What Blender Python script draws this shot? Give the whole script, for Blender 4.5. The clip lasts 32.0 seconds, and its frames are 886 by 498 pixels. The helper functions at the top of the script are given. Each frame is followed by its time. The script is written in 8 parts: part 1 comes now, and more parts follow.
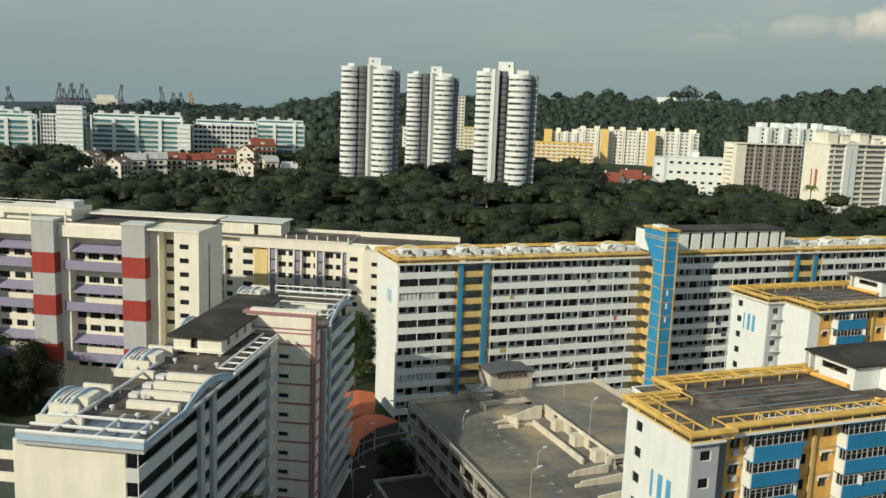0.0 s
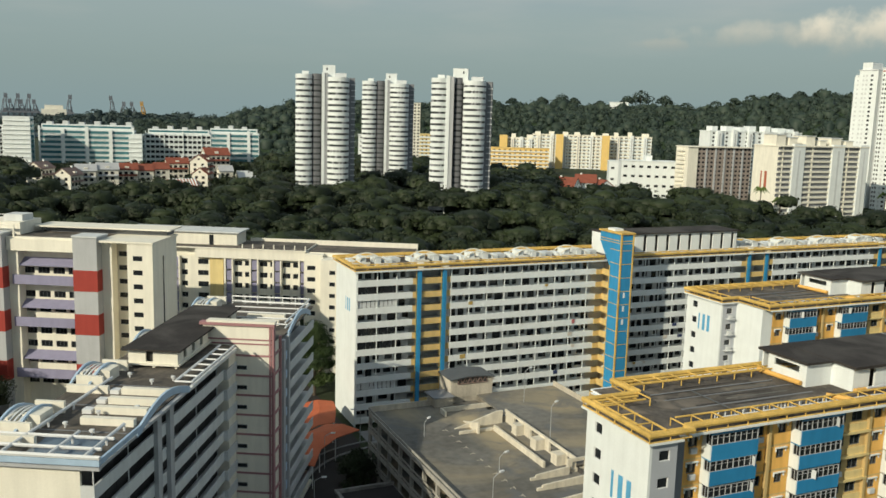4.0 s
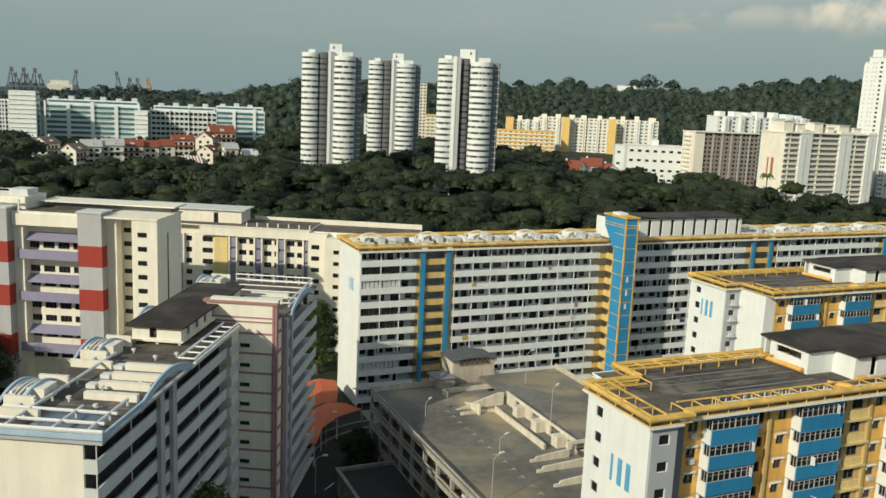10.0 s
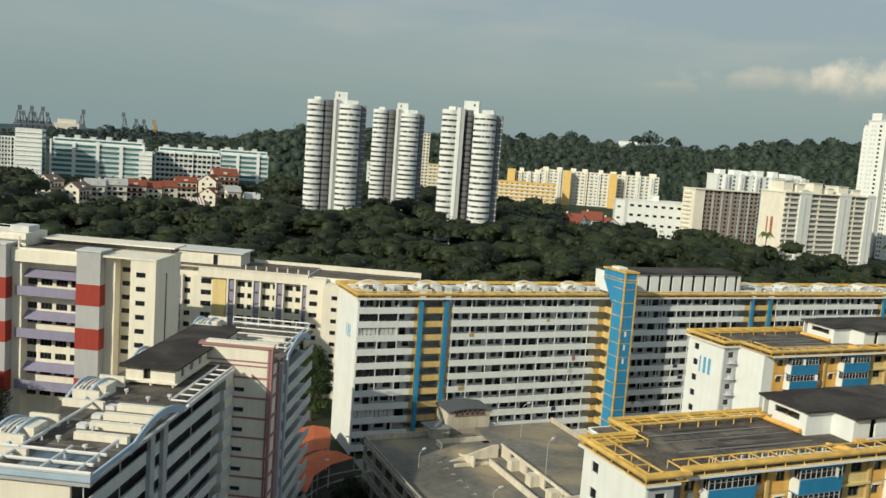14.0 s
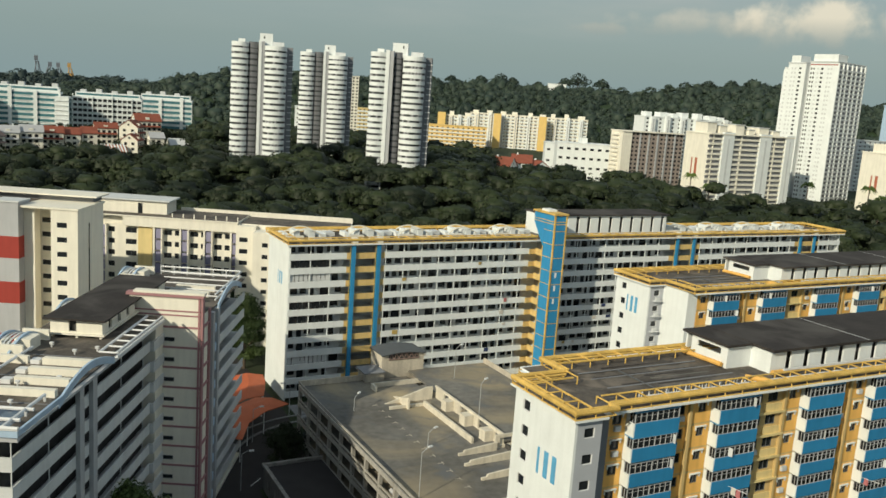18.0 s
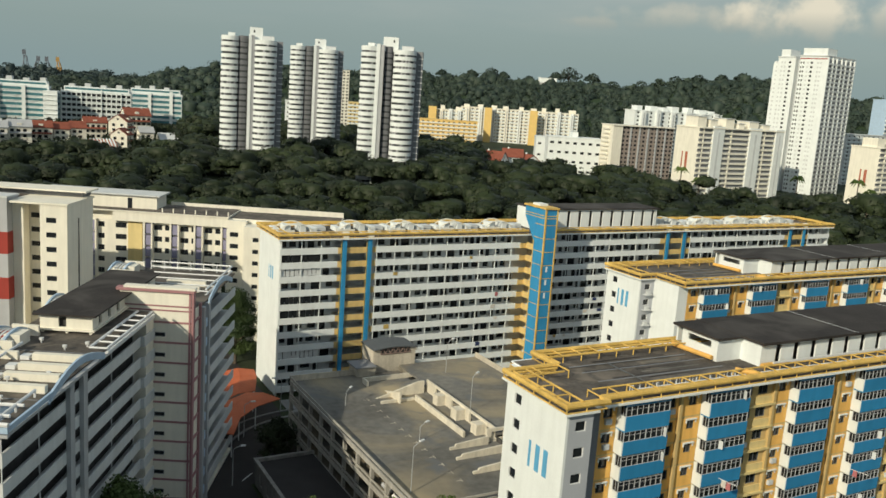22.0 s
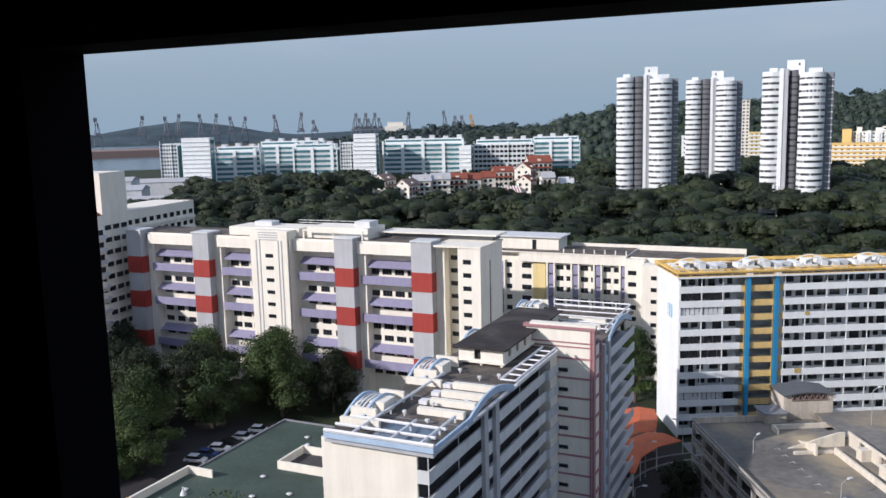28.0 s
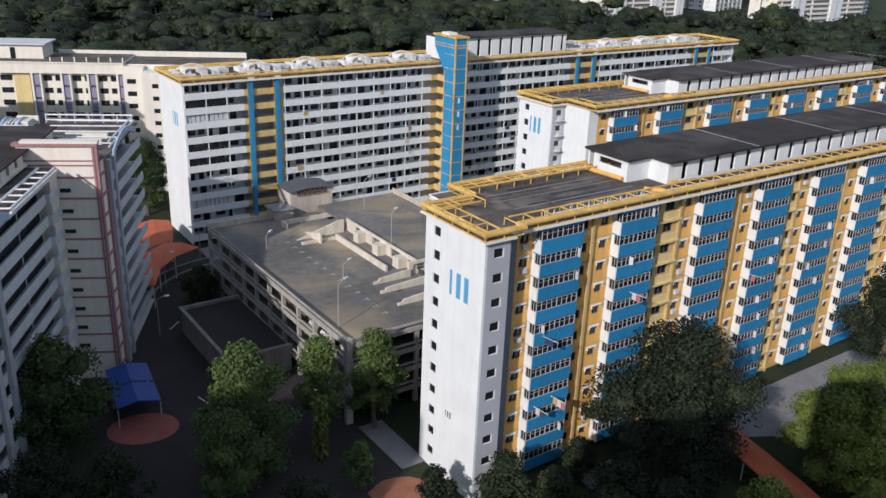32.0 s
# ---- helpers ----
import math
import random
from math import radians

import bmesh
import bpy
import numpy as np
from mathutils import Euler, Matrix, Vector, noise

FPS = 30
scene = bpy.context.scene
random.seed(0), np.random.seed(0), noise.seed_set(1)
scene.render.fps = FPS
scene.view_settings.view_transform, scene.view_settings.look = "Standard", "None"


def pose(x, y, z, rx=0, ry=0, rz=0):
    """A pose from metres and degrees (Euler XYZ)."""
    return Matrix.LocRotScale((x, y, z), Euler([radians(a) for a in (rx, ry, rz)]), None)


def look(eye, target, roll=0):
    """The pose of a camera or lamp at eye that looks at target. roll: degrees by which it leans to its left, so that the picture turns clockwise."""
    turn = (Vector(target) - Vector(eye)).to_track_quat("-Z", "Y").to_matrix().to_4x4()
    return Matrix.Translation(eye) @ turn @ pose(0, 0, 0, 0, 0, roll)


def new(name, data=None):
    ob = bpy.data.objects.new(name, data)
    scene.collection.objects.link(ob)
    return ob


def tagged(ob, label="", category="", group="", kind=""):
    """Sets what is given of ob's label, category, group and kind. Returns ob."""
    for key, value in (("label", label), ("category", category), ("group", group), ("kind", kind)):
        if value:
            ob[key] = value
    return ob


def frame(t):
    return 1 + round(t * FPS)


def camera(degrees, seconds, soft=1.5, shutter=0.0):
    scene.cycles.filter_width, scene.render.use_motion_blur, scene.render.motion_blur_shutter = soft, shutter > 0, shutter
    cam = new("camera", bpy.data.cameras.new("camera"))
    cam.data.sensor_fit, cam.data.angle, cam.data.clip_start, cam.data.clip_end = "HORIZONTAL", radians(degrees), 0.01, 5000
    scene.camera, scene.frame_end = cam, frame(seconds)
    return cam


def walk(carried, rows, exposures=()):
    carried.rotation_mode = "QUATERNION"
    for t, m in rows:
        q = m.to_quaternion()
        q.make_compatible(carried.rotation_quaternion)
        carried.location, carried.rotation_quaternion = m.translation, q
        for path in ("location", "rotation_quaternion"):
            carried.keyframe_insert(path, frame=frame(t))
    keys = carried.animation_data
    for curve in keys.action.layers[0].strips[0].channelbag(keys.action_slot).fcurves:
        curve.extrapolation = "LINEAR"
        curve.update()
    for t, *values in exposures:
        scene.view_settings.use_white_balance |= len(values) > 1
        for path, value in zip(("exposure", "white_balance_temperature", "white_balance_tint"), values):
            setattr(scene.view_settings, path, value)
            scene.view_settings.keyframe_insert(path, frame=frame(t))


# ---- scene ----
cam = camera(54.87, 32.0, soft=1.55)
PATH = [
    (0.0, pose(0.000, 0.000, 62.000, 80.69, -2.23, 0.32)),
    (0.5, pose(0.000, 0.000, 62.000, 80.05, -2.40, 1.63)),
    (1.0, pose(0.000, 0.000, 62.000, 80.86, -1.91, 2.34)),
    (1.5, pose(0.000, 0.000, 62.000, 81.85, -2.48, -0.46)),
    (2.0, pose(0.000, 0.000, 62.000, 82.20, -3.19, -2.21)),
    (2.5, pose(0.000, 0.000, 62.000, 82.04, -3.17, -2.18)),
    (3.0, pose(0.000, 0.000, 62.000, 81.73, -2.09, -1.81)),
    (3.5, pose(0.000, 0.000, 62.000, 81.16, -1.82, -2.16)),
    (5.5, pose(0.000, 0.000, 62.000, 81.62, -1.52, -3.84)),
    (6.0, pose(0.000, 0.000, 62.000, 80.96, -1.26, -3.51)),
    (6.5, pose(0.000, 0.000, 62.000, 79.89, -1.55, -3.31)),
    (7.0, pose(0.000, 0.000, 62.000, 79.42, -1.59, -3.59)),
    (7.5, pose(0.000, 0.000, 62.000, 79.24, -1.56, -3.35)),
    (8.0, pose(0.000, 0.000, 62.000, 77.85, -1.17, -2.01)),
    (8.5, pose(0.000, 0.000, 62.000, 79.41, -1.76, -1.53)),
    (9.0, pose(0.000, 0.000, 62.000, 80.36, -1.60, -1.50)),
    (9.5, pose(0.000, 0.000, 62.000, 79.75, -1.79, -1.37)),
    (10.0, pose(0.000, 0.000, 62.000, 79.97, -2.52, -2.21)),
    (10.5, pose(0.000, 0.000, 62.000, 79.82, -2.93, -3.40)),
    (11.0, pose(0.000, 0.000, 62.000, 80.30, -3.22, -4.13)),
    (11.5, pose(0.000, 0.000, 62.000, 80.86, -5.11, -5.11)),
    (12.0, pose(0.000, 0.000, 62.000, 82.02, -5.21, -5.35)),
    (12.5, pose(0.000, 0.000, 62.000, 82.22, -5.97, -5.51)),
    (13.0, pose(0.000, 0.000, 62.000, 82.58, -5.42, -4.81)),
    (13.5, pose(0.000, 0.000, 62.000, 83.39, -4.52, -2.45)),
    (15.5, pose(0.000, 0.000, 62.000, 81.77, -3.96, -1.62)),
    (16.0, pose(0.000, 0.000, 62.000, 80.94, -3.86, -1.51)),
    (16.5, pose(0.000, 0.000, 62.000, 80.05, -3.85, -2.11)),
    (17.0, pose(0.000, 0.000, 62.000, 80.57, -4.17, -4.34)),
    (17.5, pose(0.000, 0.000, 62.000, 80.04, -3.73, -5.64)),
    (18.0, pose(0.000, 0.000, 62.000, 79.85, -3.96, -6.69)),
    (18.5, pose(0.000, 0.000, 62.000, 80.16, -4.39, -7.80)),
    (19.0, pose(0.000, 0.000, 62.000, 80.75, -5.04, -7.44)),
    (19.5, pose(0.000, 0.000, 62.000, 80.51, -4.91, -7.15)),
    (20.0, pose(0.000, 0.000, 62.000, 79.73, -3.68, -6.29)),
    (20.5, pose(0.000, 0.000, 62.000, 79.57, -2.55, -5.24)),
    (21.0, pose(0.000, 0.000, 62.000, 79.06, -2.60, -4.50)),
    (21.5, pose(0.000, 0.000, 62.000, 79.11, -3.25, -6.64)),
    (22.0, pose(0.000, 0.000, 62.000, 79.51, -3.93, -7.30)),
    (22.5, pose(0.000, 0.000, 62.000, 79.26, -5.19, -8.47)),
    (23.0, pose(0.000, 0.000, 62.000, 77.87, -4.85, -9.21)),
    (23.5, pose(0.000, 0.000, 62.000, 77.59, -4.40, -8.97)),
    (24.0, pose(0.000, 0.000, 62.000, 77.14, -4.86, -9.13)),
    (24.5, pose(0.000, 0.000, 62.000, 77.13, -5.05, -9.31)),
    (26.5, pose(0.000, -0.140, 62.000, 79.00, 1.86, 3.82)),
    (27.0, pose(0.000, -0.240, 62.010, 76.24, 2.86, 13.84)),
    (27.5, pose(-0.007, -0.341, 62.030, 79.09, 2.44, 18.32)),
    (28.0, pose(-0.020, -0.350, 62.000, 81.52, 1.39, 18.42)),
    (28.5, pose(-0.038, -0.366, 62.008, 82.70, 1.46, 19.99)),
    (29.0, pose(-0.030, -0.357, 61.987, 81.66, 1.32, 19.71)),
    (29.5, pose(-0.020, -0.270, 61.990, 78.72, 0.16, 9.66)),
    (30.0, pose(0.000, -0.120, 62.000, 74.41, -1.37, 0.73)),
    (30.5, pose(0.000, -0.030, 62.000, 72.62, -1.31, -3.50)),
    (31.0, pose(0.000, 0.000, 62.000, 70.06, -1.58, -5.43)),
    (31.5, pose(0.000, 0.000, 62.000, 68.59, -2.33, -9.33)),
    (32.0, pose(0.000, 0.000, 62.000, 68.83, -2.08, -13.67)),
]
LIGHT_KEYS = [
    (0.0, -0.1, 6960, 3), (16.0, -0.11, 7020, 3), (24.5, -0.13, 7050, 4), (26.5, -0.13, 7080, 4), (27.0, -0.18, 6000, 14), (28.0, 0.18, 5880, 20),
    (29.0, 0.34, 6080, 25), (29.5, 0.0, 6500, 12), (30.0, -0.1, 7000, 3), (30.5, -0.1, 6550, 9), (31.0, -0.11, 6050, 12), (32.0, -0.1, 5920, 19),
]
walk(cam, PATH, LIGHT_KEYS)

# ---------------------------------------------------------------- light
SUN_AZ = (-0.685, -0.729)          # horizontal way towards the sun
SUN_EL = 27.0
sun_dir = Vector((SUN_AZ[0], SUN_AZ[1], math.tan(radians(SUN_EL)) * math.hypot(*SUN_AZ))).normalized()
sun_data = bpy.data.lights.new("sun", "SUN")
sun_data.energy, sun_data.angle, sun_data.color = 3.92, radians(0.6), (1.0, 0.92, 0.78)
sun_ob = new("sun", sun_data)
sun_ob.matrix_world = look(sun_dir * 300, (0, 0, 0))

world = bpy.data.worlds.new("sky")
scene.world = world
world.use_nodes = True
wn, wl = world.node_tree.nodes, world.node_tree.links
wn.clear()
sky = wn.new("ShaderNodeTexSky")
sky.sky_type, sky.sun_disc = "NISHITA", False
sky.sun_elevation, sky.sun_rotation = radians(SUN_EL), math.atan2(SUN_AZ[0], SUN_AZ[1])
sky.air_density, sky.dust_density, sky.ozone_density = 1.4, 3.0, 2.0
sky_gain = wn.new("ShaderNodeVectorMath")
sky_gain.operation = "SCALE"
sky_gain.inputs["Scale"].default_value = 0.055
wl.new(sky.outputs[0], sky_gain.inputs[0])
coord = wn.new("ShaderNodeTexCoord")
sep = wn.new("ShaderNodeSeparateXYZ")
wl.new(coord.outputs["Generated"], sep.inputs[0])
# a thin haze layer from the horizon up, grey-blue, with soft cloud streaks
ramp = wn.new("ShaderNodeValToRGB")
wl.new(sep.outputs["Z"], ramp.inputs[0])
els = ramp.color_ramp.elements
els[0].position, els[0].color = 0.0, (0.31, 0.42, 0.475, 1)
els[1].position, els[1].color = 1.0, (0.355, 0.43, 0.53, 1)
for p, c in ((0.05, (0.325, 0.43, 0.47, 1)), (0.11, (0.37, 0.47, 0.52, 1)), (0.17, (0.375, 0.477, 0.582, 1)), (0.30, (0.38, 0.462, 0.55, 1))):
    e = els.new(p)
    e.color = c
stretch = wn.new("ShaderNodeMapping")
stretch.inputs["Scale"].default_value = (2.2, 2.2, 11.0)
wl.new(coord.outputs["Generated"], stretch.inputs[0])
cloud = wn.new("ShaderNodeTexNoise")
cloud.inputs["Scale"].default_value, cloud.inputs["Detail"].default_value = 2.2, 6
wl.new(stretch.outputs[0], cloud.inputs[0])
cloud_fac = wn.new("ShaderNodeMapRange")
cloud_fac.inputs["From Min"].default_value, cloud_fac.inputs["From Max"].default_value = 0.48, 0.75
cloud_fac.inputs["To Max"].default_value = 0.5
wl.new(cloud.outputs[0], cloud_fac.inputs[0])
height = wn.new("ShaderNodeMapRange")
height.inputs["From Min"].default_value, height.inputs["From Max"].default_value = 0.05, 0.13
wl.new(sep.outputs["Z"], height.inputs[0])
both = wn.new("ShaderNodeMath")
both.operation = "MULTIPLY"
wl.new(cloud_fac.outputs[0], both.inputs[0])
wl.new(height.outputs[0], both.inputs[1])
mixc = wn.new("ShaderNodeMix")
mixc.data_type = "RGBA"
mixc.inputs["B"].default_value = (0.56, 0.58, 0.60, 1)
wl.new(both.outputs[0], mixc.inputs["Factor"])
wl.new(ramp.outputs[0], mixc.inputs["A"])
# one bank of cumulus low in the sky

def math_node(op, a, b=None):
    nd = wn.new("ShaderNodeMath")
    nd.operation = op
    for i, s in enumerate((a, b)):
        if s is None:
            continue
        if isinstance(s, (int, float)):
            nd.inputs[i].default_value = s
        else:
            wl.new(s, nd.inputs[i])
    return nd.outputs[0]


def cumulus(base, bearing, lift, half_w, half_h, tone, puff, solid):
    """A cloud with a puffed head that thins out into haze below."""
    along = wn.new("ShaderNodeVectorMath")
    along.operation = "DOT_PRODUCT"
    wl.new(coord.outputs["Generated"], along.inputs[0])
    along.inputs[1].default_value = (math.cos(radians(bearing)), -math.sin(radians(bearing)), 0)
    ahead = wn.new("ShaderNodeVectorMath")
    ahead.operation = "DOT_PRODUCT"
    wl.new(coord.outputs["Generated"], ahead.inputs[0])
    ahead.inputs[1].default_value = (math.sin(radians(bearing)), math.cos(radians(bearing)), 0)
    puffs = wn.new("ShaderNodeTexNoise")
    puffs.inputs["Scale"].default_value, puffs.inputs["Detail"].default_value = puff, 7
    wl.new(coord.outputs["Generated"], puffs.inputs[0])
    hx = math_node("DIVIDE", along.outputs["Value"], half_w)
    hz = math_node("DIVIDE", math_node("SUBTRACT", sep.outputs["Z"], lift), half_h)
    hz2 = math_node("MULTIPLY", hz, hz)
    r2 = math_node("ADD", math_node("MULTIPLY", hx, hx), hz2)
    r2 = math_node("ADD", r2, math_node("MULTIPLY", math_node("SUBTRACT", puffs.outputs[0], 0.5), -5.4))
    mask = wn.new("ShaderNodeMapRange")
    mask.interpolation_type = "SMOOTHSTEP"
    mask.inputs["From Min"].default_value, mask.inputs["From Max"].default_value = 1.45, 0.2
    wl.new(r2, mask.inputs[0])
    base_fade = wn.new("ShaderNodeMapRange")
    base_fade.interpolation_type = "SMOOTHSTEP"
    base_fade.inputs["From Min"].default_value, base_fade.inputs["From Max"].default_value = -1.5, 0.35
    wl.new(hz, base_fade.inputs[0])
    front = math_node("GREATER_THAN", ahead.outputs["Value"], 0.2)
    fac = math_node("MULTIPLY", math_node("MULTIPLY", mask.outputs[0], front), math_node("MULTIPLY", base_fade.outputs[0], solid))
    lit = wn.new("ShaderNodeMapRange")
    lit.inputs["From Min"].default_value, lit.inputs["From Max"].default_value = -1.1, 0.35
    wl.new(hz, lit.inputs[0])
    col = wn.new("ShaderNodeMix")
    col.data_type = "RGBA"
    wl.new(lit.outputs[0], col.inputs["Factor"])
    col.inputs["A"].default_value, col.inputs["B"].default_value = (0.36, 0.39, 0.40, 1), (*tone, 1)
    mx = wn.new("ShaderNodeMix")
    mx.data_type = "RGBA"
    wl.new(fac, mx.inputs["Factor"])
    wl.new(base, mx.inputs["A"])
    wl.new(col.outputs["Result"], mx.inputs["B"])
    return mx.outputs["Result"]


clouded = cumulus(mixc.outputs["Result"], 22.4, 0.095, 0.070, 0.016, (0.80, 0.74, 0.66), 19, 0.5)
clouded = cumulus(clouded, 28.4, 0.098, 0.060, 0.028, (1.05, 0.95, 0.82), 21, 0.85)
clouded = cumulus(clouded, 36.4, 0.104, 0.075, 0.024, (0.85, 0.80, 0.72), 18, 0.7)
clouded = cumulus(clouded, 16.6, 0.086, 0.030, 0.008, (0.60, 0.58, 0.54), 24, 0.35)
haze = wn.new("ShaderNodeMix")
haze.data_type = "RGBA"
haze.inputs["Factor"].default_value = 0.82
wl.new(sky_gain.outputs[0], haze.inputs["A"])
wl.new(clouded, haze.inputs["B"])
back = wn.new("ShaderNodeBackground")
back.inputs["Strength"].default_value = 1.0
wl.new(haze.outputs["Result"], back.inputs[0])
wout = wn.new("ShaderNodeOutputWorld")
wl.new(back.outputs[0], wout.inputs[0])
scene.view_settings.exposure = 0.0


# ---------------------------------------------------------------- materials
def material(name, col, rough=0.8, var=0.12, scale=0.6, fine=9.0, bump=0.15, metal=0.0, streak=0.0, rand=0.0, spec=0.3):
    m = bpy.data.materials.new(name)
    m.use_nodes = True
    n, l = m.node_tree.nodes, m.node_tree.links
    b = n["Principled BSDF"]
    b.inputs["Roughness"].default_value, b.inputs["Metallic"].default_value = rough, metal
    b.inputs["Specular IOR Level"].default_value = spec
    geo = n.new("ShaderNodeNewGeometry")
    last = None
    rgb = n.new("ShaderNodeRGB")
    rgb.outputs[0].default_value = (*col, 1)
    last = rgb.outputs[0]

    def layer(src, dark, lo, hi):
        nonlocal last
        mr = n.new("ShaderNodeMapRange")
        mr.inputs["From Min"].default_value, mr.inputs["From Max"].default_value = lo, hi
        mr.inputs["To Min"].default_value, mr.inputs["To Max"].default_value = 1 - dark, 1 + dark * 0.6
        l.new(src, mr.inputs[0])
        mul = n.new("ShaderNodeVectorMath")
        mul.operation = "SCALE"
        l.new(last, mul.inputs[0])
        l.new(mr.outputs[0], mul.inputs["Scale"])
        last = mul.outputs[0]

    big = n.new("ShaderNodeTexNoise")
    big.inputs["Scale"].default_value, big.inputs["Detail"].default_value = scale, 4
    l.new(geo.outputs["Position"], big.inputs[0])
    layer(big.outputs[0], var, 0.3, 0.7)
    small = n.new("ShaderNodeTexNoise")
    small.inputs["Scale"].default_value, small.inputs["Detail"].default_value = fine, 3
    l.new(geo.outputs["Position"], small.inputs[0])
    layer(small.outputs[0], var * 0.6, 0.3, 0.7)
    if streak:
        mp = n.new("ShaderNodeMapping")
        mp.inputs["Scale"].default_value = (1.1, 1.1, 0.10)
        l.new(geo.outputs["Position"], mp.inputs[0])
        st = n.new("ShaderNodeTexNoise")
        st.inputs["Scale"].default_value, st.inputs["Detail"].default_value = 1.0, 5
        l.new(mp.outputs[0], st.inputs[0])
        layer(st.outputs[0], streak, 0.35, 0.6)
    if rand:
        info = n.new("ShaderNodeObjectInfo")
        layer(info.outputs["Random"], rand, 0.0, 1.0)
    l.new(last, b.inputs["Base Color"])
    if bump:
        bp = n.new("ShaderNodeBump")
        bp.inputs["Strength"].default_value, bp.inputs["Distance"].default_value = bump, 0.05
        l.new(small.outputs[0], bp.inputs["Height"])
        l.new(bp.outputs[0], b.inputs["Normal"])
    return m


def leaf_material(name, a, b_):
    m = bpy.data.materials.new(name)
    m.use_nodes = True
    n, l = m.node_tree.nodes, m.node_tree.links
    b = n["Principled BSDF"]
    b.inputs["Roughness"].default_value = 0.6
    b.inputs["Specular IOR Level"].default_value = 0.25
    geo = n.new("ShaderNodeNewGeometry")
    noise_ = n.new("ShaderNodeTexNoise")
    noise_.inputs["Scale"].default_value, noise_.inputs["Detail"].default_value = 0.05, 3
    l.new(geo.outputs["Position"], noise_.inputs[0])
    add = n.new("ShaderNodeMath")
    add.operation = "MULTIPLY_ADD"
    add.inputs[1].default_value = 0.20
    l.new(geo.outputs["Random Per Island"], add.inputs[0])
    mr = n.new("ShaderNodeMapRange")
    mr.inputs["From Min"].default_value, mr.inputs["From Max"].default_value = 0.35, 0.65
    mr.inputs["To Max"].default_value = 0.78
    l.new(noise_.outputs[0], mr.inputs[0])
    l.new(mr.outputs[0], add.inputs[2])
    mix = n.new("ShaderNodeMix")
    mix.data_type = "RGBA"
    mix.inputs["A"].default_value, mix.inputs["B"].default_value = (*a, 1), (*b_, 1)
    l.new(add.outputs[0], mix.inputs["Factor"])
    l.new(mix.outputs["Result"], b.inputs["Base Color"])
    return m


WHITE = material("white_paint", (0.765, 0.80, 0.80), 0.75, 0.05, 0.3, 6, 0.1, streak=0.03)
CREAM = material("cream_paint", (0.795, 0.76, 0.665), 0.8, 0.05, 0.25, 6, 0.1, streak=0.05)
NUMBER = material("faded_blue_paint", (0.11, 0.37, 0.60), 0.7, 0.12, 0.8, 6, 0.05)
PALE = material("pale_grey_paint", (0.60, 0.62, 0.63), 0.75, 0.06, 0.3, 6, 0.1, streak=0.05)
GREY = material("grey_paint", (0.43, 0.44, 0.46), 0.75, 0.06, 0.3, 6, 0.1, streak=0.05)
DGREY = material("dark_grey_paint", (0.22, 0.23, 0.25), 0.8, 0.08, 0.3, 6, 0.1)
ORANGE = material("orange_paint", (0.79, 0.45, 0.125), 0.7, 0.06, 0.4, 6, 0.1, streak=0.08, rand=0.06)
LEMON = material("pale_yellow_paint", (0.70, 0.56, 0.27), 0.75, 0.06, 0.4, 6, 0.1, streak=0.08)
YELLOW = material("yellow_enamel", (0.70, 0.46, 0.13), 0.55, 0.28, 0.5, 6, 0.1)
BLUE = material("blue_paint", (0.032, 0.245, 0.48), 0.55, 0.06, 0.5, 6, 0.08, streak=0.06, rand=0.10)
PALEBLUE = material("pale_blue_steel", (0.40, 0.53, 0.68), 0.45, 0.10, 0.7, 8, 0.08)
LILAC = material("lilac_paint", (0.27, 0.26, 0.38), 0.7, 0.06, 0.4, 6, 0.1, streak=0.06)
PINK = material("dusty_pink_paint", (0.36, 0.19, 0.20), 0.7, 0.06, 0.4, 6, 0.1)
RED = material("red_paint", (0.33, 0.048, 0.038), 0.7, 0.06, 0.4, 6, 0.1, streak=0.06)
GREYBROWN = material("grey_brown_paint", (0.30, 0.25, 0.225), 0.75, 0.06, 0.3, 4, 0.1)
BROWN = material("brown_paint", (0.24, 0.17, 0.15), 0.75, 0.06, 0.4, 6, 0.1)
GLASS = material("dark_window_glass", (0.018, 0.021, 0.025), 0.12, 0.1, 0.6, 3, 0.0, spec=0.5)
TEAL = material("blue_green_glass", (0.07, 0.19, 0.22), 0.12, 0.15, 0.3, 2, 0.0, spec=0.5)
# near-black that stands in for the darkness inside openings
SHADE = material("painted_interior_dark", (0.07, 0.068, 0.065), 0.9, 0.25, 0.8, 5, 0.0)
DECK = material("weathered_concrete", (0.178, 0.172, 0.158), 0.9, 0.36, 0.06, 0.8, 0.2)
def stained(m, tint, scale, lo, hi):
    """Broad stains of a second colour over a material."""
    n, l = m.node_tree.nodes, m.node_tree.links
    b = n["Principled BSDF"]
    src = b.inputs["Base Color"].links[0].from_socket
    geo = n.new("ShaderNodeNewGeometry")
    no = n.new("ShaderNodeTexNoise")
    no.inputs["Scale"].default_value, no.inputs["Detail"].default_value, no.inputs["Distortion"].default_value = scale, 8, 0.8
    l.new(geo.outputs["Position"], no.inputs[0])
    mr = n.new("ShaderNodeMapRange")
    mr.inputs["From Min"].default_value, mr.inputs["From Max"].default_value = lo, hi
    l.new(no.outputs[0], mr.inputs[0])
    mix = n.new("ShaderNodeMix")
    mix.data_type = "RGBA"
    l.new(mr.outputs[0], mix.inputs["Factor"])
    l.new(src, mix.inputs["A"])
    mix.inputs["B"].default_value = (*tint, 1)
    l.new(mix.outputs["Result"], b.inputs["Base Color"])
    return m


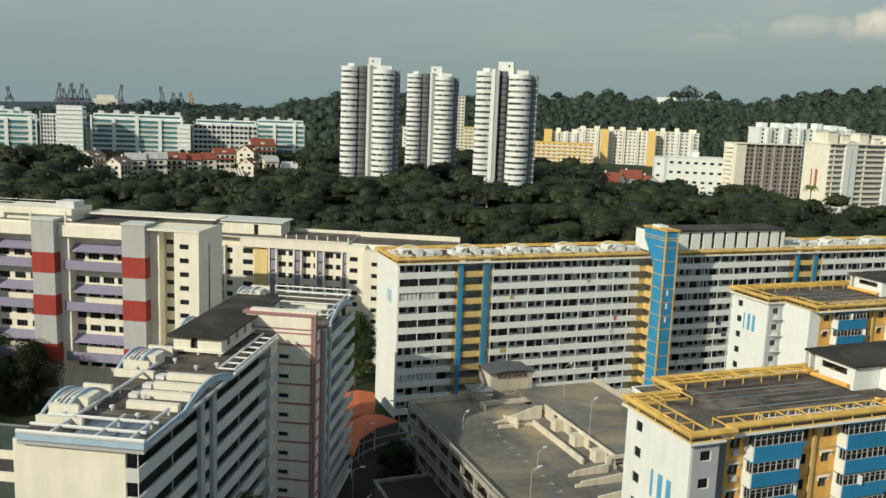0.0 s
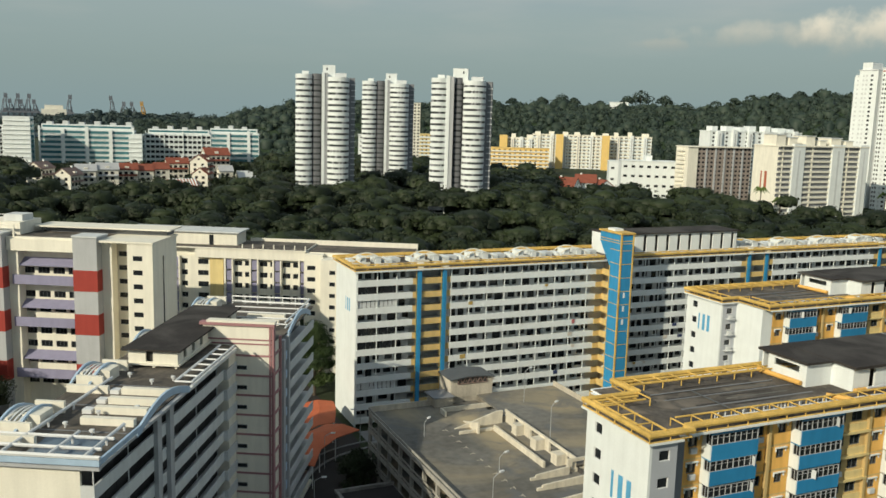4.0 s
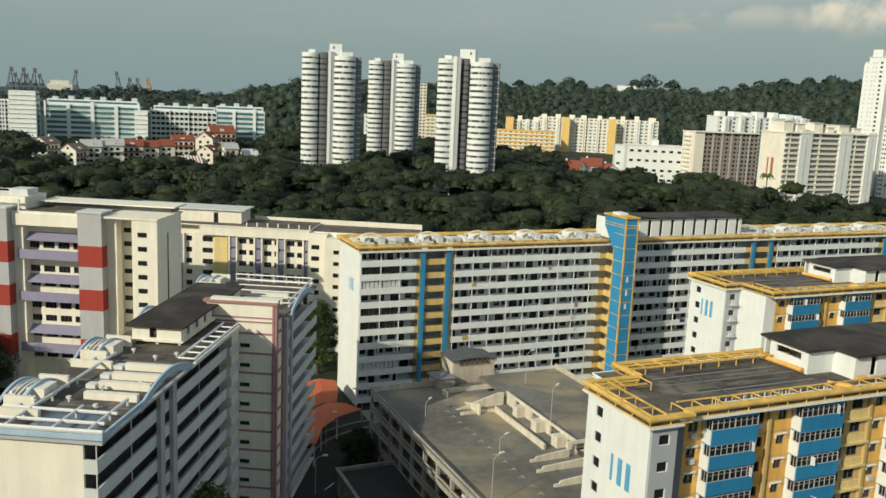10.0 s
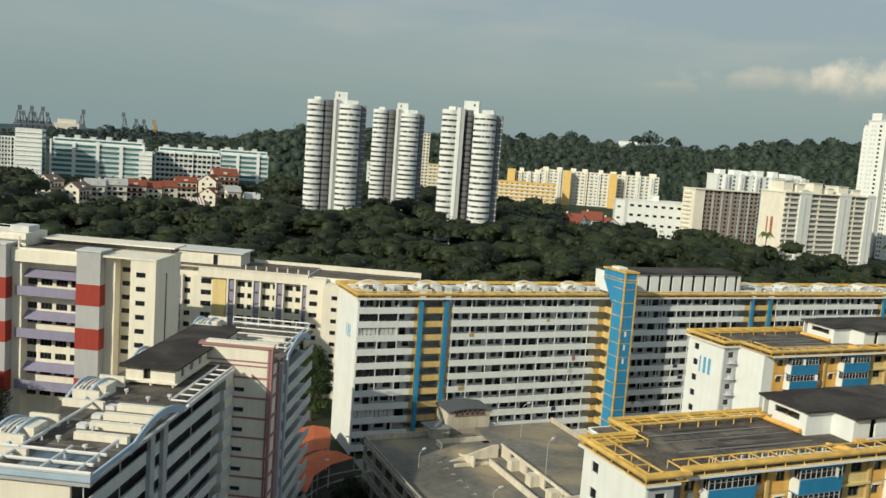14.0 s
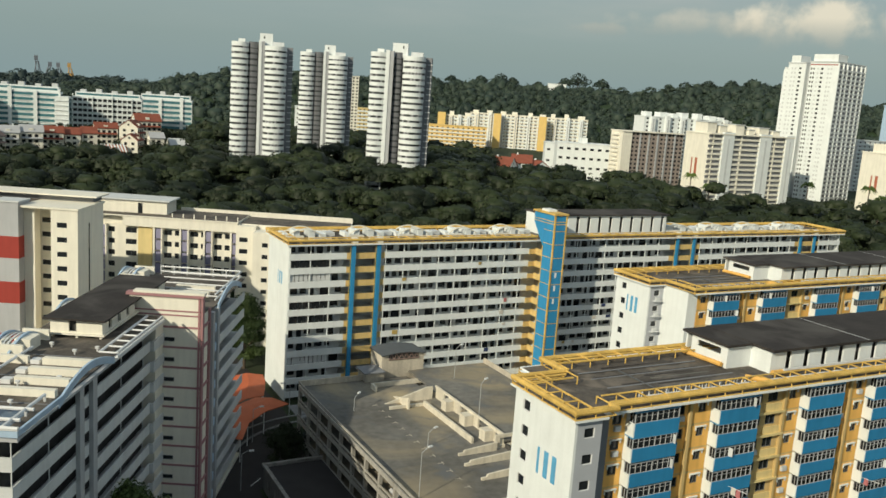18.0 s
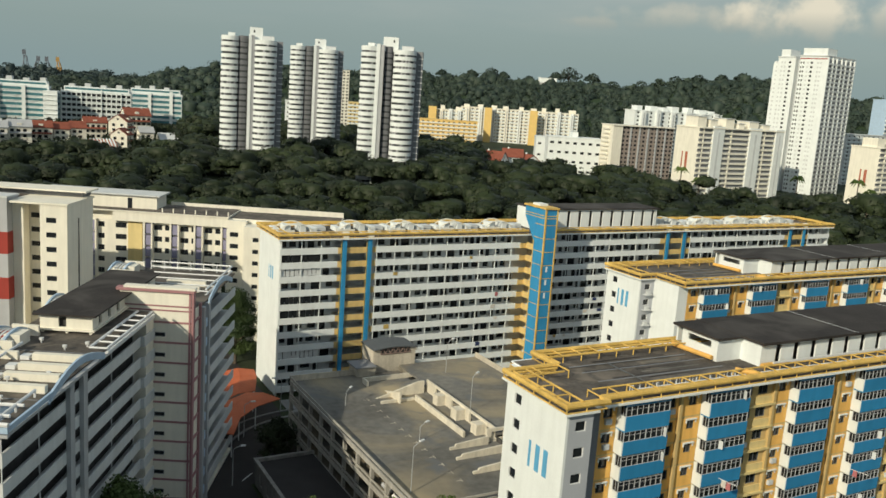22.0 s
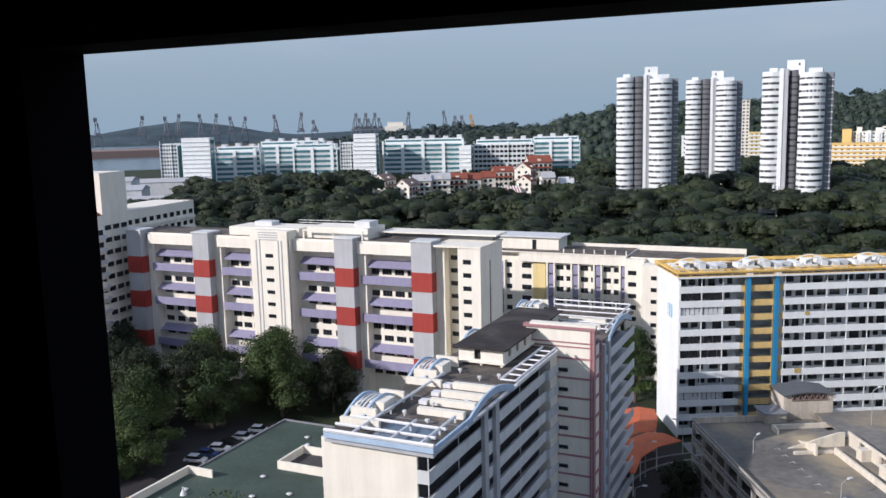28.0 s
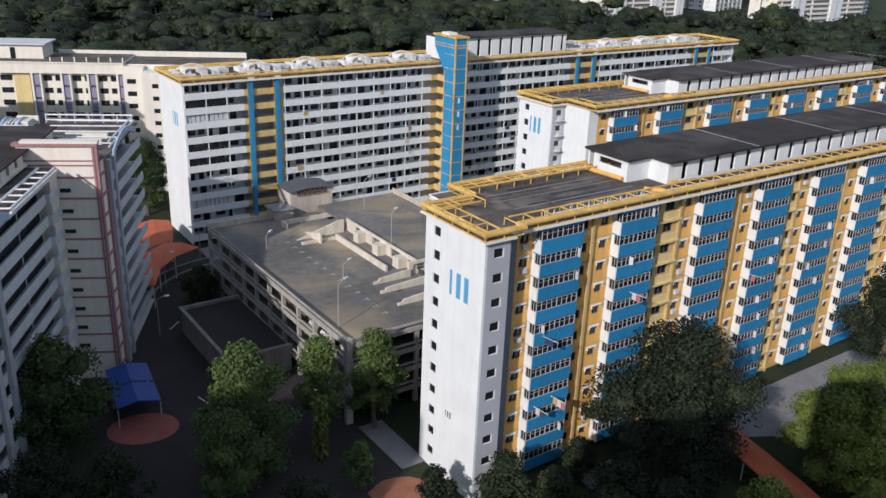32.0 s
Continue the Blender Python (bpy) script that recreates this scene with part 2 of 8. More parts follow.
stained(DECK, (0.36, 0.30, 0.20), 0.055, 0.46, 0.66)
stained(DECK, (0.14, 0.145, 0.15), 0.16, 0.56, 0.72)
DECK_L = material("light_concrete", (0.53, 0.48, 0.40), 0.9, 0.18, 0.15, 3, 0.2, streak=0.14)
ROOF = material("dark_roof_felt", (0.115, 0.102, 0.090), 0.85, 0.42, 0.22, 2.2, 0.25)
stained(ROOF, (0.20, 0.17, 0.14), 0.3, 0.5, 0.7)
TOWERGLASS = material("grey_window_glass", (0.075, 0.082, 0.088), 0.2, 0.45, 0.25, 1.0, 0.0, spec=0.5)
BLACKROOF = material("blackened_roof_sheet", (0.042, 0.036, 0.034), 0.85, 0.30, 0.2, 3, 0.2)
stained(BLACKROOF, (0.085, 0.078, 0.072), 0.12, 0.5, 0.68)
STEEL = material("white_steel", (0.72, 0.73, 0.74), 0.45, 0.06, 0.8, 9, 0.05)
DSTEEL = material("dark_steel", (0.10, 0.11, 0.12), 0.5, 0.1, 0.8, 9, 0.05)
TERRA = material("terracotta_sheet", (0.50, 0.125, 0.055), 0.7, 0.12, 0.4, 5, 0.15)
TILE = material("red_roof_tile", (0.26, 0.08, 0.052), 0.8, 0.15, 0.3, 2, 0.2)
# annex concrete darkened in its colour for the shade it stands in
SHADEWALL = material("shade_dark_concrete", (0.27, 0.26, 0.245), 0.9, 0.2, 0.2, 3, 0.2, streak=0.2)
# darker copy of the light concrete, shade included, for the outer rails
RAILC = material("shade_grey_concrete_rail", (0.40, 0.38, 0.345), 0.9, 0.16, 0.2, 3, 0.2, streak=0.15)
ASPHALT = material("asphalt", (0.036, 0.033, 0.034), 0.9, 0.15, 0.3, 6, 0.2)
PAVING = material("grey_paving", (0.24, 0.24, 0.245), 0.85, 0.15, 0.4, 4, 0.2)
GREENROOF = material("green_roof_coating", (0.058, 0.085, 0.070), 0.75, 0.25, 0.12, 2, 0.1)
TARP = material("blue_tarpaulin", (0.02, 0.07, 0.30), 0.5, 0.12, 0.8, 6, 0.1)
BARK = material("bark", (0.11, 0.085, 0.065), 0.9, 0.2, 1.2, 9, 0.4)
GRASS = material("grass", (0.030, 0.043, 0.019), 0.9, 0.3, 0.03, 1.2, 0.3)
BLACK = material("black_window_frame", (0.009, 0.008, 0.010), 0.95, 0.1, 3, 20, 0.05, spec=0.02)
WATER = material("grey_sea", (0.10, 0.15, 0.17), 0.25, 0.08, 0.004, 0.05, 0.0)
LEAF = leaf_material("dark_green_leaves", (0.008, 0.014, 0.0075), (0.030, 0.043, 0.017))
LEAF_NEAR = leaf_material("green_leaves", (0.030, 0.055, 0.018), (0.115, 0.165, 0.042))
# hill leaves: distance haze is mixed into this blue-green
LEAF_FAR = leaf_material("haze_tinted_green_leaves", (0.022, 0.038, 0.032), (0.050, 0.071, 0.051))
LEAF_MID = leaf_material("mid_green_leaves", (0.018, 0.034, 0.012), (0.070, 0.105, 0.030))
LEAF_YEL = leaf_material("yellow_green_leaves", (0.050, 0.085, 0.018), (0.20, 0.245, 0.044))


# ---------------------------------------------------------------- builders
class Geo:
    """Collects plain solids into one mesh."""

    def __init__(self):
        self.v, self.f = [], []

    def box(self, x0, x1, y0, y1, z0, z1):
        k = len(self.v)
        self.v += [(x0, y0, z0), (x1, y0, z0), (x1, y1, z0), (x0, y1, z0), (x0, y0, z1), (x1, y0, z1), (x1, y1, z1), (x0, y1, z1)]
        self.f += [(k, k + 3, k + 2, k + 1), (k + 4, k + 5, k + 6, k + 7), (k, k + 1, k + 5, k + 4), (k + 1, k + 2, k + 6, k + 5),
                   (k + 2, k + 3, k + 7, k + 6), (k + 3, k, k + 4, k + 7)]
        return self

    def prism(self, poly, a, b, axis="z"):
        """Extrudes a polygon along an axis from a to b."""
        k, n = len(self.v), len(poly)
        for w in (a, b):
            for p, q in poly:
                self.v.append({"z": (p, q, w), "y": (p, w, q), "x": (w, p, q)}[axis])
        self.f += [tuple(range(k + n - 1, k - 1, -1)), tuple(range(k + n, k + 2 * n))]
        self.f += [(k + i, k + (i + 1) % n, k + n + (i + 1) % n, k + n + i) for i in range(n)]
        return self

    def tube(self, a, b, r, n=6, r2=None):
        a, b = Vector(a), Vector(b)
        d = (b - a).normalized()
        s = d.orthogonal().normalized()
        t = d.cross(s)
        k = len(self.v)
        for c, rr in ((a, r), (b, r if r2 is None else r2)):
            for i in range(n):
                w = 2 * math.pi * i / n
                self.v.append(tuple(c + (s * math.cos(w) + t * math.sin(w)) * rr))
        self.f += [(k + i, k + (i + 1) % n, k + n + (i + 1) % n, k + n + i) for i in range(n)]
        self.f += [tuple(range(k + n - 1, k - 1, -1)), tuple(range(k + n, k + 2 * n))]
        return self

    def wall(self, x0, x1, z0, z1, y0, y1, holes=(), axis="y"):
        """A wall in the x-z plane (axis y) or the y-z plane (axis x), with openings (xa, xb, za, zb) through it."""
        zs = sorted({round(min(max(q, z0), z1), 4) for q in (z0, z1, *[h[k] for h in holes for k in (2, 3)])})
        xs = sorted({round(min(max(q, x0), x1), 4) for q in (x0, x1, *[h[k] for h in holes for k in (0, 1)])})
        nx, nz = len(xs) - 1, len(zs) - 1
        full = [[True] * nz for _ in range(nx)]
        for i in range(nx):
            for j in range(nz):
                cx, cz = (xs[i] + xs[i + 1]) / 2, (zs[j] + zs[j + 1]) / 2
                full[i][j] = not any(h[0] < cx < h[1] and h[2] < cz < h[3] for h in holes)
        index = {}

        def at(i, j, y):
            if (i, j, y) not in index:
                index[i, j, y] = len(self.v)
                self.v.append((xs[i], y, zs[j]) if axis == "y" else (y, xs[i], zs[j]))
            return index[i, j, y]

        for i in range(nx):
            for j in range(nz):
                if not full[i][j]:
                    continue
                for y in (y0, y1):
                    self.f.append((at(i, j, y), at(i + 1, j, y), at(i + 1, j + 1, y), at(i, j + 1, y)))
                for di, dj, p, q in ((-1, 0, (i, j), (i, j + 1)), (1, 0, (i + 1, j), (i + 1, j + 1)), (0, -1, (i, j), (i + 1, j)), (0, 1, (i, j + 1), (i + 1, j + 1))):
                    a, b = i + di, j + dj
                    if not (0 <= a < nx and 0 <= b < nz and full[a][b]):
                        self.f.append((at(*p, y0), at(*q, y0), at(*q, y1), at(*p, y1)))
        return self

    def mesh(self, name):
        me = bpy.data.meshes.new(name)
        me.from_pydata(self.v, [], self.f)
        bm = bmesh.new()
        bm.from_mesh(me)
        bmesh.ops.recalc_face_normals(bm, faces=bm.faces)
        bm.to_mesh(me)
        bm.free()
        return me


def box(*a):
    return Geo().box(*a)


def part(name, geo, mat, parent, label="", at=None, turn=0.0):
    me = geo
    if isinstance(geo, Geo):
        me = geo.mesh(name)
    if not me.materials:
        me.materials.append(mat)
    ob = new(name, me)
    ob.parent = parent
    if at is not None:
        ob.location = at
    if turn:
        ob.rotation_euler = (0, 0, radians(turn))
    if label:
        ob["label"] = label
    return ob


def thing(name, x, y, z, yaw, label, category, group="", kind=""):
    ob = new(name)
    ob.matrix_basis = pose(x, y, z, 0, 0, yaw)
    return tagged(ob, label, category, group, kind)


def solid(name, geo, mat, label, category="", kind="", group="", at=None, yaw=0):
    ob = part(name, geo, mat, None)
    if at is not None:
        ob.matrix_basis = pose(*at, 0, 0, yaw)
    return tagged(ob, label, category, group, kind)


def grid_frame(yaw):
    c, s = math.cos(radians(yaw)), math.sin(radians(yaw))
    return lambda u, v: (c * u - s * v, s * u + c * v)


EST = grid_frame(21.0)      # axis of the yellow and blue blocks and the car park
OLD = grid_frame(-6.5)      # axis of the cream blocks
STOREY = 2.8
SHARED = {}


def shared(key, make, mat):
    if key not in SHARED:
        me = make().mesh(str(key[0]))
        me.materials.append(mat)
        SHARED[key] = me
    return SHARED[key]


def window(parent, x, y, z, w, h, face="S", frame_mat=None, pane_mat=None, bars=1, deep=0.12, plain=False):
    """A framed window in an opening; (x, y) is the middle of its outer face, z the sill. face: S looks to -y, W to -x, E to +x, N to +y."""
    frame_mat, pane_mat = frame_mat or STEEL, pane_mat or GLASS
    turn = {"S": 0, "E": 90, "N": 180, "W": -90}[face]
    b = 0.06
    if plain:
        return part("window", shared(("plain_window", w, h, pane_mat.name), lambda: box(-w / 2 + 0.02, w / 2 - 0.02, deep * 0.6, deep * 0.6 + 0.03, 0.02, h - 0.02), pane_mat), None, parent, at=(x, y, z), turn=turn)

    def ring():
        g = Geo()
        g.box(-w / 2, w / 2, -0.03, deep, 0, b).box(-w / 2, w / 2, -0.03, deep, h - b, h)
        g.box(-w / 2, -w / 2 + b, -0.03, deep, b, h - b).box(w / 2 - b, w / 2, -0.03, deep, b, h - b)
        for i in range(bars):
            c = -w / 2 + w * (i + 1) / (bars + 1)
            g.box(c - 0.025, c + 0.025, 0.0, deep, b, h - b)
        return g

    fr = part("window", shared(("window", w, h, bars, frame_mat.name), ring, frame_mat), None, parent, at=(x, y, z), turn=turn)
    part("pane", shared(("pane", w, h, pane_mat.name), lambda: box(-w / 2 + 0.02, w / 2 - 0.02, deep * 0.6, deep * 0.6 + 0.03, 0.02, h - 0.02), pane_mat), None, fr)
    return fr


# ---------------------------------------------------------------- ground
def smooth(a, b, x):
    t = np.clip((x - a) / (b - a), 0, 1)
    return t * t * (3 - 2 * t)


def rise(x, y):
    """The height of the ground: level round the estate, rising under the woods."""
    x, y = np.asarray(x, float), np.asarray(y, float)
    d = np.hypot(x, y)
    az = np.degrees(np.arctan2(x, y))
    z = 10 * smooth(235, 440, d) * smooth(-34, -24, az)
    z = z + 5 * np.exp(-(((x + 150) / 110) ** 2 + ((y - 610) / 90) ** 2))
    return z


def quick_mesh(name, verts, quads):
    me = bpy.data.meshes.new(name)
    nv, nf = len(verts), len(quads)
    me.vertices.add(nv)
    me.vertices.foreach_set("co", np.asarray(verts, np.float32).ravel())
    me.loops.add(nf * 4)
    me.loops.foreach_set("vertex_index", np.asarray(quads, np.int32).ravel())
    me.polygons.add(nf)
    me.polygons.foreach_set("loop_start", np.arange(0, nf * 4, 4, dtype=np.int32))
    me.update(calc_edges=True)
    return me


def ground_sheet():
    r = np.concatenate([np.arange(0, 300, 20), np.arange(300, 1000, 40), np.geomspace(1000, 4900, 14)])
    a = np.radians(np.arange(0, 360, 4))
    rr, aa = np.meshgrid(r, a, indexing="ij")
    x, y = rr * np.sin(aa), rr * np.cos(aa)
    z = rise(x, y)
    n, m = rr.shape
    q = [(i * m + j, i * m + (j + 1) % m, (i + 1) * m + (j + 1) % m, (i + 1) * m + j) for i in range(n - 1) for j in range(m)]
    me = quick_mesh("ground", np.stack([x, y, z], -1).reshape(-1, 3), q)
    me.materials.append(GRASS)
    return tagged(new("ground", me), "dark green grass and undergrowth on rolling ground", "ground", kind="structure")


ground_sheet()


def leaf_quads(centres, size, rng, flat=0.35, out=None, loose=0.55):
    """Small leaf clumps, each a four-cornered blade turned at random."""
    n = len(centres)
    nor = rng.normal(size=(n, 3))
    if out is None:
        nor[:, 2] = np.abs(nor[:, 2]) + flat
    else:
        nor = out / (np.linalg.norm(out, axis=1)[:, None] + 1e-9) + nor * loose
    nor /= np.linalg.norm(nor, axis=1)[:, None]
    t = np.cross(nor, rng.normal(size=(n, 3)))
    t /= np.linalg.norm(t, axis=1)[:, None] + 1e-9
    b = np.cross(nor, t)
    s = (size * rng.uniform(0.6, 1.35, n))[:, None]
    k = rng.uniform(0.45, 0.8, n)[:, None]
    v = np.stack([centres - t * s, centres - b * s * k + nor * s * 0.18, centres + t * s, centres + b * s * k + nor * s * 0.12], 1)
    return v.reshape(-1, 3), np.arange(4 * n).reshape(n, 4)


def leaf_mesh(name, centres, size, mat, rng, flat=0.35, out=None, loose=0.55):
    me = quick_mesh(name, *leaf_quads(centres, size, rng, flat, out, loose))
    me.materials.append(mat)
    return me


def domes(rng, centres, radii, around=6, rough=0.12, skirt=-1.3):
    """Vertices and quads of many low domes of foliage, each uneven in outline."""
    n = len(centres)
    pol = np.radians(np.array([98, 76, 44, 5.0]))
    az = np.arange(around) * 2 * math.pi / around
    unit = np.stack([np.sin(pol)[:, None] * np.cos(az), np.sin(pol)[:, None] * np.sin(az), np.repeat(np.cos(pol)[:, None], around, 1)], -1)
    unit[0, :, 2] = skirt
    v = unit[None] * (1 + rough * rng.normal(size=(n, 4, around, 1))) * np.asarray(radii)[:, None, None, :] + np.asarray(centres)[:, None, None, :]
    i, j = np.meshgrid(np.arange(3), np.arange(around), indexing="ij")
    k = (j + 1) % around
    q = np.stack([i * around + j, i * around + k, (i + 1) * around + k, (i + 1) * around + j], -1).reshape(-1, 4)
    quads = (q[None] + (np.arange(n) * 4 * around)[:, None, None]).reshape(-1, 4)
    return v.reshape(-1, 3), quads


def foliage(name, leaves, blobs, mat):
    """One mesh of leaf clumps lying on smooth inner domes."""
    verts, quads = blobs
    me = quick_mesh(name, np.concatenate([leaves[0], verts]), np.concatenate([leaves[1], quads + len(leaves[0])]))
    me.polygons.foreach_set("use_smooth", np.concatenate([np.zeros(len(leaves[1]), bool), np.ones(len(quads), bool)]))
    me.materials.append(mat)
    return me


def crown_points(rng, lobes, n, shell=0.75):
    """Points in the outer part of several ellipsoids (centre, radii)."""
    out, ways = [], []
    w = np.array([r[0] * r[1] for c, r in lobes])
    for (c, r), k in zip(lobes, (w / w.sum() * n).astype(int)):
        d = rng.normal(size=(k, 3))
        d /= np.linalg.norm(d, axis=1)[:, None]
        d[:, 2] = np.where(d[:, 2] < -0.35, -d[:, 2], d[:, 2])
        ways.append(d / np.asarray(r))
        d = d * (shell + (1.12 - shell) * rng.random(k))[:, None]
        out.append(np.asarray(c) + d * np.asarray(r))
    return np.concatenate(out), np.concatenate(ways)


def tree(x, y, h, spread, seed, label, mat=None, low=0.3, size=0.25, z=0.0, dense=1.0, group="trees round the blocks"):
    """One tree: a tapered trunk, limbs and a crown of many leaf clumps; low: where the crown begins, as a part of the height."""
    rng = np.random.default_rng(seed)
    t = thing("tree", x, y, z, float(rng.uniform(0, 360)), label, "tree", group)
    g = Geo()
    fork = h * max(low * 0.8, 0.2)
    lean = Vector((rng.uniform(-.4, .4), rng.uniform(-.4, .4), fork))
    g.tube((0, 0, -0.3), lean, 0.026 * h, 8, 0.02 * h)
    top = Vector((lean.x * 1.5, lean.y * 1.5, h * 0.86))
    g.tube(lean, top, 0.02 * h, 7, 0.004 * h)
    lobes = []
    k = int(rng.integers(15, 20))
    for i in range(k):
        f = (i + rng.uniform(0.1, 0.9)) / k
        zz = h * (low + 0.05 + (0.90 - low) * f)
        wide = math.sin(math.pi * min(0.97, 0.20 + 0.78 * f)) ** 0.6
        a = 2.4 * i + rng.uniform(-.5, .5)
        rad = spread * rng.uniform(0.22, 0.45)
        rr = max(0.0, spread * wide * rng.uniform(0.68, 1.18) - rad)
        tip = Vector((math.cos(a) * rr, math.sin(a) * rr, zz))
        foot = lean.lerp(top, min(1.0, max(0.0, (zz - fork) / (top.z - fork) - 0.2)))
        part("limb", Geo().tube(foot, (foot + tip) / 2 + Vector((0, 0, 0.02 * h)), 0.010 * h, 5, 0.007 * h).tube((foot + tip) / 2 + Vector((0, 0, 0.02 * h)), tip, 0.007 * h, 5, 0.002 * h), BARK, t) if i % 5 == 0 else None
        lobes.append((tuple(tip), (rad, rad, rad * rng.uniform(0.65, 1.0))))
    lobes.append(((0, 0, h * 0.6), (spread * 0.5, spread * 0.5, h * 0.3)))
    part("trunk", g, BARK, t)
    leaves = int(0.66 * dense * (spread * h * (1.15 - low) * 95 + 900) * (0.25 / size) ** 2)
    pts, ways = crown_points(rng, lobes, leaves, 0.5)
    cores = domes(rng, [c for c, _ in lobes], np.array([r for _, r in lobes]) * 0.52, rough=0.16, skirt=-0.5)
    part("crown", foliage("crown", leaf_quads(pts, size, rng, out=ways, loose=0.6), cores, mat or LEAF_NEAR), None, t)
    return t


# ---------------------------------------------------------------- slab blocks with blue bays
def roof_gutter(parent, pts, z, mat, beam=0.29, inner=2.4, step=2.6, closed=False, skip=()):
    """Heavy pipe gutter along the roof's edge, with an inner rail and cross bars."""
    g, bars = Geo(), Geo()
    for i, ((xa, ya), (xb, yb)) in enumerate(zip(pts, pts[1:])):
        a, b = Vector((xa, ya, 0)), Vector((xb, yb, 0))
        d = (b - a).normalized()
        nrm = Vector((-d.y, d.x, 0))
        g.tube(a + Vector((0, 0, z + 0.66)) - d * 0.2, b + Vector((0, 0, z + 0.66)) + d * 0.2, beam, 8)
        part("lower_rail", Geo().tube(a + Vector((0, 0, z - 0.04)), b + Vector((0, 0, z - 0.04)), 0.08, 5), mat, parent)
        part("inner_pipe", Geo().tube(a + nrm * 0.85 + Vector((0, 0, z + 0.6)) + d * 0.5, b + nrm * 0.85 + Vector((0, 0, z + 0.6)) - d * 0.5, 0.15, 6), mat, parent)
        if i in skip:
            continue
        ia, ib = a + nrm * inner + d * 0.6, b + nrm * inner - d * 0.6
        bars.tube(ia + Vector((0, 0, z + 0.75)), ib + Vector((0, 0, z + 0.75)), 0.11, 5)
        n = max(1, int((b - a).length / step))
        for k in range(n + 1):
            p = a + (b - a) * (k / n)
            bars.tube(p + Vector((0, 0, z + 0.75)), p + nrm * inner + Vector((0, 0, z + 0.75)), 0.09, 5)
            bars.tube(p + nrm * inner + Vector((0, 0, z - 0.1)), p + nrm * inner + Vector((0, 0, z + 0.8)), 0.08, 5)
            bars.tube(p - nrm * 0.1 + Vector((0, 0, z - 0.2)), p + Vector((0, 0, z + 0.5)), 0.07, 5)
    part("gutter_pipe", g, mat, parent)
    part("roof_railing", bars, mat, parent)


BAYS = (8.1, 20.2, 34.6, 46.6, 59.3, 71.3, 85.2, 96.8)
FLOOR0 = 0.8
TOP = 31.6


def marking(parent, mat, x, y, z, w, h, face="W", n=3, name="painted_marking"):
    """Plain painted bars side by side."""
    for i in range(n):
        c = (i - (n - 1) / 2) * w / n
        bw = w / n * (0.30 if i == 0 else 0.56)
        if face == "W":
            part(name, box(-0.006, 0.004, -bw / 2, bw / 2, 0, h), mat, parent, at=(x, y - c, z))
        else:
            part(name, box(-bw / 2, bw / 2, -0.006, 0.004, 0, h), mat, parent, at=(x + c, y, z))


TAN = material("tan_paint", (0.58, 0.42, 0.19), 0.75, 0.08, 0.4, 6, 0.1, streak=0.1)


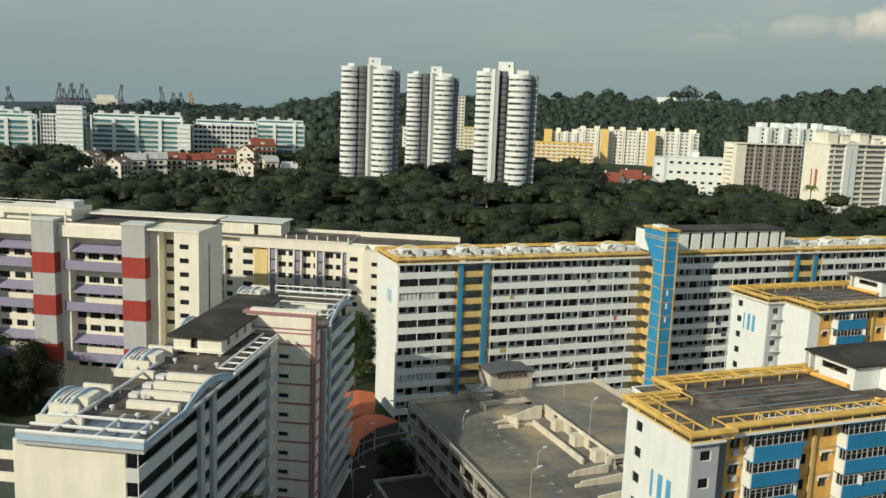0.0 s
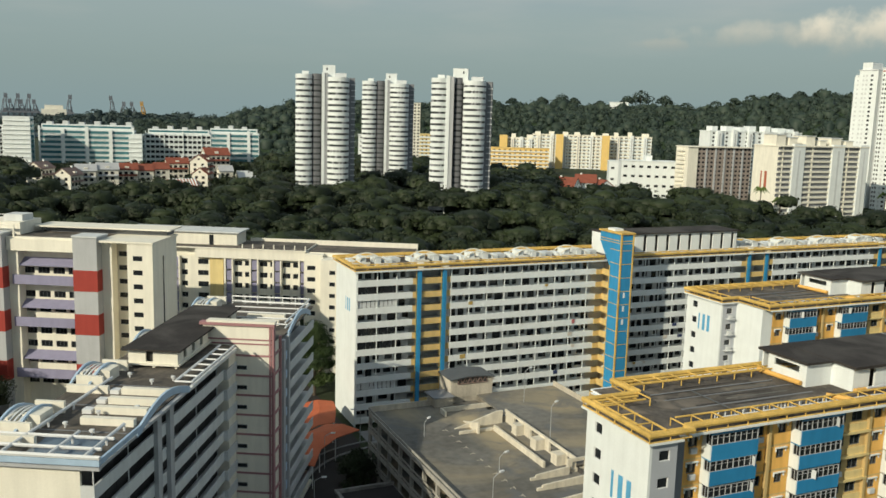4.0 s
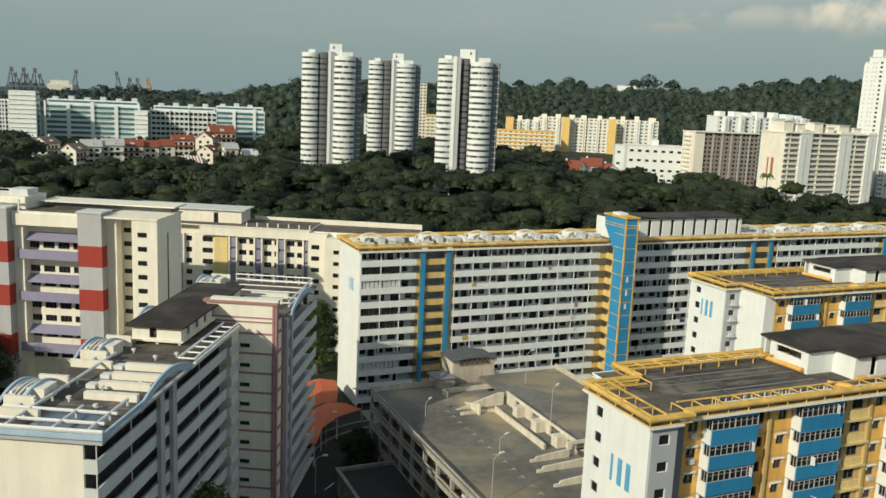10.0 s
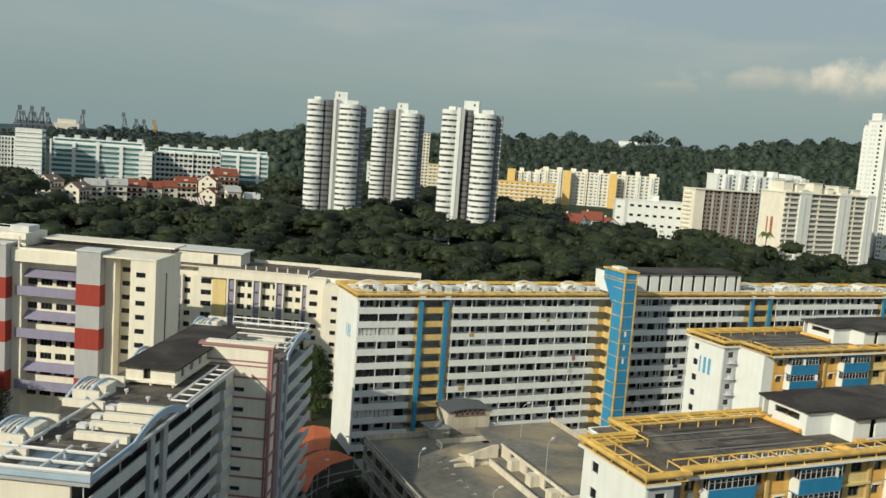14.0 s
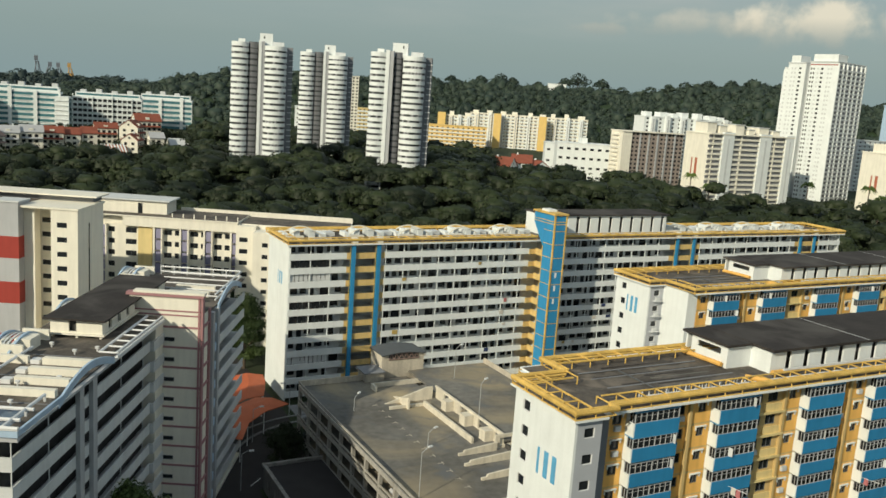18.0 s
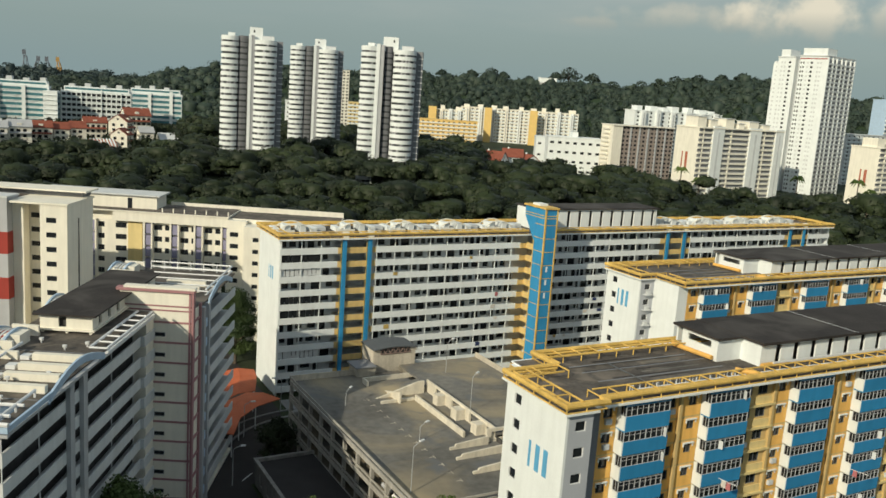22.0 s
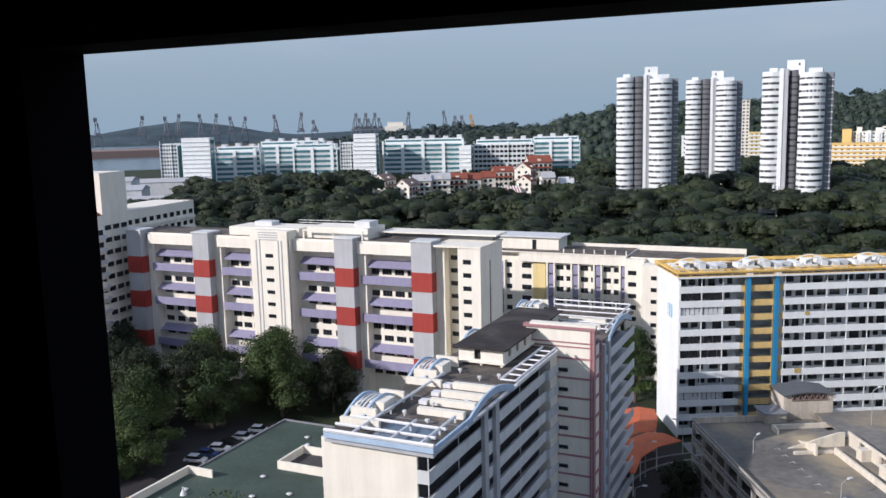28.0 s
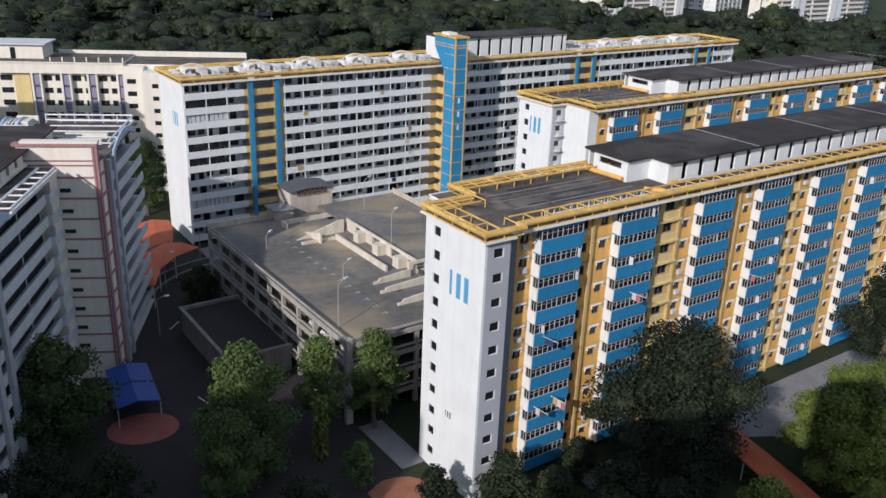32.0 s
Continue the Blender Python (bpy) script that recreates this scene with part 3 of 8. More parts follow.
def bay_block(label, u0, v0, length, depth, wing, front, pent):
    """Slab block with white end wing, orange panels and blue window bays. wing: (y0, y1); front: y of the orange wall."""
    ex, ey = EST(u0, v0)
    b = thing("apartment_block", ex, ey, 0, 21, label, "apartment building", "yellow and blue blocks")
    wy0, wy1 = wing
    wx = 3.3
    # end wing with its stair windows
    rows = [FLOOR0 + STOREY * k for k in range(11)]
    wy = wy1 - 2.2
    g = Geo()
    g.wall(wy0, wy1, 0, TOP, 0, 0.3, [(wy - 0.65, wy + 0.65, z + 0.85, z + 2.05) for z in rows], axis="x")
    g.box(0.3, wx, wy1 - 0.3, wy1, 0, TOP)
    part("end_wall", g, WHITE, b, "plain white end wall")
    # side of the wing: blue-grey, darker than the white end wall
    part("end_wall_side", Geo().wall(0.3, wx, 0, TOP, wy0, wy0 + 0.3, [(1.15, 2.45, z + 0.95, z + 2.05) for z in rows]), material("side_wall_blue_grey", (0.44, 0.46, 0.50), 0.75, 0.05, 0.3, 6, 0.1) if "side_wall_blue_grey" not in bpy.data.materials else bpy.data.materials["side_wall_blue_grey"], b, "blue-grey painted wall")
    # dark box behind the windows, its colour standing for the unlit inside
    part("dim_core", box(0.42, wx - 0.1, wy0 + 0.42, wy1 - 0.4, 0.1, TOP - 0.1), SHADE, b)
    for z in rows:
        window(b, 0.1, wy, z + 0.85, 1.3, 1.2, "W", STEEL, bars=0)
        window(b, 1.8, wy0 + 0.1, z + 0.95, 1.3, 1.1, "S", STEEL, bars=0)
    if wy0 > front:
        unit = shared(("ledge_unit",), lambda: Geo().box(-0.9, 0.9, -0.7, 0, 0, 0.12).box(-0.45, 0.4, -0.55, -0.15, 0.12, 0.72), PALE)
        for z in rows:
            part("air_conditioner", unit, None, b, "air conditioner on a concrete ledge", at=(1.8, wy0, z + 0.1))
    # in a notch the link wall is dark grey, the recess shade painted in
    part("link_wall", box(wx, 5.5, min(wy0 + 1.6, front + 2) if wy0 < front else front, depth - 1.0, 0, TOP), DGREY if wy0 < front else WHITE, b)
    # main body
    bx = 5.5
    holes, panels = [], []
    free = []
    x = bx
    for bay in BAYS:
        if bay > length:
            break
        free.append((x, bay))
        x = bay + 6.3
    free.append((x, length))
    for i, (a, c) in enumerate(free):
        wide = c - a
        if wide < 1.5:
            continue
        stair = wide > 6
        slots = [(a + 0.6, 1.2), (c - 2.0, 1.1)] if not stair else [(a + 0.5, 1.2), (a + 2.6, 1.6), (c - 2.0, 1.1)]
        if wide < 3.4:
            slots = [(a + wide / 2 - 0.6, 1.2)]
        for z in rows:
            for s, (sx, sw) in enumerate(slots):
                holes.append((sx, sx + sw, z + 1.0, z + 2.15))
            panels.append((a, c, z, stair))
    for bay in BAYS:
        if bay < length:
            for z in rows:
                holes.append((bay + 0.3, bay + 6.0, z + 0.4, z + 2.4))
    part("front_wall", Geo().wall(bx, length, 0, TOP, front, front + 0.3, holes), TAN, b, "tan rendered front wall")
    part("body", Geo().box(bx, length, front + 0.6, depth, 0, TOP), CREAM, b)
    for a, c, z, stair in panels:
        w = c - a
        x0 = c - 2.62 if stair else a + 0.1 if w < 3.4 else a + 0.08
        near = [h for h in holes if h[0] > x0 - 0.2 and h[1] < c and abs(h[2] - z - 1.0) < 0.01]
        part("wall_panel", Geo().wall(x0, c - 0.15, z - 0.2, z + 2.3, front - 0.07, front + 0.02, near), ORANGE, b, "orange painted panel")
        if stair:
            part("stair_ledge", box(a + 0.2, x0 - 0.1, front - 0.5, front, z - 0.35, z - 0.1), LEMON, b)
            part("stair_parapet", box(a + 2.2, x0 - 0.1, front - 0.16, front - 0.004, z - 0.1, z + 0.75), LEMON, b, "pale yellow stair parapet")
        for h in near:
            if h[0] > c - 3:
                part("window_hood", shared(("window_hood",), lambda: Geo().box(-0.75, 0.75, -0.35, -0.08, 1.17, 1.27).box(-0.75, -0.63, -0.2, -0.08, 0.75, 1.17).box(0.63, 0.75, -0.2, -0.08, 0.75, 1.17), WHITE), None, b, at=((h[0] + h[1]) / 2, front, h[2]))
    for a, c in free:
        if c - a > 3.4:
            xm = c - 2.9 if c - a > 6 else a + 0.42 * (c - a)
            part("wall_pier", box(xm - 0.2, xm + 0.2, front - 0.4, front, 0, TOP), TAN, b, "tan wall pier")
    for h in holes:
        if h[1] - h[0] < 3:
            window(b, (h[0] + h[1]) / 2, front + 0.08, h[2], h[1] - h[0], h[3] - h[2], "S", DSTEEL, bars=1)
    rng = random.Random(int(u0))
    cond = shared(("air_conditioner",), lambda: Geo().box(-0.4, 0.4, -0.38, -0.04, 0.13, 0.7).box(-0.3, 0.3, -0.4, -0.38, 0.2, 0.63), PALE)
    for h in holes:
        if h[1] - h[0] < 3 and rng.random() < 0.22:
            part("air_conditioner", cond, None, b, at=((h[0] + h[1]) / 2, front - 0.02, h[2] - 0.75))
    apron = shared(("apron",), lambda: Geo().prism([(0, 0), (0.14, 0), (0.14, 1.38), (-0.05, 1.38)], 0, 6.1, "x").box(0, 6.1, 0, 1.3, -0.14, 0), BLUE)
    side = shared(("side_panel",), lambda: Geo().box(-0.16, 0, 0.0, 1.3, -0.14, 1.38).box(-0.1, 0, 0.9, 1.3, 1.38, 2.5), WHITE)

    def grille():
        g = Geo()
        for k in range(9):
            w = 0.018 if k % 4 else 0.05
            g.box(k * 0.75 - w, k * 0.75 + w, 0.02, 0.10, 1.38, 2.5)
        g.box(-0.03, 6.03, 0.02, 0.09, 1.38, 1.42).box(-0.03, 6.03, 0.02, 0.09, 2.45, 2.50).box(-0.03, 6.03, 0.05, 0.08, 2.08, 2.11)
        for k in (0.05, 0.45, 0.85, 1.25):
            g.box(-0.06, 0.0, k - 0.025, k + 0.025, 1.38, 2.5)
        return g

    grl = shared(("window_grille",), grille, GREY)
    gla = shared(("glazing",), lambda: Geo().box(0.02, 6.0, 0.13, 0.17, 1.38, 2.5).box(0.02, 0.06, 0.17, 1.2, 1.38, 2.5), GLASS)
    head = shared(("bay_head",), lambda: box(-0.1, 6.1, 0.0, 1.3, 2.5, 2.66), BLUE)
    open_leaf = shared(("open_casement",), lambda: Geo().box(0, 0.03, -0.5, -0.46, 0, 1.0).box(0, 0.03, -0.5, 0, 0.97, 1.0).box(0, 0.03, -0.5, 0, 0, 0.03).box(0, 0.03, -0.04, 0, 0, 1.0).box(0.01, 0.02, -0.46, -0.04, 0.03, 0.97), PALE)
    y = front - 1.3
    for bay in BAYS:
        if bay > length - 7:
            break
        for z in rows:
            o = part("bay_window", apron, None, b, "blue painted window bay", at=(bay + 0.12, y, z))
            part("side_panel", side, None, o)
            part("glazing", gla, None, o)
            part("window_grille", grl, None, o)
            if z > 25:
                part("bay_head", head, None, o)
            for _ in range(rng.choice((0, 0, 0, 1, 1))):
                part("open_casement", open_leaf, None, o, at=(6.0 / 12 * rng.randint(2, 11), 0.05, 1.42), turn=rng.uniform(-35, 35))
    # roof
    part("roof_slab", Geo().box(-0.5, wx + 0.4, wy0 - 0.5, wy1 + 0.5, TOP + 0.1, TOP + 0.3).box(wx + 0.4, length + 0.5, front - 1.7, depth + 0.5, TOP + 0.1, TOP + 0.3), WHITE, b)
    part("wall_head", Geo().box(0.05, wx, wy0 + 0.05, wy1 - 0.05, TOP, TOP + 0.1).box(wx, length - 0.05, front + 0.05, depth - 0.05, TOP, TOP + 0.1), WHITE, b)
    part("roof_felt", Geo().box(-0.2, wx + 0.4, wy0 - 0.2, wy1 + 0.2, TOP + 0.3, TOP + 0.36).box(wx + 0.4, length, front - 1.3, depth, TOP + 0.3, TOP + 0.36), ROOF, b)
    zt = TOP + 0.4
    if wy0 <= front:
        roof_gutter(b, [(-0.3, wy1 + 0.3), (-0.3, wy0 - 0.3), (4.7, wy0 - 0.3), (4.7, front - 1.4), (length + .3, front - 1.4)], zt, YELLOW, skip=(1, 2))
        roof_gutter(b, [(length + .3, depth + .3), (6.5, depth + .3), (6.5, wy1 + 0.3), (-0.3, wy1 + 0.3)], zt, YELLOW, skip=(1,))
    else:
        roof_gutter(b, [(-0.3, wy1 + 0.3), (-0.3, wy0 - 0.3), (wx, wy0 - 0.3), (wx, front - 1.4), (length + .3, front - 1.4)], zt, YELLOW, skip=(1,))
        roof_gutter(b, [(length + .3, depth + .3), (-0.3, depth + 0.3)], zt, YELLOW)
    # water tank house
    px0, px1, py0, py1 = pent
    z0, z1 = TOP + 0.3, 34.75
    holes = []
    x = px0 + 6.6
    while x < px1 - 2:
        holes.append((x, x + 0.95, z0 + 0.3, z1 - 0.1))
        x += 3.2
    g = Geo().wall(px0 + 4.0, px1, z0, z1, py0, py0 + 0.25, holes)
    g.box(px0 + 4.0, px0 + 4.25, py0 + 0.25, py1, z0, z1).box(px0, px0 + 4.0, py0 + 3.1, py0 + 3.35, z0, z1).wall(py0 + 3.35, py1 - 1, z0, z1, px0, px0 + 0.25, [(py0 + 4.2, py1 - 2, z1 - 1.3, z1 - 0.5)], axis="x")
    g.box(px0, px1, py1 - 0.25, py1, z0, z1)
    tank = part("tank_house", g, WHITE, b, "white plastered rooftop tank house")
    # near-black box gives the slots their shade by colour
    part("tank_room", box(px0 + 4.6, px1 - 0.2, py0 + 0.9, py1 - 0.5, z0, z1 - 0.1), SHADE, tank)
    part("tank_roof", Geo().box(px0 - 0.5, px0 + 3.8, py0 + 2.6, py1 + 0.3, z1, z1 + 0.28).box(px0 + 3.6, px1 + 0.5, py0 - 0.6, py1 + 0.5, z1 + 0.003, z1 + 0.33), BLACKROOF, tank, "blackened flat sheet roof")
    for k in range(4):
        part("roof_seam", box(px0 + 21 + 19 * k, px0 + 21.12 + 19 * k, py0 - 0.6, py1 + 0.5, z1 + 0.33, z1 + 0.345), PALE, tank)
    part("roof_beam", box(px0 + 5, px1, py0 - 1.2, py0 - 1.0, z0 + 0.7, z0 + 0.9), STEEL, tank)
    for k, (xa, ya, xb, yb) in enumerate(((9.5, front + 2.4, px0 - 1, front + 2.4), (11, front + 0.9, px0 + 30, front + 0.9), (8.5, 11.2, px0 - 2, 11.2), (14, 4.5, 14, 11.0))):
        part("roof_pipe", Geo().tube((xa, ya, TOP + 0.52), (xb, yb, TOP + 0.52), 0.075 if k != 1 else 0.1, 6), (STEEL, STEEL, DGREY, DSTEEL)[k], b)
    for k in range(9):
        part("roof_patch", box(8 + rng.uniform(0, 15), 8 + rng.uniform(15.5, 17.5), 5.0 + k * 0.9, 5.35 + k * 0.9, TOP + 0.361, TOP + 0.366 + 0.002 * k), BLACKROOF if k % 3 else DECK, b)
    for k, (p, q) in enumerate((((px0 - 1.0, py0 + 9.6), (px0 - 0.5, py0 + 3.4)), ((px0 - 1.2, py0 - 1.0), (px0 + 0.5, py0 - 3.4)), ((px0 + 3.4, py0 - 0.9), (px0 + 8.0, py0 - 0.9)))):
        part("yellow_pipe", Geo().tube((*p, TOP + 0.85), (*q, TOP + 0.85), 0.3, 8), ORANGE, b, "orange-yellow pipe below the tank house")
    # row of small white vents and pipes
    for k in range(40):
        x = 10.5 + k * 0.46 + rng.uniform(-.2, .2)
        part("vent_pipe", shared(("vent_pipe",), lambda: Geo().tube((0, 0, 0), (0, 0, 0.55), 0.07, 5).tube((0, 0, 0.5), (0.18, 0, 0.62), 0.07, 5), STEEL), None, b, at=(x, front + 1.3 + rng.uniform(-.25, .25), TOP + 0.36), turn=rng.uniform(0, 360))
    part("roof_joint", Geo().box(9, px0 - 0.5, 6.4, 6.6, TOP + 0.36, TOP + 0.42).box(9, px0 - 0.5, 9.4, 9.55, TOP + 0.36, TOP + 0.42), DGREY, b)
    return b


blk = bay_block("white, orange and blue slab block with yellow gutters among trees", 50.1, 62.9, 104, 15.4, (0, 10.8), 2.0, (28.2, 96, 4.9, 15.0))
marking(blk, NUMBER, -0.001, 4.3, 23.9, 4.2, 2.9)
marking(blk, DSTEEL, -0.001, 5.2, 8.6, 1.3, 0.8)
blk = bay_block("white, orange and blue slab block with a dark tank house roof", 102.4, 104.0, 108, 17.0, (8.0, 17.0), 1.9, (24.5, 96, 4.2, 14.5))
marking(blk, NUMBER, -0.001, 12.3, 26.0, 3.6, 2.9)


# ---------------------------------------------------------------- long white corridor block
def roof_vault(parent, x, y, z, w, arch_mat, seed):
    """Low arched frame over white tanks on a roof."""
    rng = random.Random(seed)
    n = 12
    for yy in (0.0, 3.4):
        arc = [(x + w * k / n, z + 0.2 + 1.5 * math.sin(math.pi * k / n) ** 0.8) for k in range(n + 1)]
        v = part("roof_arch", Geo().prism(arc + [(p, q + 0.2) for p, q in reversed(arc)], y + yy - 0.12, y + yy + 0.12, "y"), arch_mat, parent)
    for f, wide, h in ((-0.10, 0.15, 0.8), (0.20, 0.16, 1.4), (0.64, 0.17, 1.35), (0.94, 0.2, 0.75)):
        t = part("tank", box(x + f * w, x + (f + wide) * w, y + 0.2, y + 3.1 + rng.random(), z, z + h + rng.uniform(-.1, .1)), WHITE, v)
    part("cross_beam", Geo().box(x + 0.3 * w, x + 0.72 * w, y + 1.2, y + 1.5, z + 1.3, z + 1.55), WHITE, v)
    part("low_kerb", Geo().box(x - 1.4, x + w * 0.4, y - 1.6, y - 1.2, z, z + 0.65).box(x + w * 0.5, x + w + 1.2, y - 2.6, y - 2.2, z, z + 0.5), CREAM, parent)
    part("roof_post", Geo().box(x - 1.2, x - 0.9, y - 2.4, y - 2.1, z, z + 0.9), WHITE, parent)
    part("roof_hatch", box(x + w + 1.2, x + w + 3.2, y + 1.0, y + 3.4, z, z + 0.8), PALE, parent)


DULL_YELLOW = material("dull_yellow_paint", (0.66, 0.48, 0.20), 0.8, 0.08, 0.4, 6, 0.1, streak=0.1)


def corridor_block():
    ex, ey = EST(51.0, 156.5)
    b = thing("apartment_block", ex, ey, 0, 21, "long white corridor block with yellow gutters and a blue lift tower", "apartment building", "yellow and blue blocks")
    length, depth = 160.0, 13.5
    rows = [FLOOR0 + STOREY * k for k in range(11)]
    sections = [(0, 11.9), (20.2, 55.5), (64.5, 97.0), (106.9, 141.6), (151.0, 160)]
    gaps = [(11.9, 20.2), (97.0, 106.9), (141.6, 151.0)]
    rng = random.Random(7)
    part("end_wall", box(0, 0.3, 0.2, depth, 0, TOP), WHITE, b, "plain white gable wall")
    part("end_wall", box(length - 0.3, length, 0.2, depth, 0, TOP), WHITE, b, "plain white gable wall")
    edge = 0.3
    for a, c in [*gaps, (length - 0.3, length)]:
        part("body", box(edge, a, 3.2, depth, 0, TOP), WHITE, b)
        if c < length:
            part("landing_core", box(a, c, 6.0, depth, 0, TOP), PALE, b)
        edge = c
    for k, z in enumerate(rows):
        for s, (a, c) in enumerate(sections):
            holes, x = [], a + 0.8
            while x < c - 1.4:
                w = rng.choice((1.1, 1.4, 2.0, 1.7))
                lo = z + (0.05 if rng.random() < 0.35 else 1.05)
                holes.append((x, x + w, lo, z + 2.2))
                x += w + rng.choice((0.5, 0.7, 1.2, 0.5))
            part("corridor_wall", Geo().wall(a + 0.3 if s == 0 else a, c, z, z + STOREY - 0.16, 1.9, 2.1, holes), PALE, b)
            if s < 2:
                for h in holes:
                    w = round(h[1] - h[0], 2)
                    window(b, (h[0] + h[1]) / 2, 1.96, h[2], w, round(h[3] - h[2], 2), "S", DSTEEL, bars=0, plain=True)
            else:
                for h in holes:
                    hw, hh = round(h[1] - h[0], 2), round(h[3] - h[2], 2)
                    part("corridor_window", shared(("corridor_window", hw, hh), lambda: box(0, hw, 2.0, 2.04, 0, hh), GLASS), None, b, at=(h[0], 0, h[2]))
            o = part("corridor_parapet", Geo().box(a, c, -0.05, 0.15, z - 0.16, z + 1.12).box(a + 0.3, c, 0.15, 1.9, z - 0.16, z), WHITE, b)
            if s == 0 and k in (2, 5, 6, 8, 9):
                for q in range(9):
                    part("screen_panel", shared(("screen", k in (2, 8)), lambda: box(0, 0.75, 0.3, 0.36, 1.12, 2.55), PALE if k in (2, 8) else GLASS), None, o, at=(0.5 + q * 0.9, 0, z))
            x = a + 0.2
            while x < c:
                part("corridor_post", shared(("corridor_post",), lambda: box(0, 0.16, 0.02, 0.18, 1.12, STOREY - 0.16), WHITE), None, o, at=(x, 0, z))
                x += 4.1
        for a, c in gaps:
            o = part("landing_parapet", Geo().box(a, c, -0.05, 0.15, z - 0.16, z + 1.05), DULL_YELLOW, b, "pale yellow landing parapet")
            part("landing_slab", box(a, c, 0.15, 6.0, z - 0.16, z), WHITE, o)
        part("landing_parapet", Geo().box(55.5, 57.0, -0.3, -0.1, z - 0.16, z + 0.95).box(55.5, 59.7, -0.1, 3.2, z - 0.16, z).box(57.0, 57.2, -3.4, -0.3, z - 0.16, z + 1.2).box(57.2, 59.7, -3.4, -0.3, z - 0.16, z), DULL_YELLOW, b, "pale yellow landing parapet")
    for a, c in gaps:
        for x in ((a + c) / 2 - 3.2, (a + c) / 2 + 2.3):
            part("blue_pier", box(x, x + 0.8, -0.5, -0.06, 0, TOP + 0.2), BLUE, b, "tall blue painted pier")
            part("pier_cap", box(x - 0.12, x + 1.07, -0.75, 0.0, TOP + 0.2, TOP + 1.5), CREAM, b)
            part("yellow_conduit", Geo().tube((x - 0.25, -0.2, 0), (x - 0.25, -0.2, TOP), 0.07, 5), YELLOW, b)
    # lift tower, wider above the roof line
    tx0, tx1, ty = 56.6, 59.7, -7.3
    t = part("lift_tower", Geo().prism([(ty, 0), (-3.4, 0), (-3.4, 31.0), (0.6, 36.2), (0.6, 38.4), (ty, 38.4)], tx0, tx1, "x"), BLUE, b, "blue lift tower with thin yellow bands")
    for k in range(12):
        z = 2.4 + k * 2.95
        part("yellow_band", Geo().box(tx0 - 0.04, tx1 + 0.04, ty - 0.04, -3.4, z, z + 0.13), YELLOW, t)
    part("yellow_band", Geo().box(tx0 - 0.05, tx1 + 0.04, ty - 0.05, 0.5, 36.9, 37.05).box(tx0 - 0.05, tx1 + 0.04, ty - 0.05, 0.5, 36.35, 36.5), YELLOW, t)
    for xe in (tx0 - 0.1, tx1 - 0.2):
        part("yellow_edge", box(xe, xe + 0.32, ty - 0.12, ty + 0.2, 0, 38.6), YELLOW, t)
    part("yellow_edge", box(tx0 - 0.08, tx0 + 0.1, -3.6, -3.35, 0, 31.2), YELLOW, t)
    part("tower_cap", box(tx0 - 0.3, tx1 + 0.3, ty - 0.3, 0.9, 38.4, 38.75), YELLOW, t)
    part("tower_hatch", box(tx0 + 0.6, tx1 - 0.4, -4.0, -1.2, 38.75, 39.2), WHITE, t)
    for k in range(3):
        part("painted_marking", box(tx0 + 1.15, tx0 + 1.65, ty - 0.012, ty, 24.6 - k * 2.95, 25.8 - k * 2.95), WHITE, t)
    # bridge landings between tower and block
    part("tower_flank", box(tx1 + 0.05, 64.5, -0.1, 3.2, 0, TOP), PALE, b)
    # roof
    part("roof_slab", box(-0.6, length + 0.6, -0.9, depth + 0.6, TOP, TOP + 0.3), WHITE, b)
    part("roof_felt", box(-0.2, length, 0, depth, TOP + 0.3, TOP + 0.36), ROOF, b)
    roof_gutter(b, [(-0.5, depth + 0.4), (-0.5, -0.7), (56.8, -0.7)], TOP + 0.4, YELLOW, beam=0.28)
    roof_gutter(b, [(59.9, -0.7), (length + .5, -0.7), (length + .5, depth + .4), (-0.5, depth + .4)], TOP + 0.4, YELLOW)
    for i, x in enumerate((1.6, 14.6, 26.2, 38.2, 50.0, 100.5, 113.5, 127, 141)):
        roof_vault(b, x, 6.5, TOP + 0.36, 7.2 if i < 5 else 9.5, CREAM, i)
    holes = [(64.4 + 3.25 * k, 65.3 + 3.25 * k, TOP + 0.9, 36.3) for k in range(11)]
    tank = part("tank_house", Geo().wall(62.0, 98.6, TOP + 0.3, 36.6, 4.0, 4.3, holes).box(62.0, 62.3, 4.3, 12, TOP + .3, 36.6).box(98.3, 98.6, 4.3, 12, TOP + .3, 36.6), WHITE, b, "white plastered rooftop tank house")
    # box coloured as shade behind the tank house slots
    part("tank_room", box(62.6, 98.0, 4.7, 12, TOP + .3, 36.5), SHADE, tank)
    part("tank_roof", box(62.0, 99.2, 3.5, 12.6, 36.6, 36.9), BLACKROOF, tank)
    marking(b, NUMBER, -0.001, 5.5, 23.0, 3.6, 2.6)
    return b


corridor_block()


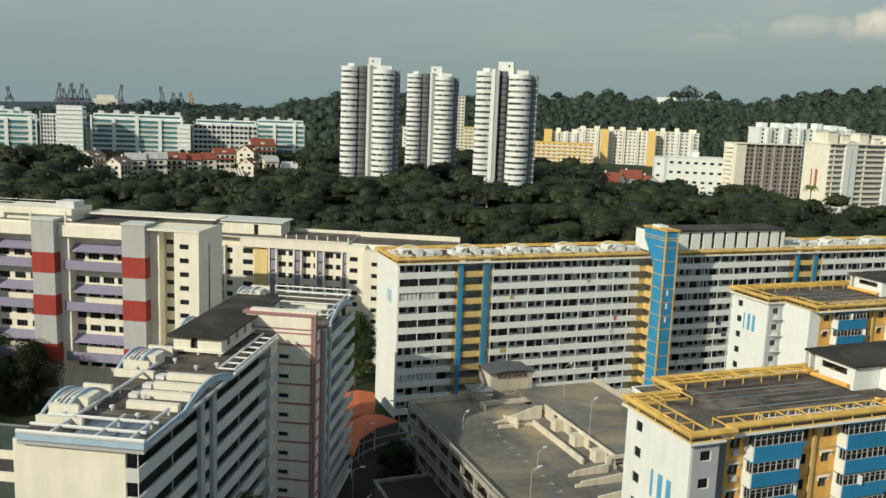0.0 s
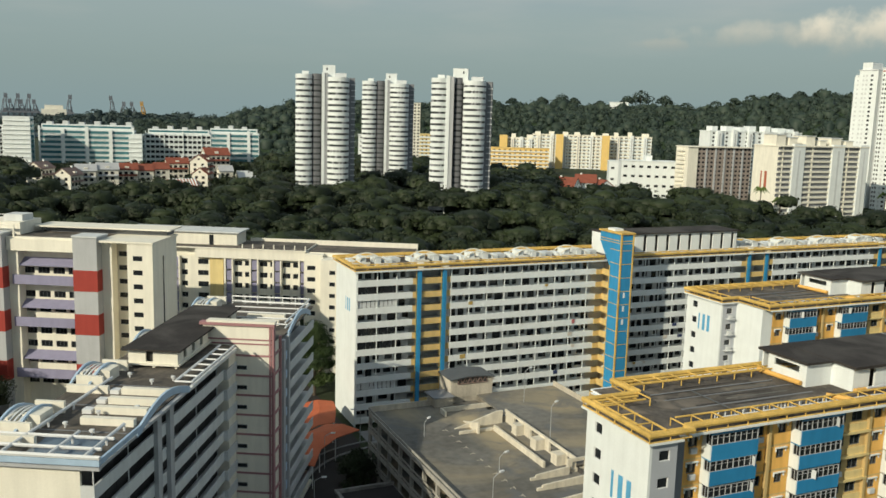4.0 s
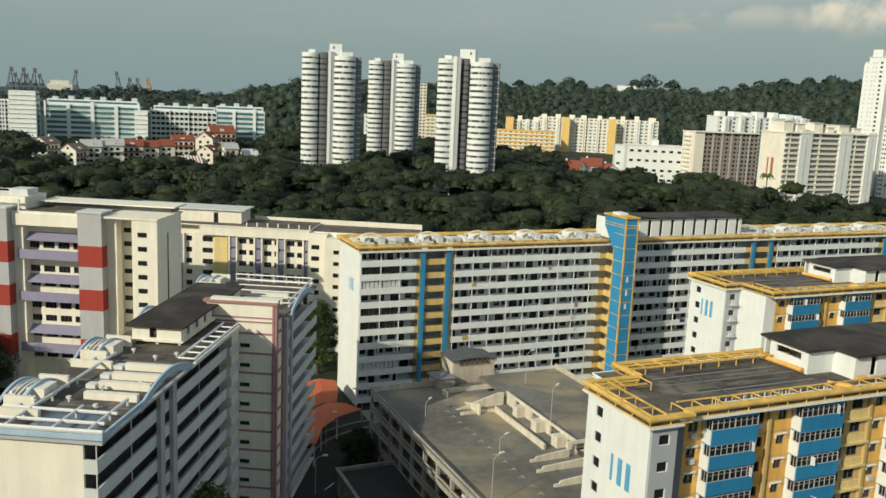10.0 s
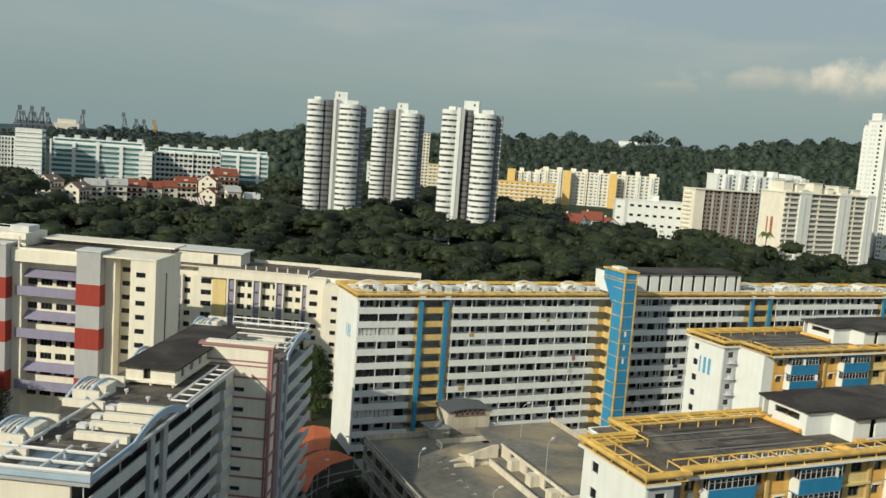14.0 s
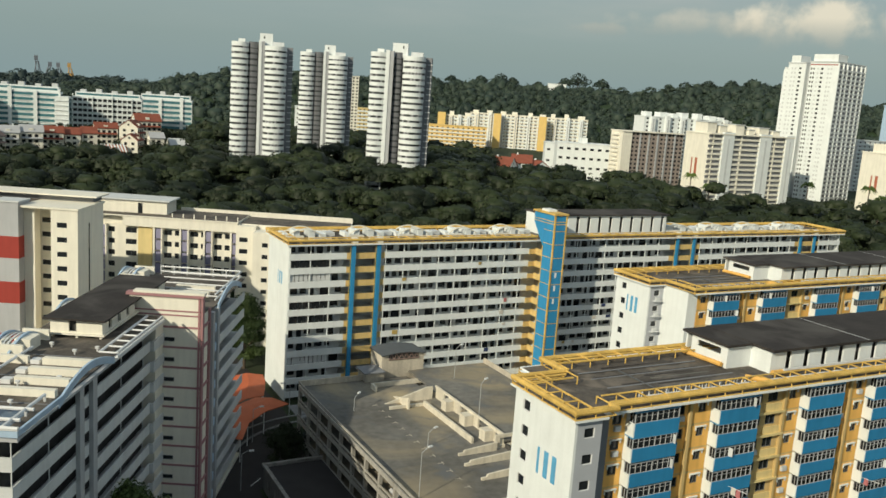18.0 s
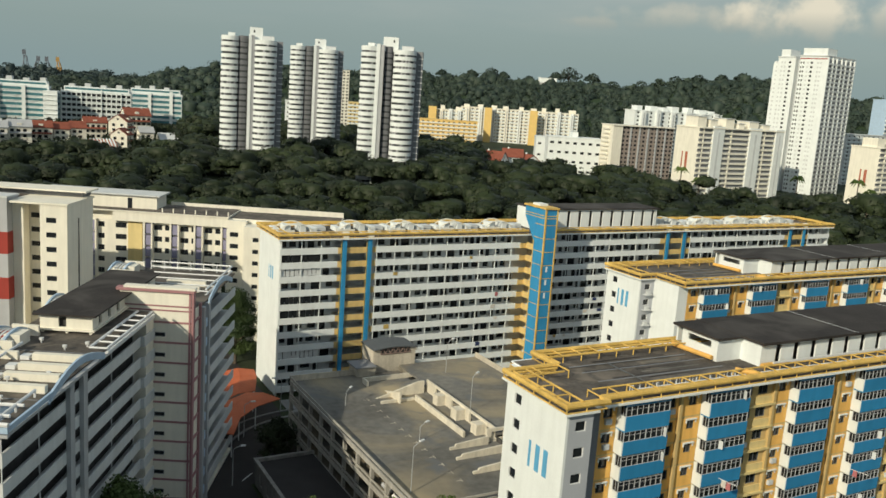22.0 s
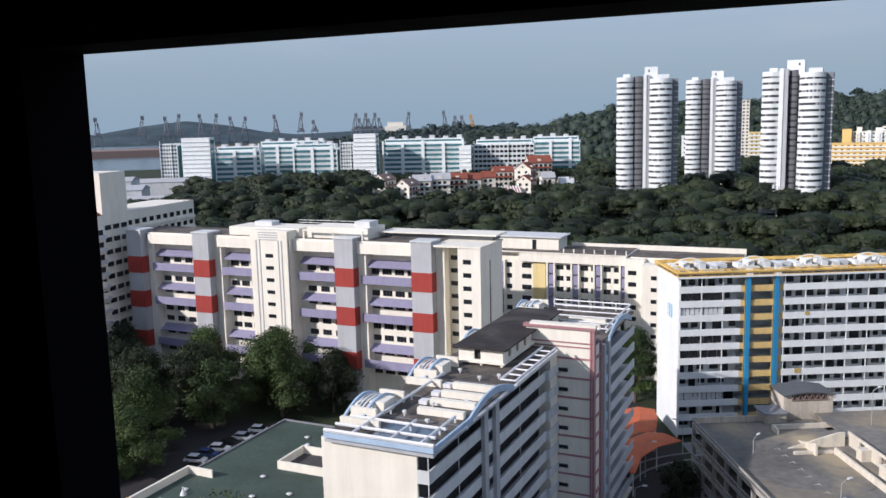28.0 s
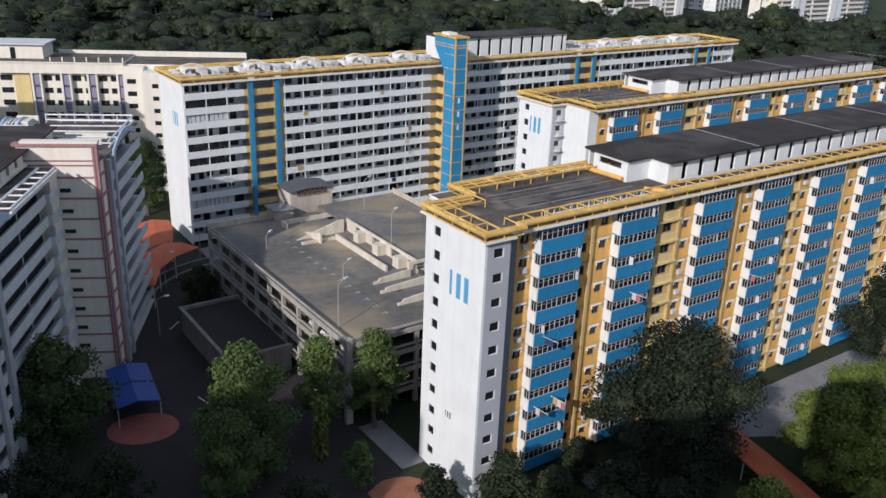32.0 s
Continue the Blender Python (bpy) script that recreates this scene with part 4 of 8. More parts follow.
# ---------------------------------------------------------------- cream block with pale blue roof arches
def arch_block():
    ex, ey = OLD(-47.3, 70.0)
    b = thing("apartment_block", ex, ey, 0, -6.5, "cream slab block with pale blue roof arches and pink-lined tower", "apartment building", "cream blocks")
    W, D1, D2, top = 12.25, 40.2, 66.0, 30.4
    WR = 15.3
    rows = [29.3 - STOREY * k - 1.9 for k in range(10)]
    part("end_wall", box(0, W - 1.3, 0, 0.3, 0, top), CREAM, b, "plain sunlit cream gable wall")
    part("body", Geo().box(0.02, W - 1.5, 0.3, D1, 0, top).box(0.02, 8.0, D1, D1 + 4.5, 0, top).box(0.02, WR, D1 + 4.5, D2, 0, top).box(W - 1.5, W + 0.3, D1 - 3.0, D1 + 0.1, 0, top), CREAM, b)
    for z in rows:
        # corridor floors seen from the side: parapet, slab, dark recess
        # parapets are grey instead of white: this side's shade is in the colour
        o = part("corridor_parapet", Geo().box(W - 0.18, W, 0, D1 - 4.2, z - 0.3, z + 1.05).box(W - 1.3, W - 0.18, 0, 0.2, z - 0.3, z + 1.05).box(W - 1.5, W - 0.18, 0.3, D1 - 3.0, z - 0.3, z - 0.1).box(W - 0.18, W + 0.5, D1 - 4.2, D1 - 4.0, z - 0.3, z + 1.05).box(W + 0.32, W + 0.5, D1 - 4.0, D1 - 0.02, z - 0.3, z + 1.05), PALE, b)
        for y in (0.0, 7.2, 17.9, 26.0, 33.5):
            part("corridor_post", shared(("slim_post",), lambda: box(-0.14, -0.05, 0, 0.1, 1.05, 2.5), PALE), None, o, at=(W, y, z))
        yy = 1.0
        rng = random.Random(int(z * 10))
        while yy < D1 - 3:
            dw = rng.choice((0.9, 1.8, 1.2))
            # doors share the near-black put in for corridor shade
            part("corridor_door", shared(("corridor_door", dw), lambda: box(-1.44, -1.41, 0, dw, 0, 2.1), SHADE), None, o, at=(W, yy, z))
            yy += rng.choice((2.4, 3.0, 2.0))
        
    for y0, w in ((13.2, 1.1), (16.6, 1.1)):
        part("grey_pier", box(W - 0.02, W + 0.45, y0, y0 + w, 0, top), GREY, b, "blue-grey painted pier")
    # back wall sheet: the corridor's shade painted as near-black
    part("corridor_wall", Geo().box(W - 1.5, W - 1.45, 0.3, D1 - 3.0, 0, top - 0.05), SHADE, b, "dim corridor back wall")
    # stair tower that stands out of the long side
    tx0, tx1 = 8.0, 17.5
    part("stair_tower", Geo().box(tx0, tx1, D1 + 0.2, D1 + 0.8, 0, 33.4), CREAM, b, "pale stair tower with dusty pink lines")
    part("tower_back", box(tx0, tx1, D1 + 0.8, D1 + 4.5, 0, 30.9), CREAM, b)
    part("tower_roof", box(tx0, tx1, D1 + 0.8, D1 + 4.5, 30.9, 31.0), ROOF, b)
    for k, z in enumerate([29.3 - STOREY * i for i in range(10)]):
        part("pink_line", box(tx0, tx1 + 0.03, D1 + 0.12, D1 + 0.2, z - 0.16, z + 0.12), PINK, b)
        if k:
            window(b, W + 1.0, D1 + 0.12, z + 0.8, 1.6, 0.55, "S", DSTEEL, bars=0)
    part("pink_line", Geo().box(tx0, tx1, D1 + 0.13, D1 + 0.2, 31.4, 31.6).box(tx0, tx1, D1 + 0.13, D1 + 0.2, 30.8, 31.0), PINK, b)
    part("tower_cap", box(tx0 - 0.4, tx1 + 0.4, D1 - 0.1, D1 + 1.0, 33.4, 33.8), PINK, b, "dusty pink coping")
    part("tower_coping", box(tx0 + 0.6, tx1 + 0.5, D1 - 0.1, D1 + 1.1, 33.8, 34.1), CREAM, b)
    part("pink_pier", Geo().box(tx1 - 0.35, tx1 - 0.1, D1 + 0.06, D1 + 0.2, 0, 33.4), PINK, b)
    part("pink_pier", box(tx1, tx1 + 0.3, D1 + 0.1, D1 + 0.9, 0, 33.4), PINK, b)
    part("pink_pier", box(tx1, tx1 + 0.3, D1 + 3.8, D1 + 4.3, 0, 31.2), PINK, b)
    for k in range(11):
        part("pink_line", box(tx1, tx1 + 0.2, D1 + 0.9, D1 + 3.8, 29.1 - STOREY * k, 29.4 - STOREY * k), PINK, b)
    # rear part, right side with balconies
    for z in rows:
        # balcony fronts likewise grey, with the shade of the side painted in
        o = part("balcony", Geo().box(tx1, tx1 + 0.16, D1 + 9.2, D2 - 0.2, z - 0.3, z + 1.05).box(WR, tx1, D1 + 9.2, D2 - 0.2, z - 0.3, z - 0.1), PALE, b)
        part("balcony_recess", box(WR, WR + 0.06, D1 + 9.4, D2 - 0.4, z, z + 2.3), GLASS, o)
        part("balcony_box", Geo().box(tx1 - 0.9, tx1 + 0.5, D1 + 5.0, D1 + 6.7, z - 0.2, z + 1.0), PALEBLUE, b, "pale blue balcony front")
    for y0 in (D1 + 7.2, D1 + 4.55):
        part("grey_pier", box(tx1 - 0.4, tx1 + 0.6, y0, y0 + 0.9, 0, top), GREY, b, "blue-grey painted pier")
    part("rear_wall", box(WR, tx1, D1 + 4.5, D2, 0, 0.5), CREAM, b)
    # roof
    part("roof_felt", Geo().box(0.2, W + 0.2, 0.2, D1, top, top + 0.25).box(0.2, tx1, D1 + 4.5, D2, top, top + 0.25), ROOF, b)
    part("roof_pond", box(5.0, W - 1.0, 1.6, 5.5, top + 0.25, top + 0.262), material("wet_roof", (0.11, 0.16, 0.22), 0.15, 0.1, 0.5, 3, 0.0, spec=0.6), b, "wet bluish roof patch")
    g = Geo()
    for z in (0.55, 1.05):
        g.tube((0.8, -0.6, top + z), (W + 0.9, -0.6, top + z), 0.22 if z > 1 else 0.14, 6)
    part("eaves_rail", g, STEEL, b, "white steel eaves rail")
    part("eaves_fascia", Geo().box(0.8, W + 0.9, -0.78, -0.55, top + 0.3, top + 0.85), PALEBLUE, b, "pale blue steel fascia")
    part("eaves_fascia", Geo().box(W + 0.62, W + 0.85, -0.55, 8.4, top + 0.3, top + 0.85), PALEBLUE, b, "pale blue steel fascia")
    part("eaves_trough", Geo().box(0.8, W + 0.8, -0.62, -0.1, top - 0.2, top + 0.1), GREY, b, "grey eaves trough")
    part("eaves_trough", Geo().box(W + 0.1, W + 0.7, -0.1, D1 - 3, top - 0.2, top + 0.1), GREY, b, "grey eaves trough")
    n = 14
    for x in (W + 0.75,):
        for base in (7.5, 47.5):
            g = Geo()
            ln = 14.0
            arc = [(base + ln * k / n, top - 0.2 + 1.5 * math.sin(math.pi * k / n)) for k in range(n + 1)]
            g.prism(arc + [(p, q + 0.8) for p, q in reversed(arc)], x - 0.12 + (5.0 if base > 20 else 0), x + 0.12 + (5.0 if base > 20 else 0), "x")
            part("wave_fascia", g, PALEBLUE, b, "arched pale blue steel fascia")
    g = Geo()
    g.box(W + 0.55, W + 0.8, 21.5, D1 - 1, top - 0.15, top + 0.3)
    for k in range(7):
        g.tube((W - 1.0, 22 + k * 2.3, top + 0.9), (W + 0.9, 22 + k * 2.3, top + 0.9), 0.12, 5)
    for z, x in ((0.9, W - 1.0), (0.9, W + 0.9), (0.4, W + 0.9)):
        g.tube((x, 22, top + z), (x, D1 - 2.4, top + z), 0.16, 5)
    part("roof_rack", g, STEEL, b, "white steel roof frame")
    g = Geo()
    for a, c in (((1.0, 4.2), (W, 4.2)), ((0.8, 1.6), (W, 1.6)), ((3.8, 0.0), (3.8, 22)), ((8.2, 0), (8.2, 5.5)), ((11.5, 0), (11.5, 8))):
        g.tube((*a, top + 0.95), (*c, top + 0.95), 0.17, 6)
    for p in ((3.8, 3), (3.8, 8), (3.8, 13), (3.8, 19), (8.2, 4.2), (11.5, 4.2), (11.5, 8)):
        g.tube((*p, top + 0.2), (*p, top + 0.95), 0.12, 5)
    part("roof_pipework", g, STEEL, b)
    for y0 in (9.0, 12.2, 15.2, 18.4):
        part("roof_kerb", box(6.5, 12.0, y0, y0 + 0.7, top + 0.25, top + 1.0), CREAM, b)
    for y0 in (48.5, 52.0, 55.5):
        part("roof_kerb", box(9.6, 15.4, y0, y0 + 0.75, top + 0.25, top + 1.0), CREAM, b)
    for i, y0 in enumerate((4.4, 19.5, 35.4, 57.0)):
        g = Geo()
        ln = 9.0
        arc = [(y0 + ln * k / n, top + 0.1 + 1.5 * math.sin(math.pi * k / n)) for k in range(n + 1)]
        for dx in (0.0, 2.2):
            v = part("roof_arch", Geo().prism(arc + [(p, q + 0.3) for p, q in reversed(arc)], dx - 0.3, dx - 0.05, "x"), PALEBLUE, b, "pale blue steel arch on the roof")
        arc = [(y0 + ln * k / n, top + 0.2 + 1.35 * math.sin(math.pi * k / n)) for k in range(3, n - 2)]
        for dx in (0.05, 0.55, 1.05, 1.55):
            part("arch_rib", Geo().prism(arc + [(p, q + 0.12) for p, q in reversed(arc)], dx, dx + 0.22, "x"), PALE, v)
        part("arch_wall", box(0.2, 0.5, y0 + 2.2, y0 + 4.4, top + 0.25, top + 1.5), CREAM, v)
        part("roof_upstand", box(0.3, 3.4, y0 + 1.0, y0 + 1.4, top + 0.25, top + 1.5), CREAM, b)
        part("roof_upstand", box(0.3, 3.4, y0 + 7.4, y0 + 7.8, top + 0.25, top + 1.5), CREAM, b)
        part("roof_tank", box(1.5, 3.3, y0 + 3, y0 + 5.5, top + .25, top + 1.6), CREAM, b)
        part("roof_upstand", box(0.3, 5.0, y0 - 1.2, y0 - 0.7, top + .25, top + 1.1), CREAM, b)
    # rails, frames and kerbs on the rear roof
    g = Geo()
    for z in (0.7, 1.5):
        g.tube((4.2, D2 - 0.6, top + z), (tx1 - 0.6, D2 - 0.6, top + z), 0.14, 5).tube((tx1 - 0.4, D1 + 9, top + z), (tx1 - 0.4, D2 - 0.6, top + z), 0.14, 5)
    for k in range(7):
        g.tube((4.2 + k * 2.1, D2 - 0.6, top + 0.2), (4.2 + k * 2.1, D2 - 0.6, top + 1.5), 0.10, 5)
    for k in range(5):
        g.tube((6.2, D2 - 2 - k * 3.4, top + 0.9), (tx1 - 0.4, D2 - 2 - k * 3.4, top + 0.9), 0.12, 5)
    part("roof_railing_frame", g, STEEL, b, "white steel frame along the rear roof")
    for k, (px, py) in enumerate(((5.5, 8.0), (7.2, 11.5), (9.0, 6.4), (10.4, 13.6), (8.3, 22.4), (10.2, 24.0), (4.8, 24.5), (12.6, 50.4), (13.6, 54.0))):
        part("roof_valve", Geo().tube((px, py, top + 0.25), (px, py, top + 0.75), 0.09, 6).tube((px - 0.22, py, top + 0.6), (px + 0.25, py, top + 0.6), 0.07, 6).box(px - 0.2, px + 0.2, py - 0.2, py + 0.2, top + 0.72, top + 0.86), STEEL, b)
    for y in (7.2, 14.5, 21.5):
        part("roof_seam", box(0.6, W, y, y + 0.18, top + 0.25, top + 0.275), DGREY, b)
    # lift machine house with dark roof
    hx0, hx1, hy0, hy1 = 2.8, 9.0, 28.6, 52.0
    holes = [(5.0, 5.9, 31.4, 32.7)]
    g = Geo().wall(hx0, hx1, 31.2, 32.9, hy0, hy0 + 0.25, holes)
    g.wall(hy0 + 0.25, hy1, 31.2, 32.9, hx1 - 0.25, hx1, [(hy0 + 2.0 + 3.0 * k, hy0 + 3.0 + 3.0 * k, 31.4, 32.7) for k in range(7)], axis="x")
    g.box(hx0, hx0 + 0.25, hy0 + 0.25, hy1, 31.2, 32.9).box(hx0 - 0.3, hx1 + 0.3, hy0 - 0.3, hy1, 31.0, 31.2)
    for x in (hx0 + 0.1, 5.8, hx1 - 0.4):
        for y in (hy0, hy0 + 8, hy0 + 16, hy0 + 24):
            g.box(x, x + 0.3, y, y + 0.3, top + 0.25, 31.0)
    m = part("machine_house", g, CREAM, b, "cream lift machine house on short legs")
    # dark-coloured box stands for the unlit machine room
    part("dim_room", box(hx0 + 0.4, hx1 - 0.45, hy0 + 0.5, hy1, 31.25, 32.85), SHADE, m)
    part("machine_roof", box(hx0 - 0.6, hx1 + 0.6, hy0 - 0.7, hy1 + 0.6, 32.9, 33.12), BLACKROOF, m, "blackened flat roof")
    for k in range(3):
        part("roof_hatch", box(5.2, 6.2, 12 + k * 3.2, 13 + k * 3.2, top + 0.25, top + 0.7), STEEL, b)
    return b


arch_block()


# ---------------------------------------------------------------- cream block with red and grey piers
def pier_block():
    ex, ey = OLD(0, 160.0)
    b = thing("apartment_block", ex, ey, 0, -6.5, "cream slab block with grey and red banded piers and lilac awnings", "apartment building", "cream blocks")
    top, y1 = 34.0, 3.8
    x0, x1 = -163.0, -66.6
    rows = [28.9, 24.0, 21.0, 16.4, 13.7, 10.4, 6.0]
    rrows = [32.6 - 2.8 * k for k in range(11)]
    srows = [31.95 - 2.85 * k for k in range(11)]
    holes = []
    secs = [(-156.3, -142), (-134.5, -125.5), (-112.5, -102), (-95.6, -83)]
    rng = random.Random(11)
    for a, c in secs:
        n = max(2, round((c - a) / 3.4))
        for z in rows:
            for k in range(n):
                p = a + (k + 0.5) * (c - a) / n
                holes.append((p - 1.2, p + 1.2, z - 0.3, z + 1.0))
    part("front_wall", Geo().wall(x0, -77.2, 0, top, y1, y1 + 0.3, holes), CREAM, b, "cream rendered front wall")
    part("body", Geo().box(x0, -77.2, y1 + 0.7, 13, 0, top), CREAM, b)
    for h in holes:
        if h[2] > 3:
            window(b, (h[0] + h[1]) / 2, y1 + 0.08, h[2], 2.4, 1.3, "S", DSTEEL, bars=2)
    # right-hand part with two columns of small windows
    rh = [(x - 0.95, x + 0.95, z, z + 1.0) for z in rrows for x in (-74.6, -69.6)]
    part("side_bay", Geo().wall(-77.2, -72.2, 0, 35.2, 4.5, 4.8, rh), CREAM, b, "cream end bay")
    part("side_bay", Geo().wall(-71.7, x1, 0, 36.0, -0.4, -0.1, rh), CREAM, b, "cream end bay")
    part("bay_core", box(-77.2, -72.2, 5.2, 12, 0, 35.2), CREAM, b)
    part("bay_core", box(-71.7, x1 - 0.3, 0.4, 12, 0, 36.0), CREAM, b)
    part("bay_flank", box(x1 - 0.3, x1, -0.1, 12, 0, 36.0), CREAM, b)
    for x in (-72.6, -72.2):
        part("drain_pipe", Geo().tube((x, 4.35, 0), (x, 4.35, 35), 0.14, 6), LEMON, b)
    for h in rh:
        if h[2] > 3:
            window(b, (h[0] + h[1]) / 2, (4.58 if h[0] < -72 else -0.32), h[2], 1.9, 1.0, "S", DSTEEL, bars=0)
    part("slot_window", box(x1 - 0.01, x1 + 0.02, 4.6, 5.2, 4, 33), GLASS, b)
    # lilac awnings and parapets, a pair every third storey
    for a, c in secs:
        for z in (31.9, 23.3, 12.7):
            part("awning", Geo().prism([(y1, z), (y1 - 2.0, z - 1.3), (y1 - 2.0, z - 1.5), (y1, z - 0.3)], a - 0.2, c + 0.2, "x"), LILAC, b, "sloping lilac awning")
            part("lilac_parapet", box(a - 0.2, c + 0.2, 0.9, 1.1, z - 5.1, z - 3.2), LILAC, b, "lilac balcony parapet")
            part("balcony_slab", box(a - 0.2, c + 0.2, 1.1, y1, z - 5.1, z - 4.9), PALE, b)
        part("top_fascia", box(a - 1, c + 1, 0.6, y1, 33.6, 36.0), CREAM, b)
    for p in (-163.0, -141.8, -101.6, -82.4):
        o = part("pier", box(p, p + 4.8, -0.8, y1 - 0.02, 0, 36.9), GREY, b, "tall grey pier with red bands")
        for z in (26.2, 17.4, 7.2):
            part("red_band", box(p - 0.04, p + 4.84, -0.86, y1 - 0.04, z, z + 4.2), RED, o, "red painted band")
        part("pier_cap", box(p - 0.2, p + 5.0, -1.0, y1, 36.9, 37.2), PALE, o)
        part("drain_pipe", Geo().tube((p + 5.6, y1 - 0.25, 0), (p + 5.6, y1 - 0.25, 34), 0.16, 6).tube((p + 6.2, y1 - 0.25, 0), (p + 6.2, y1 - 0.25, 34), 0.12, 6), CREAM, b)
        part("pier_flank", box(p + 4.8, p + 6.8, 1.4, y1, 0, 36), CREAM, b)
    # white stair core
    sr = [(-120.0, -117.8, z, z + 0.9) for z in srows]
    part("stair_core", Geo().wall(-124.2, -113.8, 0, 38.2, -1.2, -0.9, sr).box(-124.2, -113.8, -0.5, 12, 0, 38.2), CREAM, b, "cream stair core with a column of small windows")
    for h in sr:
        if h[2] > 3:
            window(b, -118.9, -1.12, h[2], 2.2, 0.9, "S", DSTEEL, bars=0)
    g = Geo()
    for k in range(4):
        g.box(-121.8, -116.4, -1.26, -1.2, 36.0 + k * 0.55, 36.25 + k * 0.55)
    for x in (-122.6, -121.6, -116.4, -115.5):
        g.box(x, x + 0.25, -1.3, -1.2, 0, 36)
    part("stair_louvre", g, GREY, b)
    # roof line
    part("roof_slab", Geo().box(x0 - 0.3, -77.0, 1.0, 13.4, 36.0, 36.35).box(-77.2, x1 + 0.2, -0.6, 12.4, 36.02, 36.4), CREAM, b)
    part("roof_felt", box(x0, -78, 1.6, 13, 36.35, 36.42), ROOF, b)
    part("roof_house", box(-133, -113, 2.5, 11, 36.4, 38.4), CREAM, b)
    part("roof_house", box(-111, -95, 3.0, 11, 36.4, 38.9), CREAM, b)
    # dark grey body paints the shadow gap below the thin roof slab
    part("roof_house", box(-93, -67.5, 9.2, 13.4, 36.4, 37.5), DGREY, b)
    part("house_roof", box(-94.5, -66.2, 7.6, 14.2, 37.5, 37.8), CREAM, b)
    part("parapet_frame", Geo().box(-111, -95.2, 1.1, 1.4, 38.2, 38.6).box(-111, -110.6, 1.1, 1.4, 36.3, 38.2).box(-103, -102.7, 1.1, 1.4, 36.3, 38.2).box(-95.5, -95.2, 1.1, 1.4, 36.3, 38.2), CREAM, b)
    part("roof_tank", box(-128, -123, 6, 9, 38.4, 39.4), PALE, b)
    part("roof_tank", box(-99.5, -95.6, 5, 9, 38.9, 40.2), PALE, b)
    part("roof_rail", Geo().box(-118, -102, 9.8, 9.9, 39.5, 39.6).box(-118, -102, 9.8, 9.9, 38.9, 39.0), STEEL, b)
    return b


pier_block()


def back_wing():
    """The cream wing behind, with lilac strips between its windows."""
    ex, ey = OLD(-80.0, 203.0)
    b = thing("apartment_block", ex, ey, 0, -6.5, "cream slab wing with lilac strips between small dark windows", "apartment building", "cream blocks")
    rows = [24.6 - 2.8 * k for k in range(8)]
    cols = [(3.4, 1.5), (8.1, 2.6)] + [(x + d, 1.9) for x in (15.6, 21.9, 27.6) for d in (1.3, 3.9)]
    holes = [(x - w / 2, x + w / 2, z, z + 1.25) for z in rows for x, w in cols]
    part("front_wall", Geo().wall(-6, 33.6, 0, 26.5, 0, 0.3, holes), CREAM, b, "cream rendered front wall")
    part("top_fascia", box(6.5, 33.8, -1.3, 0.3, 26.5, 28.8), CREAM, b)
    part("body", box(-6, 33.6, 0.7, 12, 0, 28.6), CREAM, b)
    for h in holes:
        if h[2] > 8:
            window(b, (h[0] + h[1]) / 2, 0.08, h[2], round(h[1] - h[0], 2), 1.25, "S", DSTEEL, bars=1)
    for x in (0.9, 14.2, 20.5, 26.2, 32.6):
        part("pier", box(x - 0.55, x - 0.1, -1.2, 0, 0, 26.5), CREAM, b)
        part("pier", box(x + 1.35, x + 1.7, -1.2, 0, 0, 26.5), CREAM, b)
        for z in rows:
            part("lilac_panel", box(x, x + 1.25, -0.9, 0, z - 0.75, z + 1.55), LILAC, b)
    part("yellow_recess", box(9.9, 13.2, -0.5, -0.004, 0, 26.5), LEMON, b, "pale yellow stair strip")
    part("roof_slab", box(-6.5, 34.0, -1.5, 12.5, 28.8, 29.05), CREAM, b)
    part("roof_felt", box(-6, 33.8, -1.2, 12, 29.05, 29.12), ROOF, b)
    part("roof_house", box(-12, 15.8, 2.5, 10, 29.05, 32.2), CREAM, b)
    part("house_roof", box(-12.6, 16.6, 1.8, 10.6, 32.2, 32.5), PALE, b)
    part("door", box(8.8, 9.9, 2.46, 2.5, 29.1, 31.6), GLASS, b)
    for k in range(7):
        part("roof_post", box(18 + k * 2.6, 18.25 + k * 2.6, -0.9, -0.65, 29.05, 30.1), CREAM, b)
    part("back_parapet", box(16.6, 60, 11.4, 11.8, 28.6, 29.9), CREAM, b)
    part("back_felt", box(34.2, 59.8, 0.2, 11.3, 28.6, 28.68), ROOF, b)
    part("back_roof", box(33.6, 60, 0, 11.4, 26.0, 28.6), CREAM, b)
    eh = [(34.6, 36.6, z, z + 1.1) for z in rows] + [(40.6, 42.0, z - 0.4, z + 0.6) for z in rows] + [(44.4, 46.2, z - 0.4, z + 0.7) for z in rows]
    part("end_wing", Geo().wall(33.8, 38.4, 0, 28.4, -2.5, -2.2, [h for h in eh if h[0] < 38]).box(33.8, 38.4, -1.8, 12, 0, 28.4).wall(38.4, 50, 0, 27.6, -5.5, -5.2, [h for h in eh if h[0] > 38]).box(38.4, 50, -4.8, 12, 0, 27.6), CREAM, b, "cream end part with small windows")
    for h in eh:
        if h[2] > 6:
            window(b, (h[0] + h[1]) / 2, -2.42 if h[0] < 38 else -5.42, h[2], round(h[1] - h[0], 2), round(h[3] - h[2], 2), "S", DSTEEL, bars=0)
    return b


back_wing()


# ---------------------------------------------------------------- car park and the ground between the blocks
SUNWALL = material("cream_stained_wall", (0.70, 0.645, 0.54), 0.85, 0.12, 0.3, 3, 0.15, streak=0.12)


